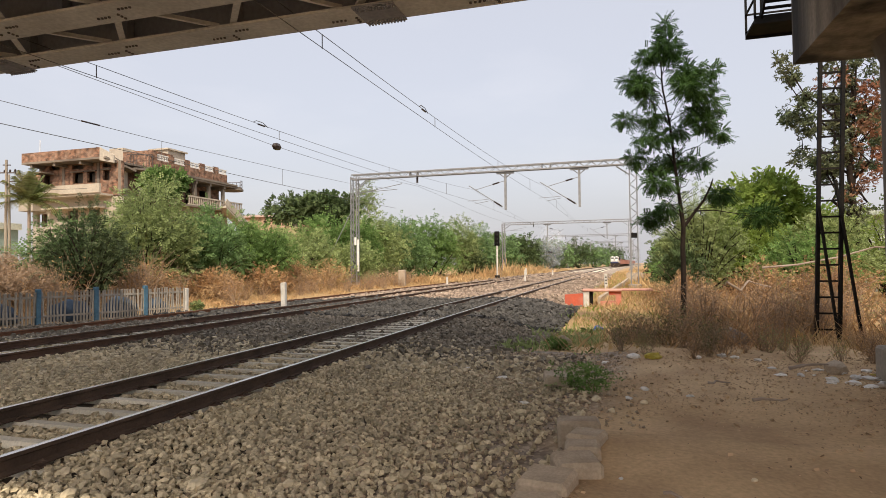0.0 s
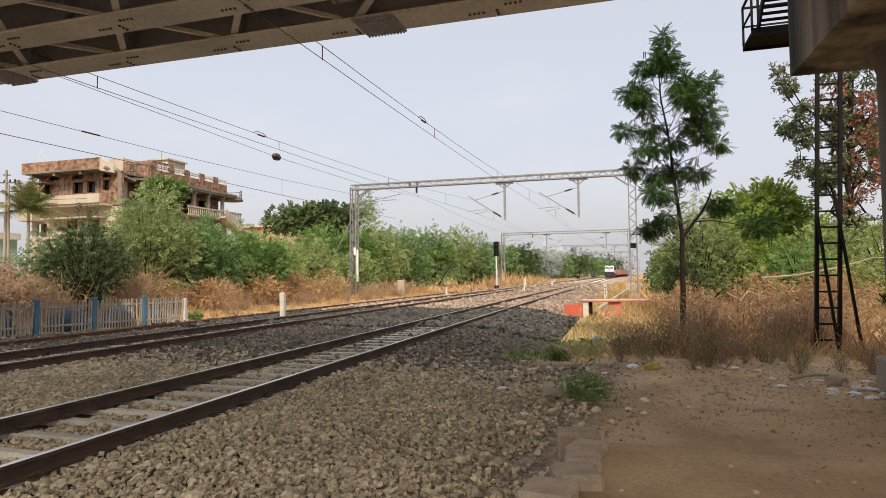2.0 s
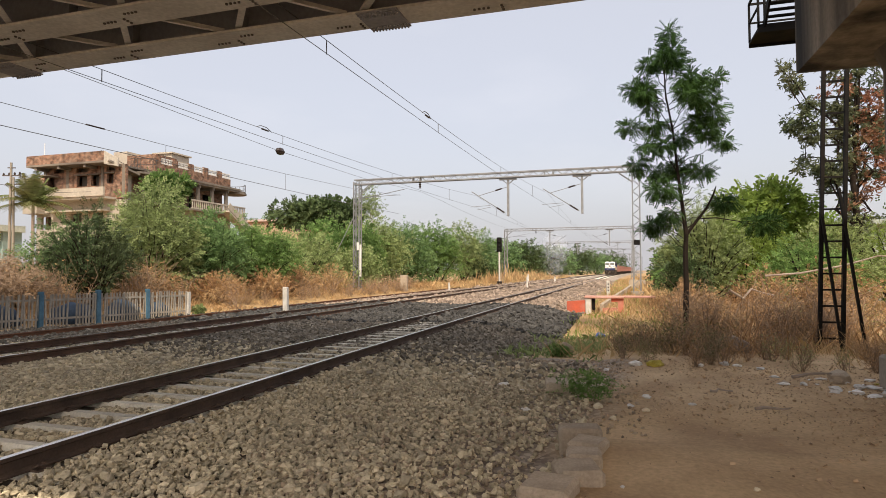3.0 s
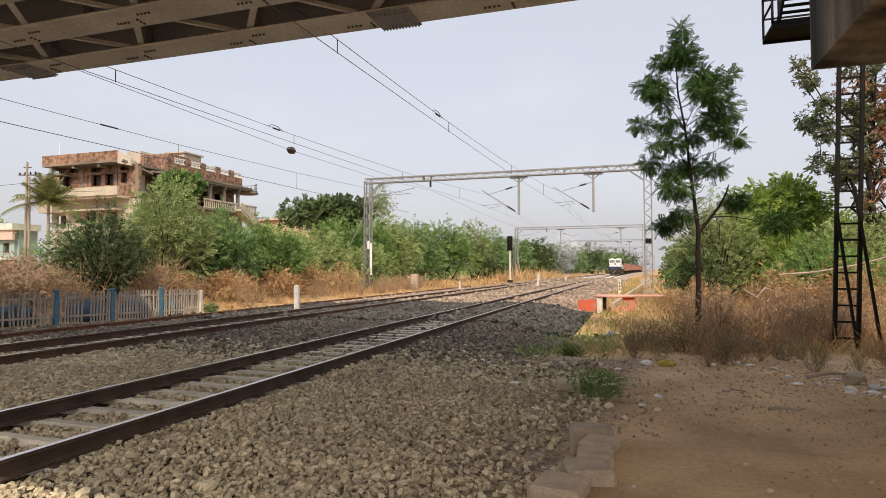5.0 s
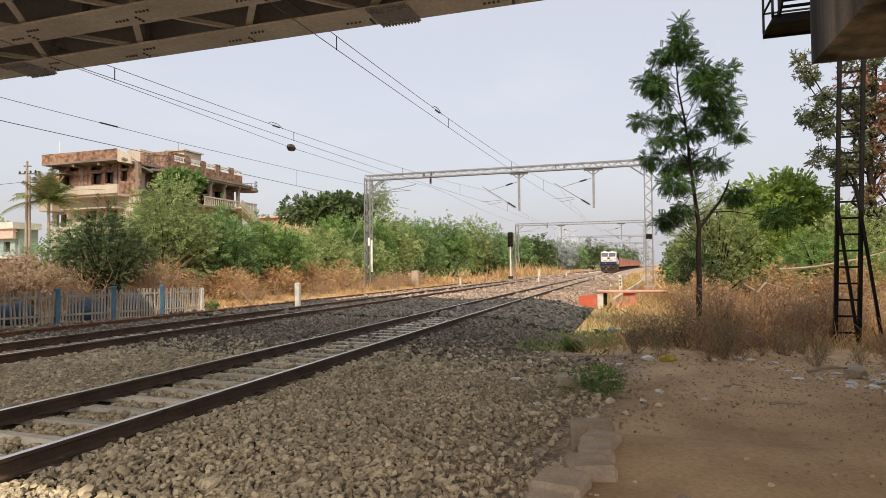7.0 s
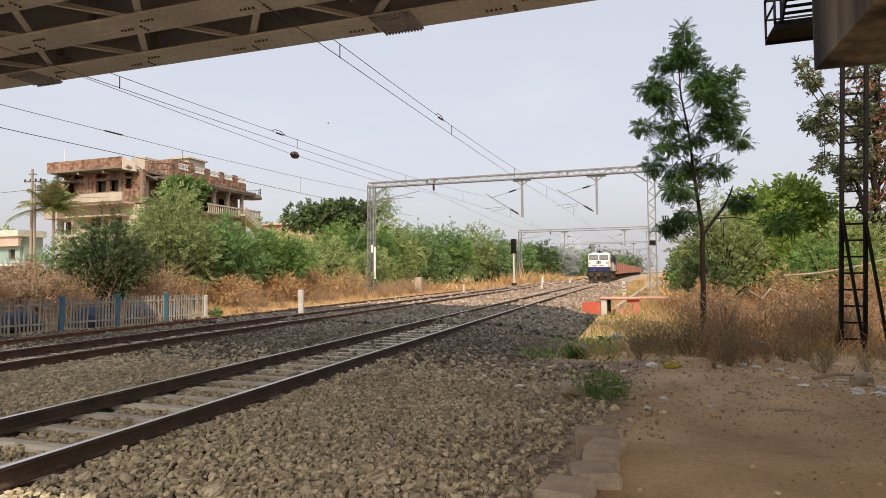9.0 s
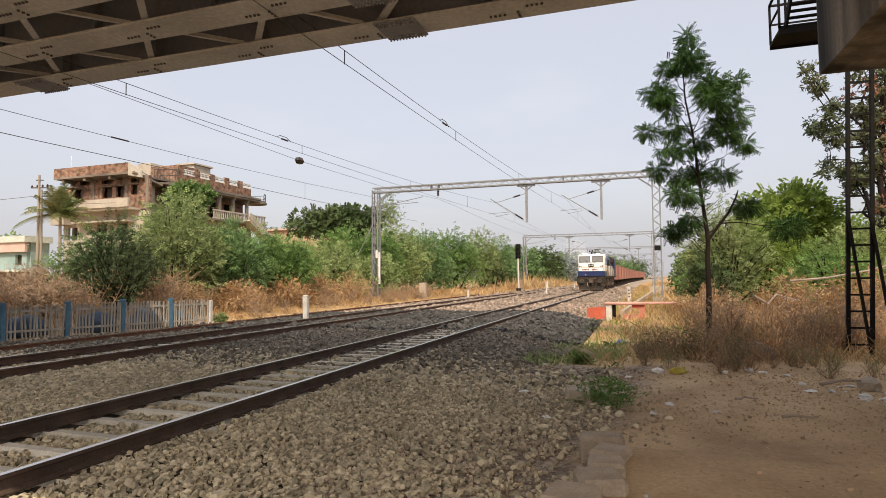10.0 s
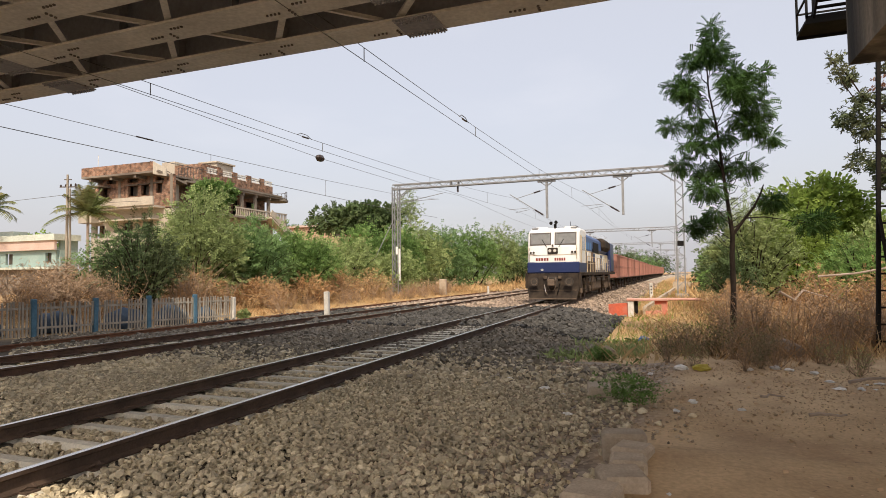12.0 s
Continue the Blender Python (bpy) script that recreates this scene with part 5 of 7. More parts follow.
for k in range(3):
    part("hood", Geo().tube([(0, -0.12, 4.65 + k * 0.55), (0, -0.42, 4.67 + k * 0.55)], 0.16, 12), M["blacksteel"], head_box)
part("base_box", Geo().span(-0.3, 0.3, -0.25, 0.25, -0.2, 0.5, 0.03), M["loco_dark"], sig)
part("ladder", Geo().bar((0.2, 0.25, 0), (0.2, 0.2, 4.5), 0.03).bar((0.45, 0.25, 0), (0.45, 0.2, 4.5), 0.03), M["galv"], sig)

cul = thing("culvert", "red-painted concrete culvert headwall with pinkish coping", "culvert", at=pose(0, 31.2, 0))
part("coping", Geo().box((-0.78, 0, 0.22), (1.95, 0.55, 0.13), None, 0.03), M["pinkish"], cul)
part("coping", Geo().box((0.95, 0.1, 0.24), (1.55, 0.5, 0.11), None, 0.03), M["pinkish"], cul)
part("wing_wall", Geo().add([(-2.65, -0.12, -0.9), (-1.72, -0.12, -0.9), (-1.72, -0.12, 0.05), (-2.65, -0.12, -0.02), (-2.65, 0.12, -0.9), (-1.72, 0.12, -0.9), (-1.72, 0.12, 0.05), (-2.65, 0.12, -0.02)],
                            [(0, 1, 2, 3), (7, 6, 5, 4), (0, 4, 5, 1), (1, 5, 6, 2), (2, 6, 7, 3), (3, 7, 4, 0)]), M["red"], cul)
part("jamb", Geo().span(-1.7, -1.42, -0.2, 0.2, -0.95, 0.155, 0.02), M["post"], cul)
# solid black block painted as the darkness inside the culvert mouth
part("opening", Geo().span(-1.40, -1.22, 0.0, 0.1, -0.95, 0.155), M["blacksteel"], cul)
part("end_wall", Geo().wall("y", 0.0, 0.24, -0.85, 0.18, -0.95, 0.155, [(-0.42, -0.10, -0.32, -0.02), (-0.85, -0.42, -0.35, 0.155)]), M["red"], cul)
drain = thing("drain_wall", "long pale concrete drain wall beside the line", "drain")
part("wall", Geo().bar((-0.95, 33.0, -0.52), (0.3, 54, -0.42), 0.2, 0.55).bar((0.35, 54, -0.42), (2.2, 88, -0.3), 0.2, 0.55), M["block"], drain)
part("headwall", Geo().span(1.0, 3.0, 69, 69.5, -0.4, 0.5, 0.03), M["block"], drain)

# ---- kerb blocks round the trodden earth ----
kerb = thing("kerb_edging", "worn earth-covered concrete blocks edging the platform", "kerb", kind="structure")
for x, y, w, d, a in ((-0.56, 4.05, 0.36, 0.42, 8), (-0.55, 4.62, 0.40, 0.42, -10), (-0.36, 5.08, 0.38, 0.38, 18), (-0.33, 5.48, 0.32, 0.30, 4), (-0.31, 5.86, 0.34, 0.32, -16), (-0.42, 6.33, 0.44, 0.28, 8)):
    b = Geo().box((0, 0, -0.14), (w, d, 0.34), None, 0.035)
    part("kerb_block", b, M["block"], kerb, at=pose(x, y, -0.06, 1, -1, a))
slab_piece = tagged(new("concrete_slab", mesh_of("concrete_slab", *(lambda g: (g.v, g.f))(Geo().box((0, 0, 0), (0.75, 0.4, 0.16), None, 0.03)), M["block"])), "broken concrete slab half buried in gravel", "slab")
slab_piece.matrix_basis = pose(-0.75, 9.25, -0.2, 4, 6, 12)


# ---- the train ----
def wheelset(parent, y, r=0.5):
    ws = part("wheelset", Geo().disc((-0.86, 0, 0), r, 0.13, "x", 20).disc((0.86, 0, 0), r, 0.13, "x", 20).disc((-0.80, 0, 0), r + 0.03, 0.03, "x", 20)
              .disc((0.80, 0, 0), r + 0.03, 0.03, "x", 20).tube([(-0.95, 0, 0), (0.95, 0, 0)], 0.09, 10).box((-0.94, 0.2, 0), (0.03, 0.1, 0.1)).box((0.94, 0.2, 0), (0.03, 0.1, 0.1)), M["wheel"], parent, at=pose(0, y, r))
    return ws


def hull(g, sections):
    """Joins like-sized outlines (lists of points) into a closed shell."""
    n = len(sections[0])
    v = [p for s in sections for p in s]
    f = [(i * n + k, i * n + (k + 1) % n, (i + 1) * n + (k + 1) % n, (i + 1) * n + k) for i in range(len(sections) - 1) for k in range(n)]
    f += [tuple(range(n))[::-1], tuple((len(sections) - 1) * n + k for k in range(n))]
    return g.add(v, f)


def locomotive():
    lo = thing("diesel_locomotive", "white and blue diesel locomotive hauling red wagons, dusty", "locomotive")
    # cab: front face leans back above the waist
    prof = [(0.30, 1.58), (0.20, 2.22), (0.24, 3.0), (0.42, 3.85), (0.90, 4.06), (3.2, 4.08), (3.2, 1.58)]

    def section(x, inset):
        return [(x, y + (inset if y < 1 else 0), z - (inset * 0.9 if z > 3.6 else 0)) for y, z in prof]
    w = 1.48
    g = Geo()
    hull(g, [section(-w, 0.14), section(-w + 0.10, 0.03), section(-0.9, 0), section(0.9, 0), section(w - 0.10, 0.03), section(w, 0.14)])
    cab = part("cab", g, M["loco_white"], lo)
    part("blue_band", Geo().add([(s * q, y, z) for s in (-1, 1) for q, y, z in ()], []).span(-w - 0.012, w + 0.012, 0.17, 3.2, 1.60, 2.20, 0.05), M["loco_blue"], cab, "dark blue band round the cab foot")
    for s in (-1, 1):
        # windscreens lie in the raked face
        t = math.atan2(0.18, 0.85)
        rake = Matrix.Rotation(-t, 3, "X")
        part("windscreen", Geo().box((s * 0.72, 0.318, 3.45), (1.14, 0.03, 0.60), rake, 0.012), M["glass"], cab, "dark raked windscreen")
        part("window_frame", Geo().box((s * 0.72, 0.326, 3.45), (1.24, 0.03, 0.70), rake, 0.012), M["bolt"], cab)
        part("wiper", Geo().bar((s * 0.35, 0.22, 3.0), (s * 0.62, 0.29, 3.42), 0.03), M["blacksteel"], cab)
        part("marker_light", Geo().disc((s * 1.10, 0.20, 2.72), 0.06, 0.08, "y", 12).disc((s * 1.27, 0.22, 2.72), 0.06, 0.10, "y", 12), M["buffer"], cab)
        part("marker_box", Geo().span(s * 1.0, s * 1.38, 0.21, 0.3, 2.63, 2.81, 0.01), M["loco_white"], cab)
        part("side_window", Geo().span(s * (w - 0.04), s * (w + 0.012), 1.35, 2.15, 2.85, 3.6, 0.006), M["glass"], cab)
        part("side_window", Geo().span(s * (w - 0.04), s * (w + 0.012), 2.3, 2.75, 2.85, 3.6, 0.006), M["glass"], cab)
        part("door_outline", Geo().span(s * (w - 0.05), s * (w + 0.008), 2.86, 3.14, 1.8, 3.7, 0.004), M["loco_cream"], cab)
    part("headlight_box", Geo().span(-0.29, 0.29, 0.14, 0.4, 2.64, 2.96, 0.03), M["loco_dark"], cab)
    for s in (-1, 1):
        lamp = part("headlight", Geo().disc((s * 0.14, 0.13, 2.8), 0.13, 0.06, "y", 16), M["buffer"], cab)
        part("lens", Geo().disc((s * 0.14, 0.10, 2.8), 0.085, 0.03, "y", 14), M["lens"], lamp)
    for k in range(5):
        part("mark", Geo().span(-0.98 + k * 0.155, -0.87 + k * 0.155, 0.183, 0.2, 2.27, 2.42), M["maroon"], cab, "illegible maroon mark")
        part("mark", Geo().span(0.10 + k * 0.13, 0.19 + k * 0.13, 0.183, 0.2, 2.27, 2.42), M["maroon"], cab, "illegible maroon mark")
    for s in (-1, 1):
        part("grab_rail", Geo().tube([(s * 1.36, 0.16, 2.35), (s * 1.36, 0.10, 2.4), (s * 1.36, 0.10, 3.0), (s * 1.36, 0.18, 3.05)], 0.018, 6), M["loco_cream"], cab)
        part("corner_seam", Geo().span(s * (w - 0.12) - 0.006, s * (w - 0.12) + 0.006, 0.215, 0.24, 2.22, 2.98), M["buffer"], cab)
        part("cab_door", Geo().span(s * (w - 0.05), s * (w + 0.006), 0.75, 1.25, 1.75, 3.65, 0.004), M["loco_cream"], cab)
        part("roof_edge", Geo().span(s * 0.95, s * 1.3, 0.75, 3.2, 4.0, 4.10, 0.03), M["galv"], cab)
        part("inner_sunshade", Geo().span(s * 0.72 - 0.5, s * 0.72 + 0.5, 0.36, 0.38, 3.62, 3.74), M["loco_dark"], cab)
    part("waist_seam", Geo().span(-1.3, 1.3, 0.19, 0.21, 2.58, 2.595), M["loco_cream"], cab)
    part("nose_hatch", Geo().span(-0.05, 0.05, 0.19, 0.23, 3.02, 3.14), M["buffer"], cab)
    part("antenna", Geo().span(0.8, 1.15, 1.8, 2.6, 4.1, 4.22, 0.03).tube([(0.7, 2.4, 4.05), (0.7, 2.4, 4.5)], 0.015, 5), M["blacksteel"], cab)
    part("horn", Geo().tube([(0.05, 0.9, 4.0), (0.05, 0.9, 4.28)], 0.08, 8).tube([(-0.16, 0.7, 4.32), (-0.16, 1.05, 4.36)], [0.10, 0.04], 10).tube([(0.14, 0.65, 4.36), (0.14, 1.05, 4.36)], [0.10, 0.04], 10), M["blacksteel"], cab)
    part("roof_vent", Geo().span(-1.2, -0.5, 1.3, 2.2, 4.03, 4.16, 0.04).span(0.5, 1.2, 1.3, 2.2, 4.03, 4.16, 0.04), M["loco_white"], cab)
    # pilot and couplings
    pilot = part("pilot", hull(Geo(), [[(-1.50, 0.42, 1.6), (-1.50, 0.10, 1.6), (-1.50, 0.05, 0.85), (-1.32, -0.12, 0.14), (-1.32, 0.55, 0.14)],
                                       [(1.50, 0.42, 1.6), (1.50, 0.10, 1.6), (1.50, 0.05, 0.85), (1.32, -0.12, 0.14), (1.32, 0.55, 0.14)]]), M["loco_dark"], lo, "grimy dark pilot plate")
    for s in (-1, 1):
        part("buffer", Geo().tube([(s * 0.98, 0.1, 1.12), (s * 0.98, -0.34, 1.12)], 0.13, 12).disc((s * 0.98, -0.36, 1.12), 0.25, 0.06, "y", 20), M["buffer"], pilot)
        part("brake_hose", Geo().tube([(s * 0.42, 0.0, 1.05), (s * 0.42, -0.22, 0.95), (s * 0.36, -0.26, 0.6), (s * 0.28, -0.18, 0.42)], 0.035, 6), M["rail_top"] if s < 0 else M["blacksteel"], pilot)
        part("lower_light", Geo().disc((s * 0.02 - 0.62, 0.16, 1.80), 0.06, 0.06, "y", 12), M["lens"], pilot)
    part("pilot_lip", Geo().span(-1.34, 1.34, -0.17, -0.10, 0.12, 0.20, 0.01), M["bogie"], pilot)
    part("pilot_step", Geo().span(-1.36, 1.36, -0.02, 0.08, 0.62, 0.66, 0.01), M["bogie"], pilot)
    for s in (-1, 1):
        part("buffer_ring", Geo().tube([(s * 0.98 + 0.17 * math.cos(k * math.pi / 8), -0.395, 1.12 + 0.17 * math.sin(k * math.pi / 8)) for k in range(17)], 0.018, 5), M["bogie"], pilot)
        part("side_plate", Geo().span(s * 1.46, s * 1.58, 0.0, 0.5, 0.75, 1.62, 0.02), M["loco_dark"], pilot)
        part("coupling_hose", Geo().tube([(s * 0.2, -0.06, 1.35), (s * 0.24, -0.3, 1.2), (s * 0.2, -0.34, 0.8), (s * 0.1, -0.2, 0.62)], 0.028, 6), M["bogie"], pilot)
        part("jumper_socket", Geo().span(s * 0.42 - 0.09, s * 0.42 + 0.09, -0.06, 0.06, 1.28, 1.46, 0.02), M["bogie"], pilot)
    part("coupler_head", Geo().span(-0.2, 0.2, -0.55, -0.4, 0.88, 1.26, 0.05), M["bogie"], pilot)
    part("coupler", Geo().span(-0.16, 0.16, -0.42, 0.3, 0.92, 1.22, 0.04).span(-0.30, 0.30, -0.05, 0.1, 0.80, 1.4, 0.03), M["buffer"], pilot)
    # long hood
    hood = part("hood", Geo().span(-1.22, 1.22, 3.2, 18.4, 2.95, 4.0, 0.22), M["loco_lightblue"], lo, "light blue upper hood")
    part("cream_stripe", Geo().span(-1.23, 1.23, 3.2, 18.4, 2.35, 2.95, 0.0), M["loco_cream"], hood)
    part("lower_band", Geo().span(-1.23, 1.23, 3.2, 18.4, 1.66, 2.35, 0.0), M["loco_blue"], hood)
    for k in range(8):
        part("louvre_door", Geo().span(-1.26, 1.26, 4.0 + k * 1.5, 5.2 + k * 1.5, 1.8, 2.85, 0.01), M["loco_white"] if k % 3 else M["loco_blue"], hood)
    part("exhaust_stack", Geo().span(-0.5, 0.5, 8.2, 9.4, 3.95, 4.2, 0.05), M["blacksteel"], hood)
    part("radiator_flare", Geo().span(-1.5, 1.5, 13.6, 18.2, 3.2, 4.1, 0.25), M["loco_dark"], hood, "black radiator housing")
    part("rear_cab", Geo().span(-w, w, 18.4, 21.4, 1.62, 4.0, 0.12), M["loco_blue"], lo)
    part("walkway", Geo().span(-1.53, 1.53, 0.4, 21.8, 1.45, 1.64, 0.02), M["loco_dark"], lo)
    for s in (-1, 1):
        for k in range(11):
            part("handrail_post", Geo().tube([(s * 1.5, 3.5 + k * 1.33, 1.64), (s * 1.5, 3.5 + k * 1.33, 2.62)], 0.02, 5), M["loco_cream"], lo)
        part("handrail", Geo().tube([(s * 1.5, 3.3, 2.62), (s * 1.5, 17, 2.62)], 0.022, 5).tube([(s * 1.5, 3.3, 2.2), (s * 1.5, 17, 2.2)], 0.015, 5), M["loco_cream"], lo)
        part("cab_step", Geo().span(s * 1.2, s * 1.5, 2.9, 3.35, 0.55, 0.6).span(s * 1.2, s * 1.5, 2.9, 3.35, 0.9, 0.95).span(s * 1.45, s * 1.5, 2.85, 2.9, 0.5, 1.5).span(s * 1.45, s * 1.5, 3.35, 3.4, 0.5, 1.5), M["loco_dark"], lo)
    for s in (-1, 1):
        for k, (y0, ln) in enumerate(((4.6, 0.9), (6.0, 1.2), (12.3, 0.8), (13.4, 0.5), (16.4, 1.4))):
            part("equipment_box", Geo().span(s * 1.18, s * 1.46, y0, y0 + ln, 1.0, 1.44, 0.03), M["bogie"] if k % 2 else M["buffer"], lo)
        part("air_pipe", Geo().tube([(s * 1.44, 3.4, 1.3), (s * 1.44, 18.4, 1.3)], 0.03, 6), M["bogie"], lo)
        part("sand_pipe", Geo().tube([(s * 1.25, 2.0, 1.4), (s * 1.28, 1.75, 0.8), (s * 0.95, 1.7, 0.15)], 0.03, 6), M["buffer"], lo)
        part("air_reservoir", Geo().tube([(s * 1.25, 9.0, 1.15), (s * 1.25, 11.0, 1.15)], 0.2, 12), M["buffer"], lo)
        part("light_blue_panel", Geo().span(s * 1.215, s * 1.226, 3.6, 8.0, 3.05, 3.7, 0.003), M["loco_lightblue"], lo)
        for k in range(4):
            part("side_mark", Geo().span(s * 1.226, s * 1.236, 4.2 + k * 0.95, 4.75 + k * 0.95, 3.15, 3.6), M["loco_paleblue"], lo, "illegible pale blue lettering")
        part("cab_frame", Geo().span(s * 1.485, s * 1.50, 1.25, 1.33, 2.75, 3.75).span(s * 1.485, s * 1.50, 2.8, 2.86, 2.75, 3.75), M["loco_cream"], lo)
        part("hood_post", Geo().span(s * 1.30, s * 1.42, 6.9, 7.05, 1.64, 3.0), M["bogie"], lo)
        part("battery_box", Geo().span(s * 1.24, s * 1.50, 4.9, 7.6, 1.64, 2.35, 0.03), M["bogie"], lo)
        part("vent_grille", Geo().span(s * 1.22, s * 1.25, 8.6, 11.8, 3.0, 3.75, 0.01), M["blacksteel"], lo)
    part("fuel_tank", Geo().span(-1.35, 1.35, 7.9, 12.0, 0.35, 1.4, 0.18), M["bogie"], lo)
    wheels = []
    for y0 in (2.2, 15.2):
        g = Geo()
        for s in (-1, 1):
            g.span(s * 1.02, s * 1.18, y0 - 0.4, y0 + 4.6, 0.68, 1.02, 0.04)
            for k in range(3):
                y = y0 + 0.2 + k * 1.9
                g.span(s * 1.02, s * 1.32, y - 0.2, y + 0.2, 0.38, 0.80, 0.05)
                g.tube([(s * 1.2, y - 0.42, 0.62), (s * 1.2, y - 0.42, 1.1)], 0.10, 8).tube([(s * 1.2, y + 0.42, 0.62), (s * 1.2, y + 0.42, 1.1)], 0.10, 8)
            g.tube([(s * 1.22, y0 + 1.1, 0.35), (s * 1.22, y0 + 1.1, 1.3)], 0.12, 8)
            g.span(s * 1.0, s * 1.3, y0 + 2.6, y0 + 3.2, 0.7, 1.35, 0.05)
        g.span(-1.0, 1.0, y0 + 1.7, y0 + 2.4, 0.6, 1.4, 0.05)
        part("bogie_frame", g, M["bogie"], lo)
        for k in range(3):
            wheels.append(wheelset(lo, y0 + 0.2 + k * 1.9, 0.545))
    for o in lo.children:  # the body stands tall on its bogies
        if o.name.split(".")[0] in ("cab", "hood", "rear_cab"):
            o.scale.z, o.location.z = 1.07, -0.11
    return lo, wheels


def wagon():
    wa = thing("open_wagon", "rusty oxide-red open goods wagon with ribbed sides", "goods wagon", "wagons behind the locomotive")
    part("floor", Geo().span(-1.5, 1.5, 0.5, 10.2, 1.1, 1.2), M["wagon"], wa)
    for s in (-1, 1):
        side = part("side", Geo().span(s * 1.50, s * 1.54, 0.5, 10.2, 1.15, 3.22), M["wagon"], wa)
        for name, x0, x1, z0, z1 in (("top_rail", 1.48, 1.62, 3.17, 3.30), ("sill", 1.48, 1.62, 1.10, 1.25), ("mid_rail", 1.53, 1.60, 2.12, 2.22)):
            part(name, Geo().span(s * x0, s * x1, 0.45, 10.25, z0, z1), M["wagon"], side)
        for k in range(8):
            y = 0.55 + k * (9.6 / 7)
            part("rib", Geo().span(s * 1.54, s * 1.64, y - 0.07, y + 0.07, 1.15, 3.2), M["wagon"], side)
    for y in (0.5, 10.2):
        end = part("end", Geo().span(-1.54, 1.54, y - 0.03, y + 0.03, 1.15, 3.22), M["wagon"], wa)
        part("end_rail", Geo().span(-1.6, 1.6, y - 0.07, y + 0.07, 3.17, 3.30), M["wagon"], end)
    part("load", Geo().span(-1.49, 1.49, 0.55, 10.15, 1.2, 2.7, 0.2), M["loco_dark"], wa)
    part("underframe", Geo().span(-0.3, 0.3, -0.2, 10.9, 0.85, 1.1).span(-1.3, 1.3, 0.5, 10.2, 0.98, 1.1), M["loco_dark"], wa)
    for y0 in (1.9, 8.8):
        for s in (-1, 1):
            part("bogie_frame", Geo().span(s * 1.0, s * 1.14, y0 - 1.2, y0 + 1.2, 0.5, 0.78, 0.05).span(s * 0.98, s * 1.18, y0 - 0.3, y0 + 0.3, 0.35, 0.9, 0.05), M["loco_dark"], wa)
        for q in (-1, 1):
            wheelset(wa, y0 + q * 1.0, 0.5)
    return wa


loco, loco_wheels = locomotive()
first = wagon()
wagons = [first] + [copy_thing(first, Matrix()) for _ in range(16)]


# ---- trees, bushes, grass ----
SMALL_FEATHER = spray(3, 0.46, 0.17, 0.08)
CLUMP = spray(2, 0.40, 0.20, 0.10)


def tuft(leaves, length, width, seed):
    """Narrow pointed leaves hanging from one twig; quads."""
    rng = np.random.default_rng(seed)
    v, f = [], []
    for k in range(leaves):
        a = np.array([0.3 * k / leaves, 0, 0]) + rng.normal(size=3) * 0.03
        d = rng.normal(size=3) * [0.6, 0.6, 0.45] + [0.25, 0, -0.2]
        d = d / np.linalg.norm(d) * length * (0.7 + 0.6 * rng.random())
        side = np.cross(d, rng.normal(size=3))
        side = side / np.linalg.norm(side) * width / 2
        v += [a, a + d * 0.45 + side, a + d, a + d * 0.45 - side]
        f.append((4 * k, 4 * k + 1, 4 * k + 2, 4 * k + 3))
    return np.array(v), np.array(f)


LONG_LEAF = tuft(6, 0.27, 0.085, 5)


def fan(w, depth, hgt, lift, count, template, size, material, seed, droop=0.3):
    """Arching branches that fan out of one foot, with leaf sprays along them; gives the leaf mesh and the branches."""
    rng = np.random.default_rng(seed)
    nb = max(34, count // 34)
    az, q = rng.random(nb) * 2 * math.pi, np.sqrt(rng.random(nb))
    top = (1 - 0.5 * q ** 2) * (0.74 + 0.32 * rng.random(nb))
    low = rng.random(nb) < 0.34
    q = np.where(low, 0.55 + 0.5 * rng.random(nb), q * 1.02)
    top = np.where(low, 0.24 + 0.42 * rng.random(nb), top)
    tip = np.stack([np.cos(az) * q * w / 2, np.sin(az) * q * depth / 2, lift + (hgt - lift) * top], 1)
    foot = rng.normal(size=(nb, 3)) * [0.04 * w, 0.04 * depth, 0] + [0, 0, 0.05]
    mid = foot + (tip - foot) * [0.5, 0.5, 0.85] + rng.normal(size=(nb, 3)) * 0.035 * w
    g = Geo()
    curve = lambda i, t: foot[i] * ((1 - t) ** 2)[:, None] + mid[i] * (2 * t * (1 - t))[:, None] + tip[i] * (t ** 2)[:, None]
    for i in range(min(nb, 46)):
        g.tube(list(curve(np.full(5, i), np.linspace(0, 0.97, 5))), [(0.022 + 0.007 * hgt) * (1 - 0.2 * k) for k in range(5)], 4)
    i = rng.integers(0, nb, count)
    t = 0.30 + 0.74 * rng.random(count) ** 0.75
    off = rng.normal(size=(count, 3)) * 0.045 * (w + depth) / 2
    pos = curve(i, t) + off * (0.5 + 0.8 * t)[:, None]
    d = 2 * (1 - t)[:, None] * (mid[i] - foot[i]) + 2 * t[:, None] * (tip[i] - mid[i])
    d = d / (np.linalg.norm(d, axis=1, keepdims=True) + 1e-6) * 0.8 + off * 1.6 / (0.045 * (w + depth)) + rng.normal(size=(count, 3)) * 0.35 + [0, 0, -droop]
    rot = frames_along(d, rng) * (size * (0.6 + 0.8 * rng.random(count)))[:, None, None]
    keep = pos[:, 2] > 0.15 * hgt * rng.random(count) + 0.12
    rot, pos = rot[keep], pos[keep]
    return array_mesh("crown", *scatter(*template, rot, pos), material), g


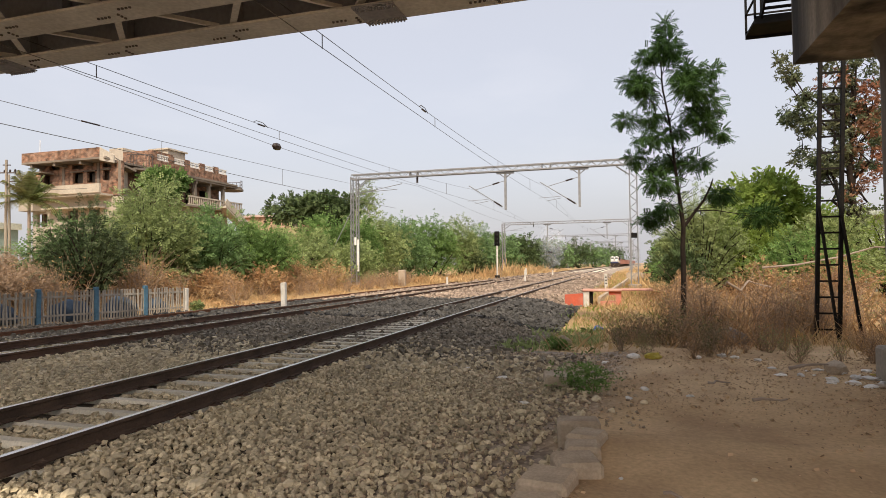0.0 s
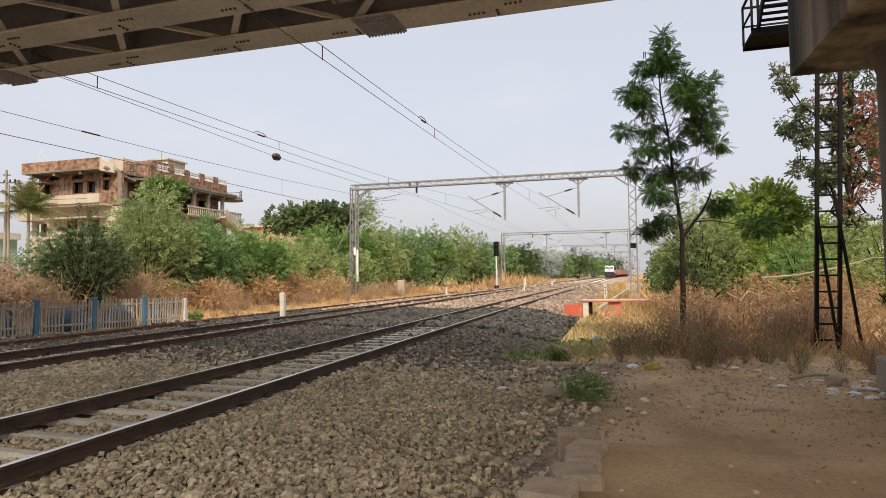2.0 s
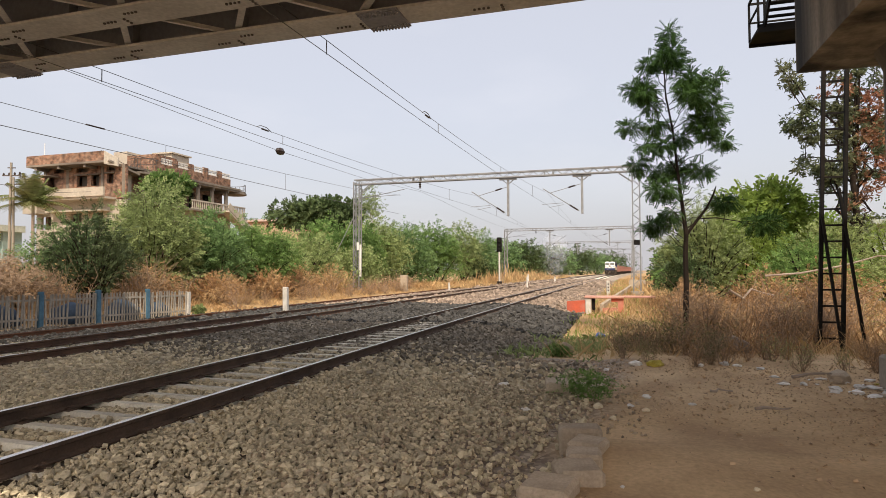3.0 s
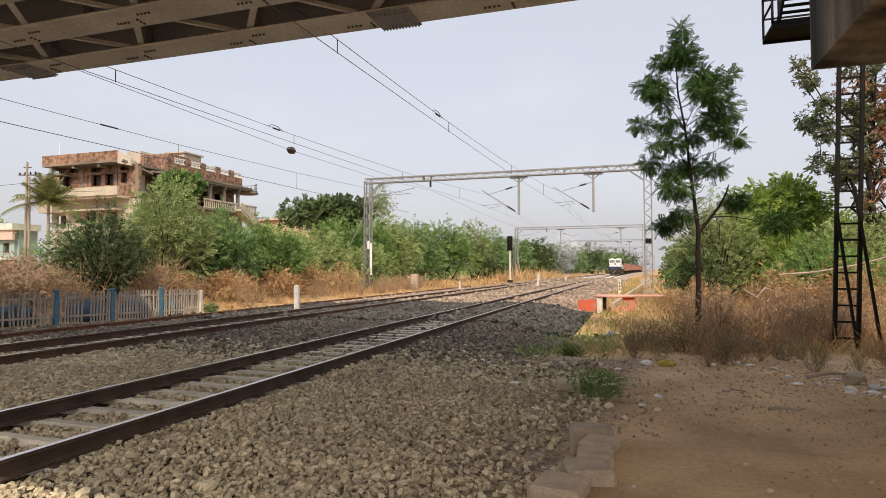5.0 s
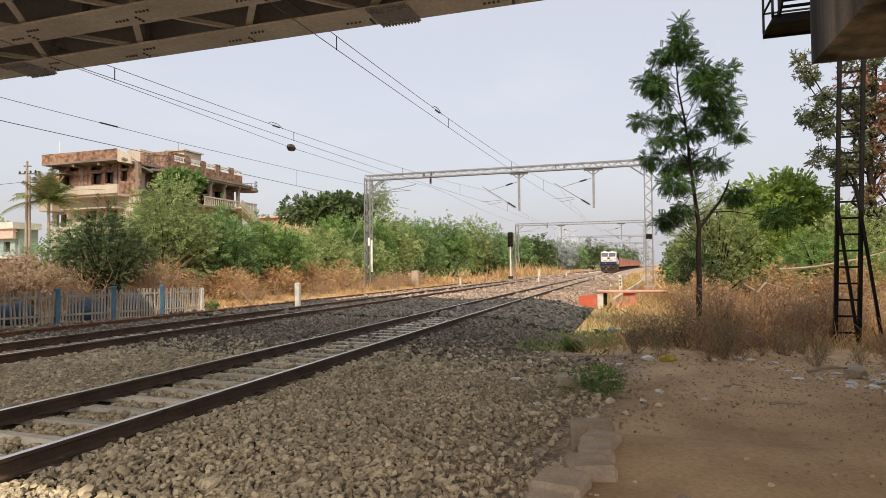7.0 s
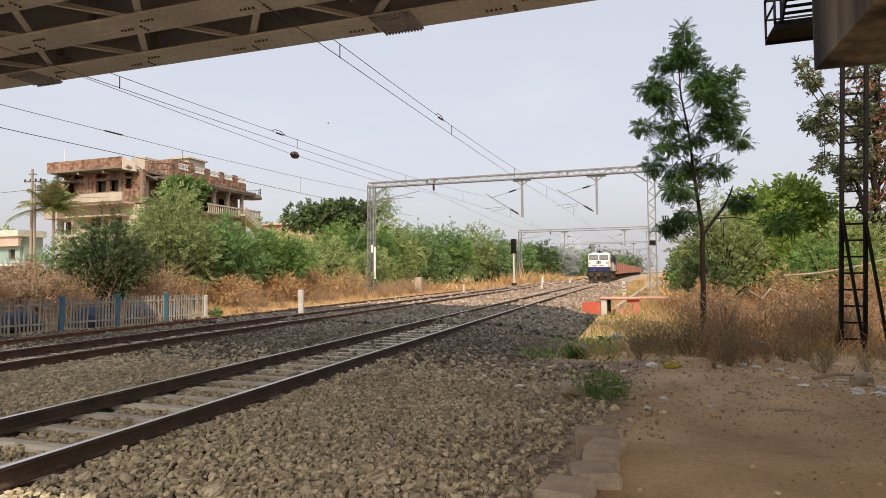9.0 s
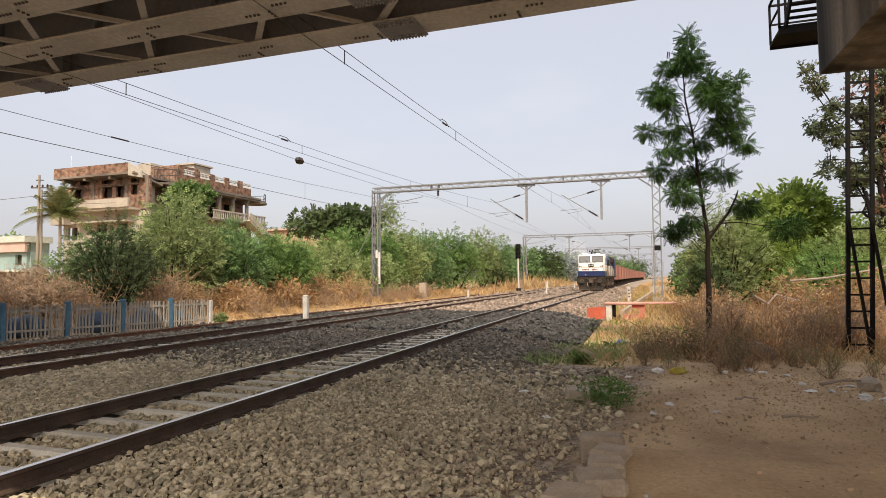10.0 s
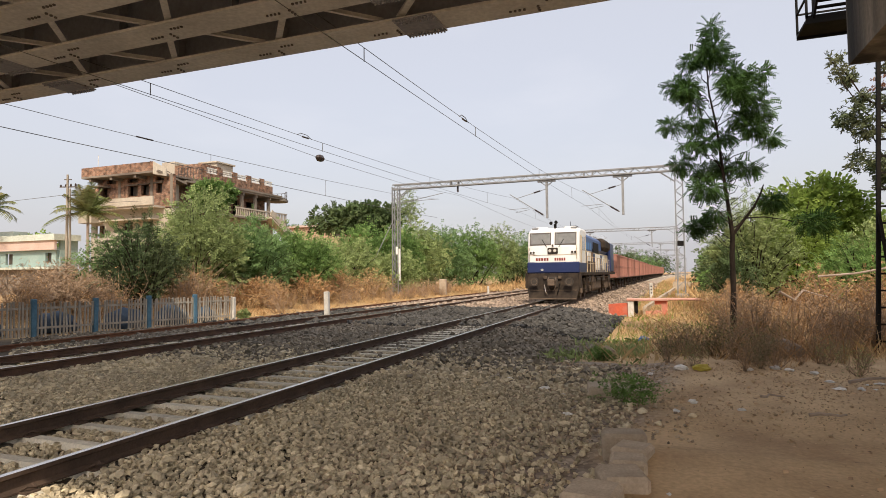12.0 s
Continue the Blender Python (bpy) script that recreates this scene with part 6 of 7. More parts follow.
def bush(name, x, y, w, depth, hgt, count, leaf, seed, label, category="bush", template=SMALL_FEATHER, size=1.0, lift=0.0, group="", trunk="bark", lumps=9, many=1.4):
    rng = np.random.default_rng(seed)
    th = thing(name, label, category, group, at=pose(x, y, ground_z(x, y)))
    if category == "bush":
        crown, g = fan(w, depth, hgt, lift * 0.5, int(count * many), template, size * 0.74, M[leaf], seed)
        part("crown", crown, None, th)
        part("trunk", g, M[trunk], th)
        return th
    blobs = []
    for k in range(lumps):
        a, q = rng.random() * 6.28, rng.random() ** 0.6
        cz = lift + (hgt - lift) * (0.30 + 0.48 * rng.random()) * (1 - 0.25 * q)
        r = 0.30 + 0.16 * rng.random()
        blobs.append((math.cos(a) * q * w * 0.33, math.sin(a) * q * depth * 0.33, cz, w * r * 0.62, depth * r * 0.62, (hgt - lift) * r * 0.62))
    blobs.append((0, 0, lift + (hgt - lift) * 0.45, w * 0.30, depth * 0.30, (hgt - lift) * 0.36))
    part("crown", crown_mesh("crown", blobs, count, template, size, M[leaf], seed), None, th)
    g = Geo()
    for k in range(6):
        b = blobs[k % len(blobs)]
        limb(g, (rng.normal() * 0.12, rng.normal() * 0.12, -0.2), (b[0] * 1.1, b[1] * 1.1, b[2] + b[5] * 0.4), min(0.03 * hgt ** 0.6 + 0.02, 0.02 * hgt), min(0.012, 0.01 * hgt), rng, 0.07, 5)
    part("trunk", g, M[trunk], th)
    return th


LB = "thorn bushes behind the lines"
bush("thorn_bush", -22.5, 20.3, 4.4, 3.2, 4.6, 2300, "leaf_deep", 21, "dark green thorn bush behind the fence", group=LB, size=0.62, lift=0.9, lumps=14)
bush("thorn_bush", -25.4, 27.0, 5.6, 4.5, 6.2, 2900, "leaf_light", 22, "tall light green acacia bush below the house", group=LB)
bush("thorn_bush", -27.5, 29.5, 6.8, 5.0, 7.2, 2900, "leaf_light", 23, "tall light green acacia bush below the house", group=LB)
bush("thorn_bush", -30.5, 26.0, 5.0, 4.5, 4.6, 1700, "leaf_mid", 28, "tall light green acacia bush below the house", group=LB)
bush("thorn_bush", -24.3, 30.5, 5.2, 4.0, 5.2, 2500, "leaf_mid", 24, "green acacia bush in dry grass", group=LB)
bush("thorn_bush", -23.6, 34.5, 5.5, 4.2, 5.0, 2400, "leaf", 25, "green acacia bush in dry grass", group=LB)
bush("thorn_bush", -25.5, 39.5, 5.5, 5.0, 4.9, 1900, "leaf_light", 26, "straggly light green bush among dry stalks", group=LB)
bush("thorn_bush", -25.8, 45.0, 5.5, 5.0, 5.3, 1700, "leaf_light", 27, "straggly light green bush among dry stalks", group=LB)
bush("thorn_bush", -29.5, 36.0, 6.0, 5.0, 5.6, 1700, "leaf", 29, "green acacia bush in dry grass", group=LB)
bush("thorn_bush", -31.5, 43.0, 7.0, 6.0, 6.2, 1700, "leaf", 30, "green acacia bush in dry grass", group=LB)
for k, (x, y, w, hgt, leaf) in enumerate([(-23.2, 24.2, 4.2, 2.0, "straw_brown"), (-21.9, 28.0, 3.6, 1.7, "straw_brown"), (-22.0, 33.0, 4.0, 1.9, "straw_brown"), (-22.6, 38.0, 4.2, 2.2, "straw_brown"), (-23.0, 43.5, 4.4, 2.2, "straw"), (-27.5, 22.6, 4.6, 2.2, "twig"), (-31.5, 22.5, 5.0, 2.3, "twig"), (-26.2, 19.5, 3.8, 1.7, "twig"), (-36.5, 27.0, 5.5, 2.4, "twig")]):
    bush("dry_bush", x, y, w, w * 0.7, hgt, 1100, leaf, 140 + k, "rusty brown dry bush on the bank", group="dry bushes on the bank", size=0.45, many=2.0, trunk="twig")
bush("thorn_bush", -36, 37, 7, 5, 5.2, 1500, "leaf_light", 49, "light green bush near the house", group=LB)
for k, (x, y, w, hgt, c) in enumerate([(-26.0, 55, 7, 7.2, 4200), (-27.0, 62, 8.5, 9.0, 4600), (-26.0, 70, 8.5, 9.0, 4200), (-25.0, 79, 9, 9.6, 4000), (-23.6, 89, 9, 9.8, 3600), (-22.8, 97, 8, 10.0, 3000), (-32, 58, 8, 8, 2400), (-24.0, 51, 5, 4.6, 2400)]):
    bush("acacia_tree", x, y, w, w * 0.8, hgt, c, ("leaf", "leaf_light", "leaf_mid")[k % 3], 31 + k, "large spreading green acacia behind the masts", "tree", CLUMP, 1.05, group="acacia trees", lumps=20)
bush("acacia_tree", -21.8, 92, 5.0, 5, 5.0, 1200, "leaf_dark", 47, "dark shaded acacia beside the lines", "tree", CLUMP, 1.2, group="acacia trees", lumps=12)
for k, (x, y, w, hgt) in enumerate([(-24, 122, 11, 9.0), (-21, 142, 12, 9.5), (-27, 150, 12, 11), (-20, 172, 13, 10), (-22, 205, 16, 11.5), (-18, 245, 18, 12), (-17, 300, 22, 13), (-14, 370, 28, 15)]):
    bush("acacia_tree", x + bend(y) - 2, y, w, w, hgt, 1200, "leaf_dark" if k % 2 else "leaf_mid", 51 + k, "hazy green tree along the far lineside", "tree", CLUMP, 1.6 + y / 200, group="far trees", lumps=14)
bush("flat_topped_tree", -36.5, 65, 12, 9, 10.9, 2400, "leaf_dark", 61, "dark green flat-topped tree behind bushes", "tree", size=1.4, lift=6.5, template=BROAD)
bush("house_tree", -33.0, 36.5, 3.3, 2.8, 9.3, 2200, "leaf", 62, "young green tree beside the unfinished house", "tree", size=0.7, lift=6.9, template=BROAD)
gum = bush("gum_tree", -32.0, 72, 5.0, 4.0, 13.5, 700, "leaf_light", 63, "thin pale-branched tree with sparse leaves", "tree", size=0.9, lift=8.0, template=LONG_LEAF, trunk="bark_pale", lumps=14)

RB = "scrub right of the lines"
bush("thorn_bush", 4.1, 33.0, 4.4, 4.0, 6.0, 1600, "leaf_light", 71, "feathery green acacia behind dry scrub", group=RB, size=0.78, many=2.1)
bush("thorn_bush", 2.9, 29.0, 2.4, 2.4, 3.2, 450, "leaf_dark", 72, "dark feathery acacia behind dry scrub", group=RB, size=0.78, many=2.1)
bush("thorn_bush", 6.6, 36.5, 5.0, 4.6, 6.0, 2100, "leaf_yellow", 73, "feathery green acacia behind dry scrub", group=RB, size=0.78, many=2.1)
bush("broadleaf_tree", 8.2, 40.0, 5.6, 5.0, 8.6, 2600, "leaf_yellow", 74, "sunlit yellow-green broadleaf tree", "tree", template=BROAD, lift=2.5)
bush("broadleaf_tree", 11.2, 44.0, 6.0, 5.5, 5.8, 1700, "leaf_yellow", 75, "sunlit green broadleaf tree", "tree", template=BROAD, lift=2.0)
bush("thorn_bush", 10.8, 35.5, 5.5, 4.5, 4.6, 2100, "leaf_light", 76, "feathery green acacia behind dry scrub", group=RB, size=0.78, many=2.1)
bush("thorn_bush", 8.3, 30.5, 4.6, 3.6, 3.5, 1500, "leaf", 77, "low dark acacia behind dry scrub", group=RB, size=0.78, many=2.1)
bush("dry_bush", 5.6, 25.5, 3.0, 2.2, 2.0, 900, "straw_brown", 68, "rusty brown dry bush behind scrub", group=RB, size=0.4, many=2.6, trunk="twig")
bush("dry_bush", 8.2, 26.5, 3.4, 2.4, 2.3, 900, "straw_brown", 69, "rusty brown dry bush behind scrub", group=RB, size=0.4, many=2.6, trunk="twig")
bush("dry_bush", 2.6, 25.5, 2.4, 2.0, 1.7, 700, "straw_brown", 70, "rusty brown dry bush behind scrub", group=RB, size=0.4, many=2.6, trunk="twig")
bush("thorn_bush", 14.5, 38.0, 6.0, 5.0, 4.9, 1500, "leaf_yellow", 78, "feathery yellow-green acacia behind dry scrub", group=RB, size=0.78, many=2.1)
bush("thorn_bush", 18.5, 40.0, 6.0, 5.0, 4.3, 1100, "leaf_yellow", 79, "feathery green acacia behind dry scrub", group=RB, size=0.78, many=2.1)
for k, (x, y, w, hgt) in enumerate([(7, 62, 8, 7), (4.6, 52, 4, 3.6), (5.0, 66, 4.5, 3.8), (6.0, 78, 5, 4), (9, 85, 9, 7), (8.5, 115, 9, 7), (13, 70, 10, 6), (20, 60, 12, 5.5), (12, 150, 12, 8), (14, 200, 14, 9), (18, 270, 20, 11), (26, 360, 30, 14), (32, 90, 16, 10)]):
    bush("scrub_tree", x + bend(y), y, w, w, hgt, 750, "leaf" if k % 2 else "leaf_dark", 81 + k, "green scrub tree beside the far line", "tree", template=CLUMP, size=1.3 + y / 150, group="far trees", lumps=13)


def slender_tree():
    """The young feathery tree on bare earth, with a fork on its right side."""
    X, Y = 1.88, 18.8
    th = thing("young_tree", "slender dark-trunked young tree with feathery drooping foliage", "tree", at=pose(X, Y, ground_z(X, Y)))
    rng = np.random.default_rng(9)
    g = Geo()
    top = [(0, 0, -0.3), (0.0, 0, 0.6), (0.03, 0.02, 1.6), (0.02, 0, 2.5), (0.05, 0, 3.15), (-0.06, 0.03, 4.2), (-0.18, 0.0, 5.3), (-0.27, 0.02, 6.3), (-0.46, 0.0, 7.4), (-0.5, 0, 8.4), (-0.45, 0, 9.2)]
    g.tube(top, [0.10, 0.085, 0.076, 0.072, 0.066, 0.05, 0.04, 0.032, 0.024, 0.014, 0.006], 10)
    g.tube([(0.04, 0, 3.1), (0.36, 0.02, 3.55), (0.62, 0.0, 3.9), (0.82, 0.05, 4.3), (0.9, 0.05, 4.55)], [0.05, 0.042, 0.034, 0.026, 0.014], 8)
    g.tube([(0.4, 0.02, 3.6), (0.9, 0.1, 3.62), (1.5, 0.1, 3.5), (2.0, 0.0, 3.45)], [0.025, 0.018, 0.012, 0.006], 6)
    tiers = [(-0.44, 9.25, 0.2), (-0.53, 8.95, 0.3), (-0.92, 8.5, 0.27), (-0.4, 8.44, 0.4), (-0.02, 8.5, 0.2), (-1.38, 7.94, 0.27), (-0.92, 8.0, 0.3), (0.36, 8.1, 0.26), (0.84, 7.75, 0.26), (0.15, 7.75, 0.4),
             (-1.33, 7.26, 0.3), (-0.98, 7.35, 0.24), (0.2, 7.16, 0.36), (0.9, 7.2, 0.34), (1.15, 6.9, 0.25), (-1.45, 6.65, 0.26), (-0.68, 6.65, 0.3), (0.3, 6.72, 0.3), (-0.05, 6.15, 0.26), (0.66, 6.2, 0.28), (1.2, 6.05, 0.25),
             (-1.2, 6.0, 0.2), (-0.72, 5.95, 0.3), (-1.32, 5.47, 0.3), (-0.7, 5.4, 0.34), (0.04, 5.3, 0.34), (0.42, 5.1, 0.25), (-0.72, 4.45, 0.38), (-0.5, 3.8, 0.3), (-0.9, 3.5, 0.3), (1.38, 4.28, 0.36), (2.2, 3.5, 0.36)]
    full = []
    for bx, bz, r in tiers:
        bx, bz = -0.2 + (bx + 0.2) * 0.94, bz - 0.12
        by = rng.normal() * 0.55
        for k in range(3):
            full.append((bx + rng.normal() * r * 0.35, by + rng.normal() * r * 0.5, bz + rng.normal() * r * 0.2, r * 0.95, r * 1.0, r * 0.62))
        if bx < 1.3 or bz > 5:
            t = min(len(top) - 1.001, max(4, 4 + (bz - 3.6) / 1.02))
            i = int(t)
            a = Vector(top[i]).lerp(Vector(top[i + 1]), t - i) - Vector((0, 0, 0.45))
        else:
            a = Vector((0.82, 0.05, 4.3)) if bz > 4 else Vector((1.5, 0.1, 3.5))
        limb(g, a, (bx, by, bz), 0.016, 0.004, rng, 0.06, 5)
    for k in range(10):
        z = 3.3 + k * 0.17
        limb(g, (0.0, 0, z), (0.3 + 0.5 * rng.random(), rng.normal() * 0.4, z + 0.8 * rng.random()), 0.013, 0.004, rng, 0.06, 4)
    part("trunk", g, M["bark"], th)
    part("crown", crown_mesh("crown", full, 5200, FINE_FEATHER, 0.66, M["leaf_tree"], 10, shell=0.1, droop=0.5), None, th)


slender_tree()


def eucalyptus(x, y, boughs, seed, label, n):
    """boughs: tip (x, z) from the trunk's foot, leaf sprays, and whether the leaves are dying."""
    th = thing("eucalyptus_tree", label, "tree", "eucalyptus trees", at=pose(x, y, ground_z(x, y)))
    rng = np.random.default_rng(seed)
    g = Geo()
    stem = [(0, 0, -0.3), (0.1, 0, 2.5), (0.0, 0.1, 4.5), (-0.2, 0, 7), (0.1, 0, 10), (0.3, 0, 13.2)]
    g.tube(stem, [0.24, 0.21, 0.18, 0.14, 0.09, 0.03], 10)
    green, rust = [], []
    for bx, bz, dying in boughs:
        by = rng.normal() * 0.9
        foot = Vector((0.0, 0.05, max(3.2, bz - 3.2 - abs(bx) * 0.5)))
        pts = limb(g, foot, (bx, by, bz), 0.085, 0.015, rng, 0.06, 6, 5)
        for k in range(7):
            p = pts[2 + k % 4] + Vector(rng.normal(size=3)) * 0.5
            limb(g, pts[2 + k % 4], p, 0.02, 0.006, rng, 0.06, 4, 2)
            (rust if dying else green).append((p.x, p.y, p.z - 0.15, 0.42, 0.42, 0.40))
    part("trunk", g, M["bark"], th)
    part("crown", crown_mesh("crown", green, n, LONG_LEAF, 0.95, M["leaf_euc"], seed, shell=0.1, droop=1.1), None, th)
    if rust:
        part("dying_leaves", crown_mesh("dying_leaves", rust, n // 4, LONG_LEAF, 0.9, M["leaf_red"], seed + 1, shell=0.1, droop=1.1), None, th, "rust-red dying leaves")


eucalyptus(12.2, 36.0, [(-3.6, 13.4, 0), (-3.2, 12.2, 0), (-2.7, 11.0, 0), (-2.2, 9.6, 0), (-1.6, 8.3, 0), (-1.3, 13.6, 0), (-0.4, 12.4, 1), (0.5, 13.9, 0), (0.9, 11.3, 1), (0.6, 9.6, 1), (1.9, 12.2, 0), (2.4, 10.2, 0), (1.0, 7.6, 1), (-0.9, 10.6, 0)], 91, "tall eucalyptus with rust-red dying leaves", 1900)
eucalyptus(17.0, 42.0, [(-2.6, 13.0, 0), (-1.8, 10.5, 0), (1.0, 14.0, 0), (2.0, 11.0, 0), (-0.5, 8.2, 1), (1.0, 7.0, 0)], 93, "tall dark-limbed eucalyptus with drooping leaves", 1100)


def palm(x, y, hgt, seed, scale=1.0):
    th = thing("coconut_palm", "coconut palm with drooping fronds beside the house", "palm", "palms", at=pose(x, y, ground_z(x, y)))
    rng = np.random.default_rng(seed)
    part("trunk", Geo().tube([(0, 0, -0.2), (0.15, 0, hgt * 0.5), (0.1, 0, hgt)], [0.16, 0.13, 0.11], 10), M["bark_pale"], th)
    g = Geo()
    for k in range(22):
        a, e = k * 2.4, 1.4 - 1.25 * (k / 22)
        L = 3.0 * scale
        pts = [Vector((math.cos(a) * L * t * math.cos(e), math.sin(a) * L * t * math.cos(e), hgt + L * (math.sin(e) * t - 0.55 * math.cos(e) * t * t))) for t in np.linspace(0, 1, 9)]
        g.tube(pts, [0.035 - 0.003 * i for i in range(9)], 4)
        side = Vector((-math.sin(a), math.cos(a), 0))
        for i in range(1, 9):
            for s in (-1, 1):
                for q in (0, 0.33, 0.66):
                    p = pts[i - 1].lerp(pts[i], q + 0.5)
                    tip = p + side * s * 0.75 * scale * (1.1 - abs(i - 4) / 8) + (pts[i] - pts[i - 1]) * 0.7 + Vector((0, 0, -0.28 * scale))
                    d = (pts[i] - pts[i - 1]).normalized() * 0.05
                    g.add([p - d, p + d, tip + d * 0.3, tip - d * 0.3], [(0, 1, 2, 3)])
    part("frond_crown", g, M["palm"], th)


palm(-46.0, 35.8, 6.9, 1, 1.0)
palm(-58.5, 35.5, 8.0, 2, 0.95)
palm(-34.8, 66, 8.2, 4, 0.9)
bush("garden_shrub", -56.0, 39.0, 4.5, 3, 6.3, 700, "leaf_yellow", 95, "bright green shrub beside the low house", template=BROAD, lift=4.0)

pole_x, pole_y = -46.8, 34.6
pole = thing("utility_pole", "pair of weathered utility poles with crossarms", "utility pole", at=pose(pole_x, pole_y, 0))
part("pole", Geo().tube([(0, 0, -0.3), (0, 0, 10.4)], [0.13, 0.09], 10), M["concrete"], pole)
part("pole", Geo().tube([(0.5, 0, -0.3), (0.28, 0, 9.2)], [0.12, 0.08], 10), M["concrete"], pole)
part("crossarm", Geo().bar((-0.9, 0, 9.4), (1.0, 0, 9.3), 0.09).bar((-0.5, 0, 8.7), (0.9, 0, 8.6), 0.09).bar((-0.35, 0, 10.0), (0.45, 0, 9.95), 0.08), M["bolt"], pole)
for x in (-0.8, -0.2, 0.4, 0.95):
    part("insulator", Geo().tube([(x, 0, 9.35), (x, 0, 9.5), (x, 0, 9.6)], [0.05, 0.08, 0.04], 8), M["insulator"], pole)
cable("service_wire", [(-46.0, 34.6, 9.3), (-44.9, 37, 8.2), (-44.2, 39.7, 8.6)], 0.02, "slack dark service wire to the house")
cable("service_wire", [(-90, 30, 8.0), (-65, 33, 7.9), (-46.8, 34.6, 8.7)], 0.02, "slack dark service wire between poles")


def grass(name, count, region, size, material, seed, label, lean=0.35, width=0.03, keep=None, clump=0.0):
    rng = np.random.default_rng(seed)
    x = region[0] + (region[1] - region[0]) * rng.random(count)
    y = region[2] + (region[3] - region[2]) * rng.random(count) ** 1.2
    d = np.array([noise.noise(Vector((a * 0.55, b * 0.55, seed))) for a, b in zip(x, y)])
    ok = d > clump + rng.normal(size=count) * 0.12
    if keep:
        ok &= np.array([keep(a, b) for a, b in zip(x, y)])
    x, y, d = x[ok], y[ok], d[ok]
    n = len(x)
    xb = x + np.array([bend(b) for b in y])
    z = np.array([ground_z(a, b) for a, b in zip(xb, y)])
    h = size * np.exp(rng.normal(size=n) * 0.35) * (0.8 + d)
    dirs = rng.normal(size=(n, 3)) * [lean, lean, 0] + [0, 0, 1]
    side = rng.normal(size=(n, 3)) * [1, 1, 0]
    side /= np.linalg.norm(side, axis=1, keepdims=True)
    w = (width * (0.6 + 0.8 * rng.random(n)) * (1 + y / 40))[:, None]
    base = np.stack([xb, y, z - 0.03], 1)
    tip = base + dirs * h[:, None]
    midp = base + dirs * h[:, None] * 0.55 + rng.normal(size=(n, 3)) * 0.04
    v = np.stack([base - side * w / 2, base + side * w / 2, midp + side * w / 2.6, tip, midp - side * w / 2.6], 1).reshape(-1, 3)
    f = (np.arange(n) * 5)[:, None] + np.arange(5)[None]
    return tagged(new(name, array_mesh(name, v, f, M[material])), label, "grass", kind="stuff")


grass("dry_grass", 50000, (-31, -18.5, 12, 62), 0.2, "straw", 41, "orange dry grass on the bank behind the lines", clump=-0.08, lean=0.7, width=0.012, keep=lambda a, b: a < -18.5 - max(0.0, 21.2 - b) * 0.24)
grass("dry_stalks", 7500, (-33, -20.6, 16, 60), 0.7, "straw_brown", 42, "tall rusty dry stalks below the bushes", clump=0.04, lean=0.6, width=0.02)
grass("dry_grass", 15000, (-26, -15.6, 58, 170), 0.4, "straw", 43, "dry grass along the far lineside", lean=0.6, width=0.035, clump=-0.1)
grass("dry_stalks", 6000, (-22, -16.4, 85, 135), 1.05, "straw", 48, "tall straw-coloured reeds beside the far portal", width=0.03, clump=0.0)
grass("dry_grass", 20000, (-1.6, 14, 11.8, 40), 0.30, "straw", 44, "dry straw grass round the ladder and tree", clump=-0.05, lean=0.75, width=0.014, keep=lambda a, b: a > -1.6 + 0.35 * math.sin(b) and b > 12.9 + 1.3 * noise.noise(Vector((a * 0.8, 4, 0))) + 0.4 * noise.noise(Vector((a * 3, 9, 0))))
grass("dry_stalks", 4500, (1.2, 15, 13.8, 32), 0.55, "straw_brown", 45, "tall brown dry stalks round the tree", clump=-0.02, lean=0.6, width=0.018)
grass("dry_grass", 14000, (1.5, 12, 34, 150), 0.55, "straw", 58, "dry straw grass beside the far line", width=0.05, clump=-0.15)
grass("green_weeds", 2600, (-2.6, -0.4, 12.5, 20), 0.13, "leaf_light", 46, "short green weeds at the foot of the ballast", clump=0.05, lean=0.7)
grass("green_weeds", 9000, (-2.4, 2.0, 19, 130), 0.17, "leaf_yellow", 50, "yellow-green weeds beside the drain", clump=-0.2, lean=0.6, width=0.014)
grass("dry_grass", 9000, (-2.0, 2.4, 33, 150), 0.3, "straw", 59, "pale straw grass beside the drain", clump=-0.2, width=0.02)


def dry_shrub(seed, leaf, leaves):
    rng = np.random.default_rng(seed)
    th = thing("dry_shrub", "leafless brown dry shrub with tangled twigs", "shrub", "dry shrubs")
    g = Geo()
    tips = []
    for k in range(16):
        a, e = rng.random() * 6.28, 0.5 + rng.random() * 0.9
        L = 0.55 + rng.random() * 0.6
        tip = Vector((math.cos(a) * math.cos(e) * L, math.sin(a) * math.cos(e) * L, math.sin(e) * L * 1.25))
        pts = limb(g, (rng.normal() * 0.05, rng.normal() * 0.05, -0.05), tip, 0.012, 0.004, rng, 0.06, 4, 3)
        for j in range(5):
            b = pts[1 + j % 3]
            t2 = b + Vector(rng.normal(size=3)) * 0.2 + Vector((0, 0, 0.16))
            g.tube([b, t2], [0.006, 0.003], 3)
            tips += [tuple(t2), tuple(pts[-1])]
    part("twig_tangle", g, M["twig"], th)
    tips = np.array(tips)
    pos = tips[rng.integers(0, len(tips), leaves)] * (0.3 + 0.7 * rng.random(leaves) ** 0.6)[:, None] + rng.normal(size=(leaves, 3)) * 0.10
    pos[:, 2] = np.abs(pos[:, 2])
    tv, tf = spray(1, 0.05, 0.032, 0.013)
    rot = frames_along(rng.normal(size=(leaves, 3)) + [0, 0, 0.4], rng) * (0.7 + 0.8 * rng.random(leaves))[:, None, None]
    part("dry_leaves", array_mesh("dry_leaves", *scatter(tv, tf, rot, pos), M[leaf]), None, th)
    return th


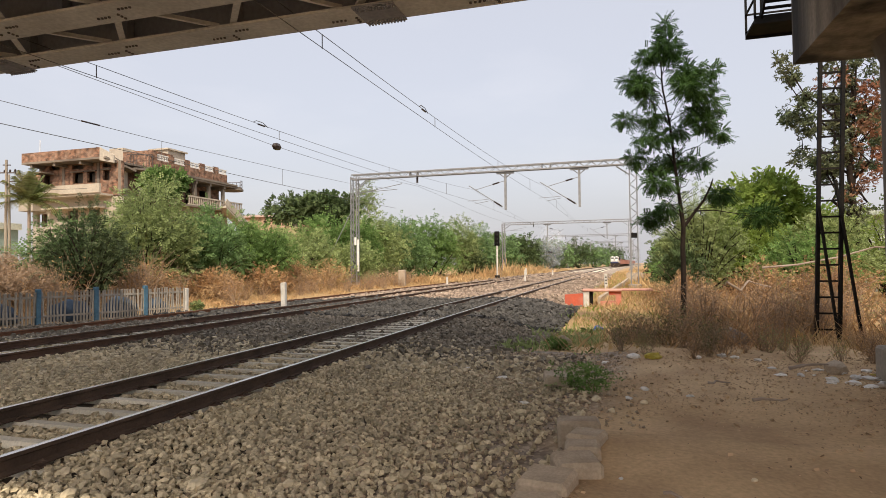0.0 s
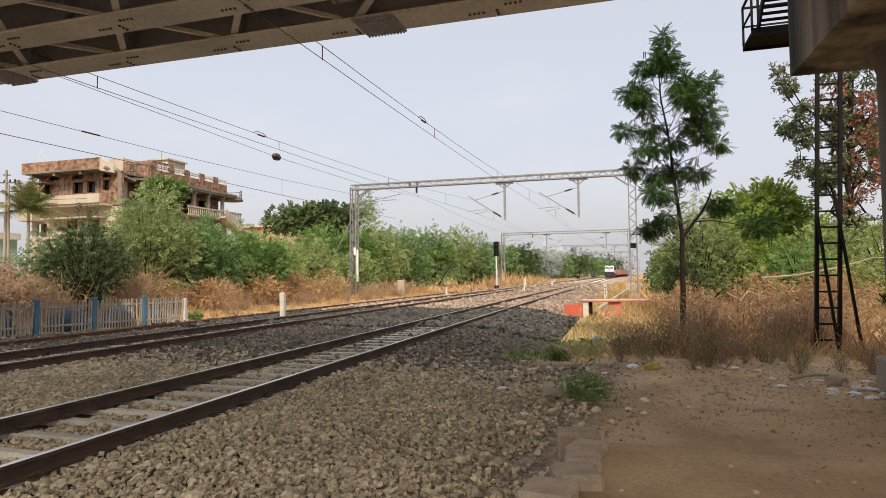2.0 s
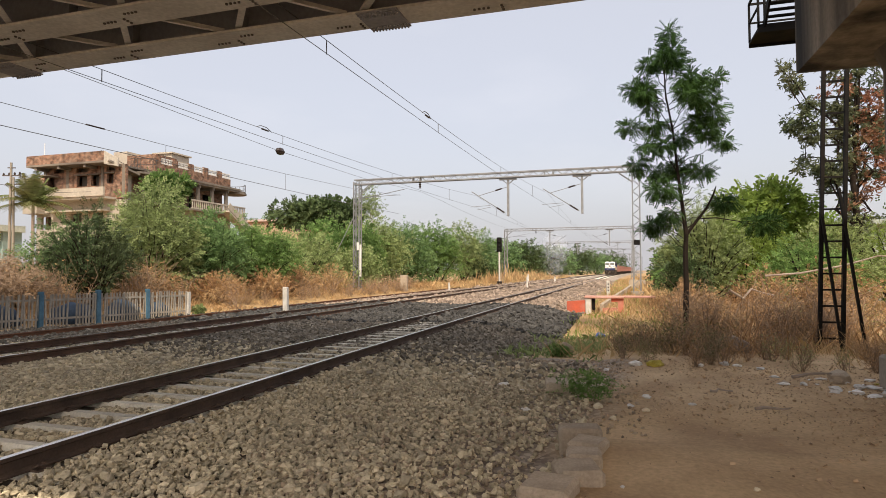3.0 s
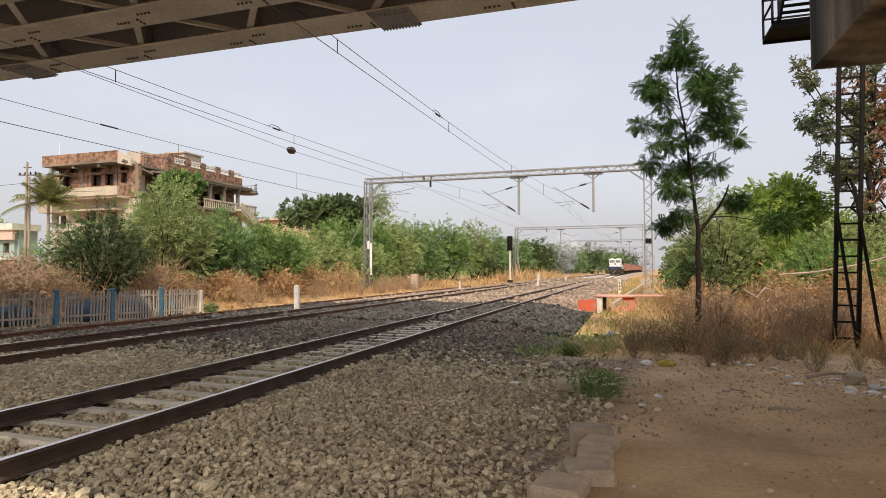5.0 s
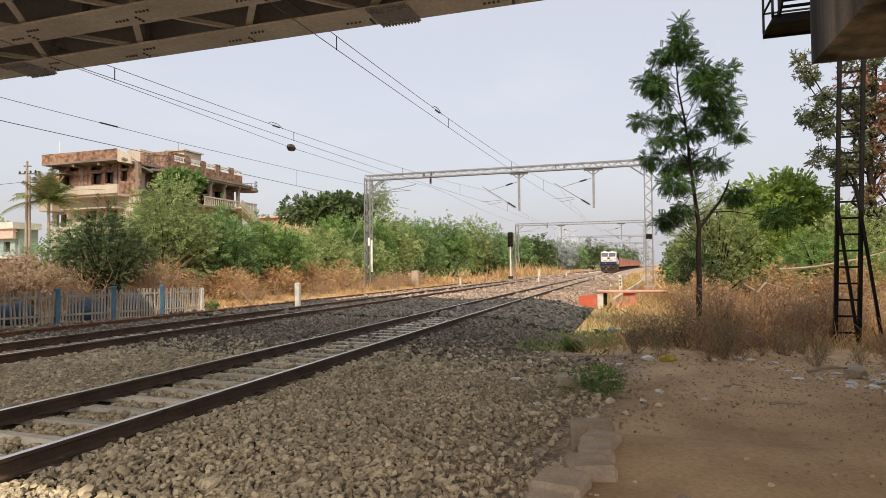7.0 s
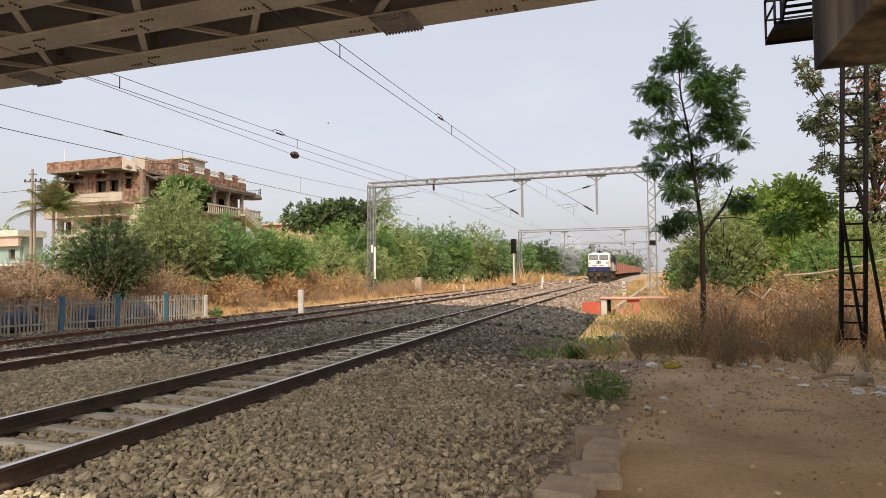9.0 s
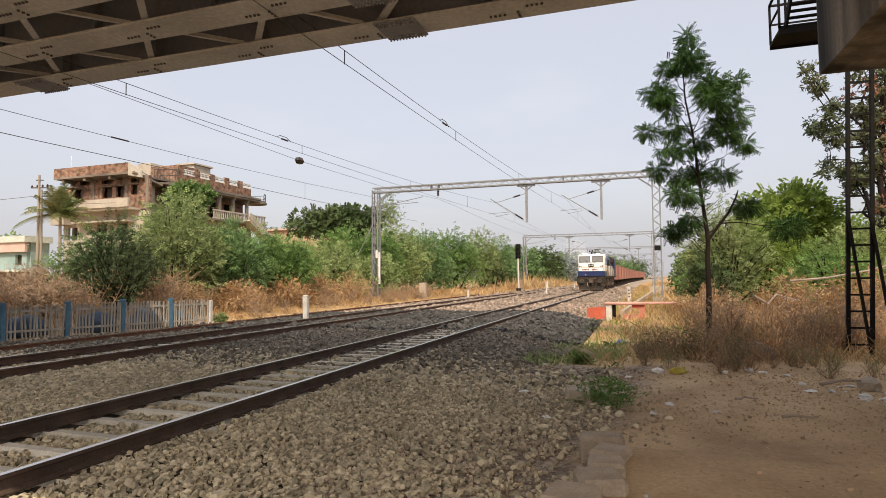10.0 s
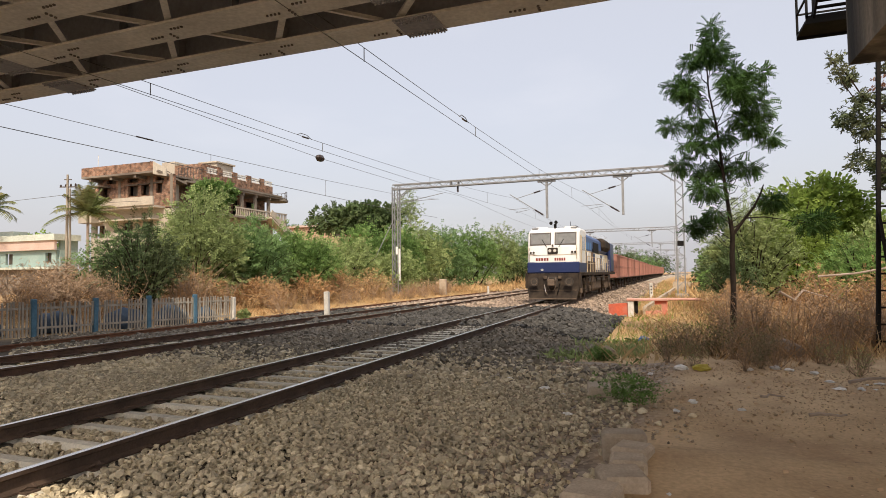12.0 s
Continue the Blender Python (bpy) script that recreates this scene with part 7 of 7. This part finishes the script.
shrubs = [dry_shrub(1, "straw_brown", 340), dry_shrub(2, "straw_brown", 280), dry_shrub(3, "leaf_dark", 420), dry_shrub(4, "leaf_light", 380)]
tagged(shrubs[3], "olive-green scrubby shrub with thin twigs")
tagged(shrubs[2], "low grey-green shrub with tangled twigs")
rng = np.random.default_rng(77)
used = [False] * 4


def put_shrub(k, x, y, s):
    m = pose(x, y, ground_z(x, y), 0, 0, rng.random() * 360)
    if not used[k]:
        used[k] = True
        shrubs[k].matrix_basis = m
        shrubs[k].scale = (s, s, s)
    else:
        o = copy_thing(shrubs[k], m)
        o.scale = (s, s, s)


for k in range(92):
    x = -0.2 + rng.random() * 8.2
    y = 13.3 + rng.random() * 11 + max(0, 0.8 - x)
    if y > 15 and x / y < 0.075:
        continue
    put_shrub((0, 1, 0, 1, 0, 0, 1, 3)[k % 8], x, y, (0.6 + rng.random() * 0.5) * (0.6 if y < 15 else 1.0))
for k in range(18):
    put_shrub((0, 1, 3)[k % 3], 0.4 + rng.random() * 5.2, 11.9 + rng.random() * 1.4, 0.28 + rng.random() * 0.25)
for k in range(13):
    put_shrub(k % 2, 2.0 + rng.random() * 6.5, 16.5 + rng.random() * 7, 1.2 + rng.random() * 0.45)
for k in range(10):
    put_shrub(2, -0.5 + rng.random() * 2.6, 12.3 + rng.random() * 2.4, 0.45 + rng.random() * 0.35)
for k in range(26):
    put_shrub(k % 2, -32 + rng.random() * 11, 15.5 + rng.random() * 11, 1.5 + rng.random() * 0.8)
for k in range(26):
    put_shrub(k % 2, -31 + rng.random() * 11, 22 + rng.random() * 30, 1.2 + rng.random() * 0.8)
for k in range(26):
    put_shrub(k % 2, -21.2 + rng.random() * 2.2, 25.5 + rng.random() * 34, 0.8 + rng.random() * 0.6)
bush("leafy_weed", -0.45, 8.75, 1.05, 0.6, 0.46, 320, "leaf", 97, "bright green leafy weed growing out of gravel", "weed", template=CLUMP, size=0.19, lumps=14, trunk="leaf")
bush("leafy_weed", -1.35, 13.4, 0.6, 0.5, 0.3, 200, "leaf", 98, "small green weed at the ballast foot", "weed", template=BROAD, size=0.2, lumps=5)
bush("leafy_weed", -18.0, 21.9, 0.7, 0.6, 0.55, 220, "leaf_light", 99, "small green weed beside the fence end", "weed", template=BROAD, size=0.25, lumps=5)


# ---- litter and loose pieces ----
def lump(name, x, y, size, material, label, category, seed, group=""):
    bm = bmesh.new()
    bmesh.ops.create_icosphere(bm, subdivisions=2, radius=0.5)
    for q in bm.verts:
        q.co *= 1 + 0.5 * noise.noise(q.co * 2.3 + Vector((seed * 3.7, 0, 0))) + (0.7 * noise.noise(q.co * 6 + Vector((seed * 1.9, 3, 0))) if category == "litter" else 0.15 * noise.noise(q.co * 7))
        q.co = Vector((q.co.x * size[0], q.co.y * size[1], q.co.z * size[2]))
    me = bpy.data.meshes.new(name)
    bm.to_mesh(me)
    bm.free()
    me.materials.append(material)
    o = new(name, me)
    o.matrix_basis = pose(x, y, ground_z(x, y) + size[2] * 0.28, 0, 0, seed * 41)
    return tagged(o, label, category, group)


for k, (x, y, s) in enumerate([(-1.26, 8.1, 0.10), (-1.85, 9.6, 0.16), (-1.5, 9.35, 0.09), (0.12, 8.25, 0.08), (0.35, 9.0, 0.1), (0.28, 12.0, 0.2), (1.45, 12.1, 0.12), (1.9, 12.35, 0.16), (2.1, 12.1, 0.12), (0.9, 8.4, 0.07), (2.0, 8.6, 0.06),
                               (3.1, 10.2, 0.16), (3.3, 10.0, 0.14), (3.0, 9.9, 0.1), (3.5, 10.5, 0.13), (3.75, 10.2, 0.12), (2.75, 10.5, 0.1), (2.45, 12.0, 0.12), (-0.25, 11.4, 0.1), (3.9, 11.2, 0.12), (4.2, 10.6, 0.1), (0.0, 5.0, 0.03), (-2.6, 10.2, 0.1)]):
    lump("litter_scrap", x, y, (s * 1.3, s, s * 0.55), M["litter"], "pale crumpled scrap of litter on the ground", "litter", k, "litter scraps")
rng = np.random.default_rng(64)
for k in range(34):
    s = 0.04 + 0.11 * rng.random() ** 2
    lump("litter_scrap", 2.4 + rng.random() * 2.0, 9.7 + rng.random() * 1.5, (s * 1.5, s, s * 0.4), M[("litter", "litter", "block", "rag_yellow")[k % 4] if k % 9 else "litter"], "small crumpled scrap of litter among rubble", "litter", 40 + k, "litter scraps")
lump("blue_rag", -0.62, 20.2, (0.55, 0.3, 0.2), M["rag_blue"], "crumpled blue rag on dry grass", "rag", 3)
lump("yellow_bag", 0.62, 11.9, (0.4, 0.25, 0.14), M["rag_yellow"], "flattened yellow bag beside dry scrub", "bag", 5)
lump("boulder", 3.35, 10.9, (0.36, 0.32, 0.24), M["block"], "brown boulder among rubble", "boulder", 7)
lump("boulder", -1.3, 14.2, (0.45, 0.35, 0.32), M["block"], "brown stone on dry grass", "boulder", 9)
lump("boulder", 2.5, 15.0, (0.8, 0.5, 0.5), M["slab"], "earth-coloured stone block in dry scrub", "boulder", 12)
for k, (x, y, s) in enumerate([(-3.4, 4.1, 0.16), (-0.3, 8.2, 0.12), (0.3, 7.9, 0.09), (1.0, 5.1, 0.045), (-0.6, 8.0, 0.09), (-0.1, 7.6, 0.08)]):
    lump("loose_stone", x, y, (s * 1.2, s, s * 0.7), M["stone"], "loose brown stone on gravel", "stone", 20 + k, "loose stones")
for k, (a, b, r) in enumerate([((1.55, 7.9, -0.08), (1.95, 8.0, -0.07), 0.022), ((2.6, 10.5, -0.1), (3.2, 10.7, -0.05), 0.03), ((1.2, 9.0, -0.1), (1.5, 9.06, -0.1), 0.02), ((-0.55, 5.6, -0.3), (-0.5, 6.4, -0.27), 0.02), ((0.3, 4.6, -0.09), (0.5, 4.5, -0.08), 0.014), ((4.6, 21.5, 1.4), (9.5, 23, 2.0), 0.04), ((3.6, 22, 0.9), (5.2, 23, 0.7), 0.05)]):
    q = Geo()
    limb(q, a, b, r, r * 0.5, np.random.default_rng(k), 0.05, 6)
    tagged(new("fallen_branch", mesh_of("fallen_branch", q.v, q.f, M["bark_pale"])), "dry pale fallen branch on the ground", "branch", "fallen branches")

rng = np.random.default_rng(31)
flat = np.array([(-0.5, -0.2, 0), (0.3, -0.25, 0.06), (0.5, 0.15, 0), (-0.25, 0.22, 0.05)])
dx, dy = -0.6 + 6.4 * rng.random(9000), 3.2 + 9.6 * rng.random(9000)
ok = np.array([noise.noise(Vector((a * 0.8, b * 0.8, 2))) + 0.10 * (b - 7) > rng.random() * 0.7 - 0.12 for a, b in zip(dx, dy)])
dx, dy = dx[ok], dy[ok]
dpos = np.stack([dx, dy, np.array([ground_z(a, b) + 0.012 for a, b in zip(dx, dy)])], 1)
drot = frames_along(rng.normal(size=(len(dx), 3)) * [1, 1, 0.15], rng) * (0.02 + 0.05 * rng.random(len(dx)) ** 2)[:, None, None]
tagged(new("leaf_debris", array_mesh("leaf_debris", *scatter(flat, np.array([(0, 1, 2, 3)]), drot, dpos), M["debris"])), "brown dry leaf debris strewn over trodden earth", "debris", kind="stuff")

# thin smoke drifting beside the far portal
smoke_m = bpy.data.materials.new("thin_smoke")
smoke_m.use_nodes = True
sn, sl = smoke_m.node_tree.nodes, smoke_m.node_tree.links
sn.clear()
s_out, s_mix, s_tr, s_df, s_no, s_rg, s_tc = (sn.new("ShaderNode" + k) for k in ("OutputMaterial", "MixShader", "BsdfTransparent", "BsdfDiffuse", "TexNoise", "MapRange", "TexCoord"))
s_df.inputs[0].default_value = (0.72, 0.77, 0.84, 1)
s_no.inputs["Scale"].default_value = 0.9
s_no.inputs["Detail"].default_value = 4
s_rg.inputs[1].default_value, s_rg.inputs[2].default_value, s_rg.inputs[4].default_value = 0.34, 0.7, 0.13
sl.new(s_tc.outputs["Object"], s_no.inputs["Vector"])
sl.new(s_no.outputs[0], s_rg.inputs[0])
sl.new(s_rg.outputs[0], s_mix.inputs[0])
sl.new(s_tr.outputs[0], s_mix.inputs[1])
sl.new(s_df.outputs[0], s_mix.inputs[2])
sl.new(s_mix.outputs[0], s_out.inputs[0])
smoke = thing("smoke_plume", "thin bluish smoke rising beside the far portal", "smoke", at=pose(-17.2, 148, 0))
rng = np.random.default_rng(8)
for k in range(6):
    z = 1.4 + 7.5 * k / 6
    bm = bmesh.new()
    bmesh.ops.create_icosphere(bm, subdivisions=3, radius=1.5 + 0.22 * z)
    for q in bm.verts:
        q.co *= 1 + 0.3 * noise.noise(q.co + Vector((k * 5, 0, 0)))
    me = bpy.data.meshes.new("puff")
    bm.to_mesh(me)
    bm.free()
    me.materials.append(smoke_m)
    part("puff", me, None, smoke, at=pose(0.7 * (-1) ** k + 0.12 * z, rng.normal() * 0.6, z))


dragonfly = thing("dragonfly", "small dark dragonfly crossing the sky", "insect", at=pose(-9, 12, 5.1))
part("body", Geo().tube([(-0.035, 0, 0), (0, 0, 0.001), (0.012, 0, 0.002), (0.024, 0, 0)], [0.0025, 0.004, 0.007, 0.004], 6), M["blacksteel"], dragonfly)
for sy in (-1, 1):
    for dx in (0.0, 0.014):
        part("wing", Geo().add([(dx, 0, 0.004), (dx - 0.006, sy * 0.036, 0.012), (dx + 0.008, sy * 0.038, 0.012), (dx + 0.007, 0, 0.004), (dx, 0, 0.005), (dx - 0.006, sy * 0.036, 0.013), (dx + 0.008, sy * 0.038, 0.013), (dx + 0.007, 0, 0.005)],
                               [(0, 1, 2, 3), (7, 6, 5, 4), (0, 4, 5, 1), (1, 5, 6, 2), (2, 6, 7, 3), (3, 7, 4, 0)]), M["insulator"], dragonfly)


# ---- what moves ----
FRONT_AT_END, SPEED = 33.2, 17.6


def on_line(y, length):
    """The pose of a vehicle whose front stands at y on the curved line."""
    a, b = bend(y), bend(y + length)
    return pose(NEAR_X + a, y, 0, 0, 0, -math.degrees(math.atan2(b - a, length)))


def motions():
    times = [k * 0.5 for k in range(25)]
    front = lambda t: FRONT_AT_END + SPEED * (12.0 - t)
    walk(loco, [(t, on_line(front(t), 18)) for t in times])
    for k, w in enumerate(wagons):
        walk(w, [(t, on_line(front(t) + 22.4 + k * 10.9, 10)) for t in times])
    walk(dragonfly, [(t, pose(-6.75 + 7.3 * (t - 9.0), 12, 5.12 - 0.1 * (t - 9.0), 0, 4 * math.sin(t * 5), 8 * math.sin(t * 3))) for t in times])
    walk(smoke, [(0, pose(-16.0, 148, 0)), (12, pose(-15.4, 148, 0.4))])
    for ws in loco_wheels:
        at = ws.matrix_basis.translation.copy()
        rows = []
        for k in range(361):
            t = k / 30
            rows.append((t, pose(at.x, at.y, at.z, math.degrees(SPEED * t / 0.545) % 360)))
        walk(ws, rows)


motions()
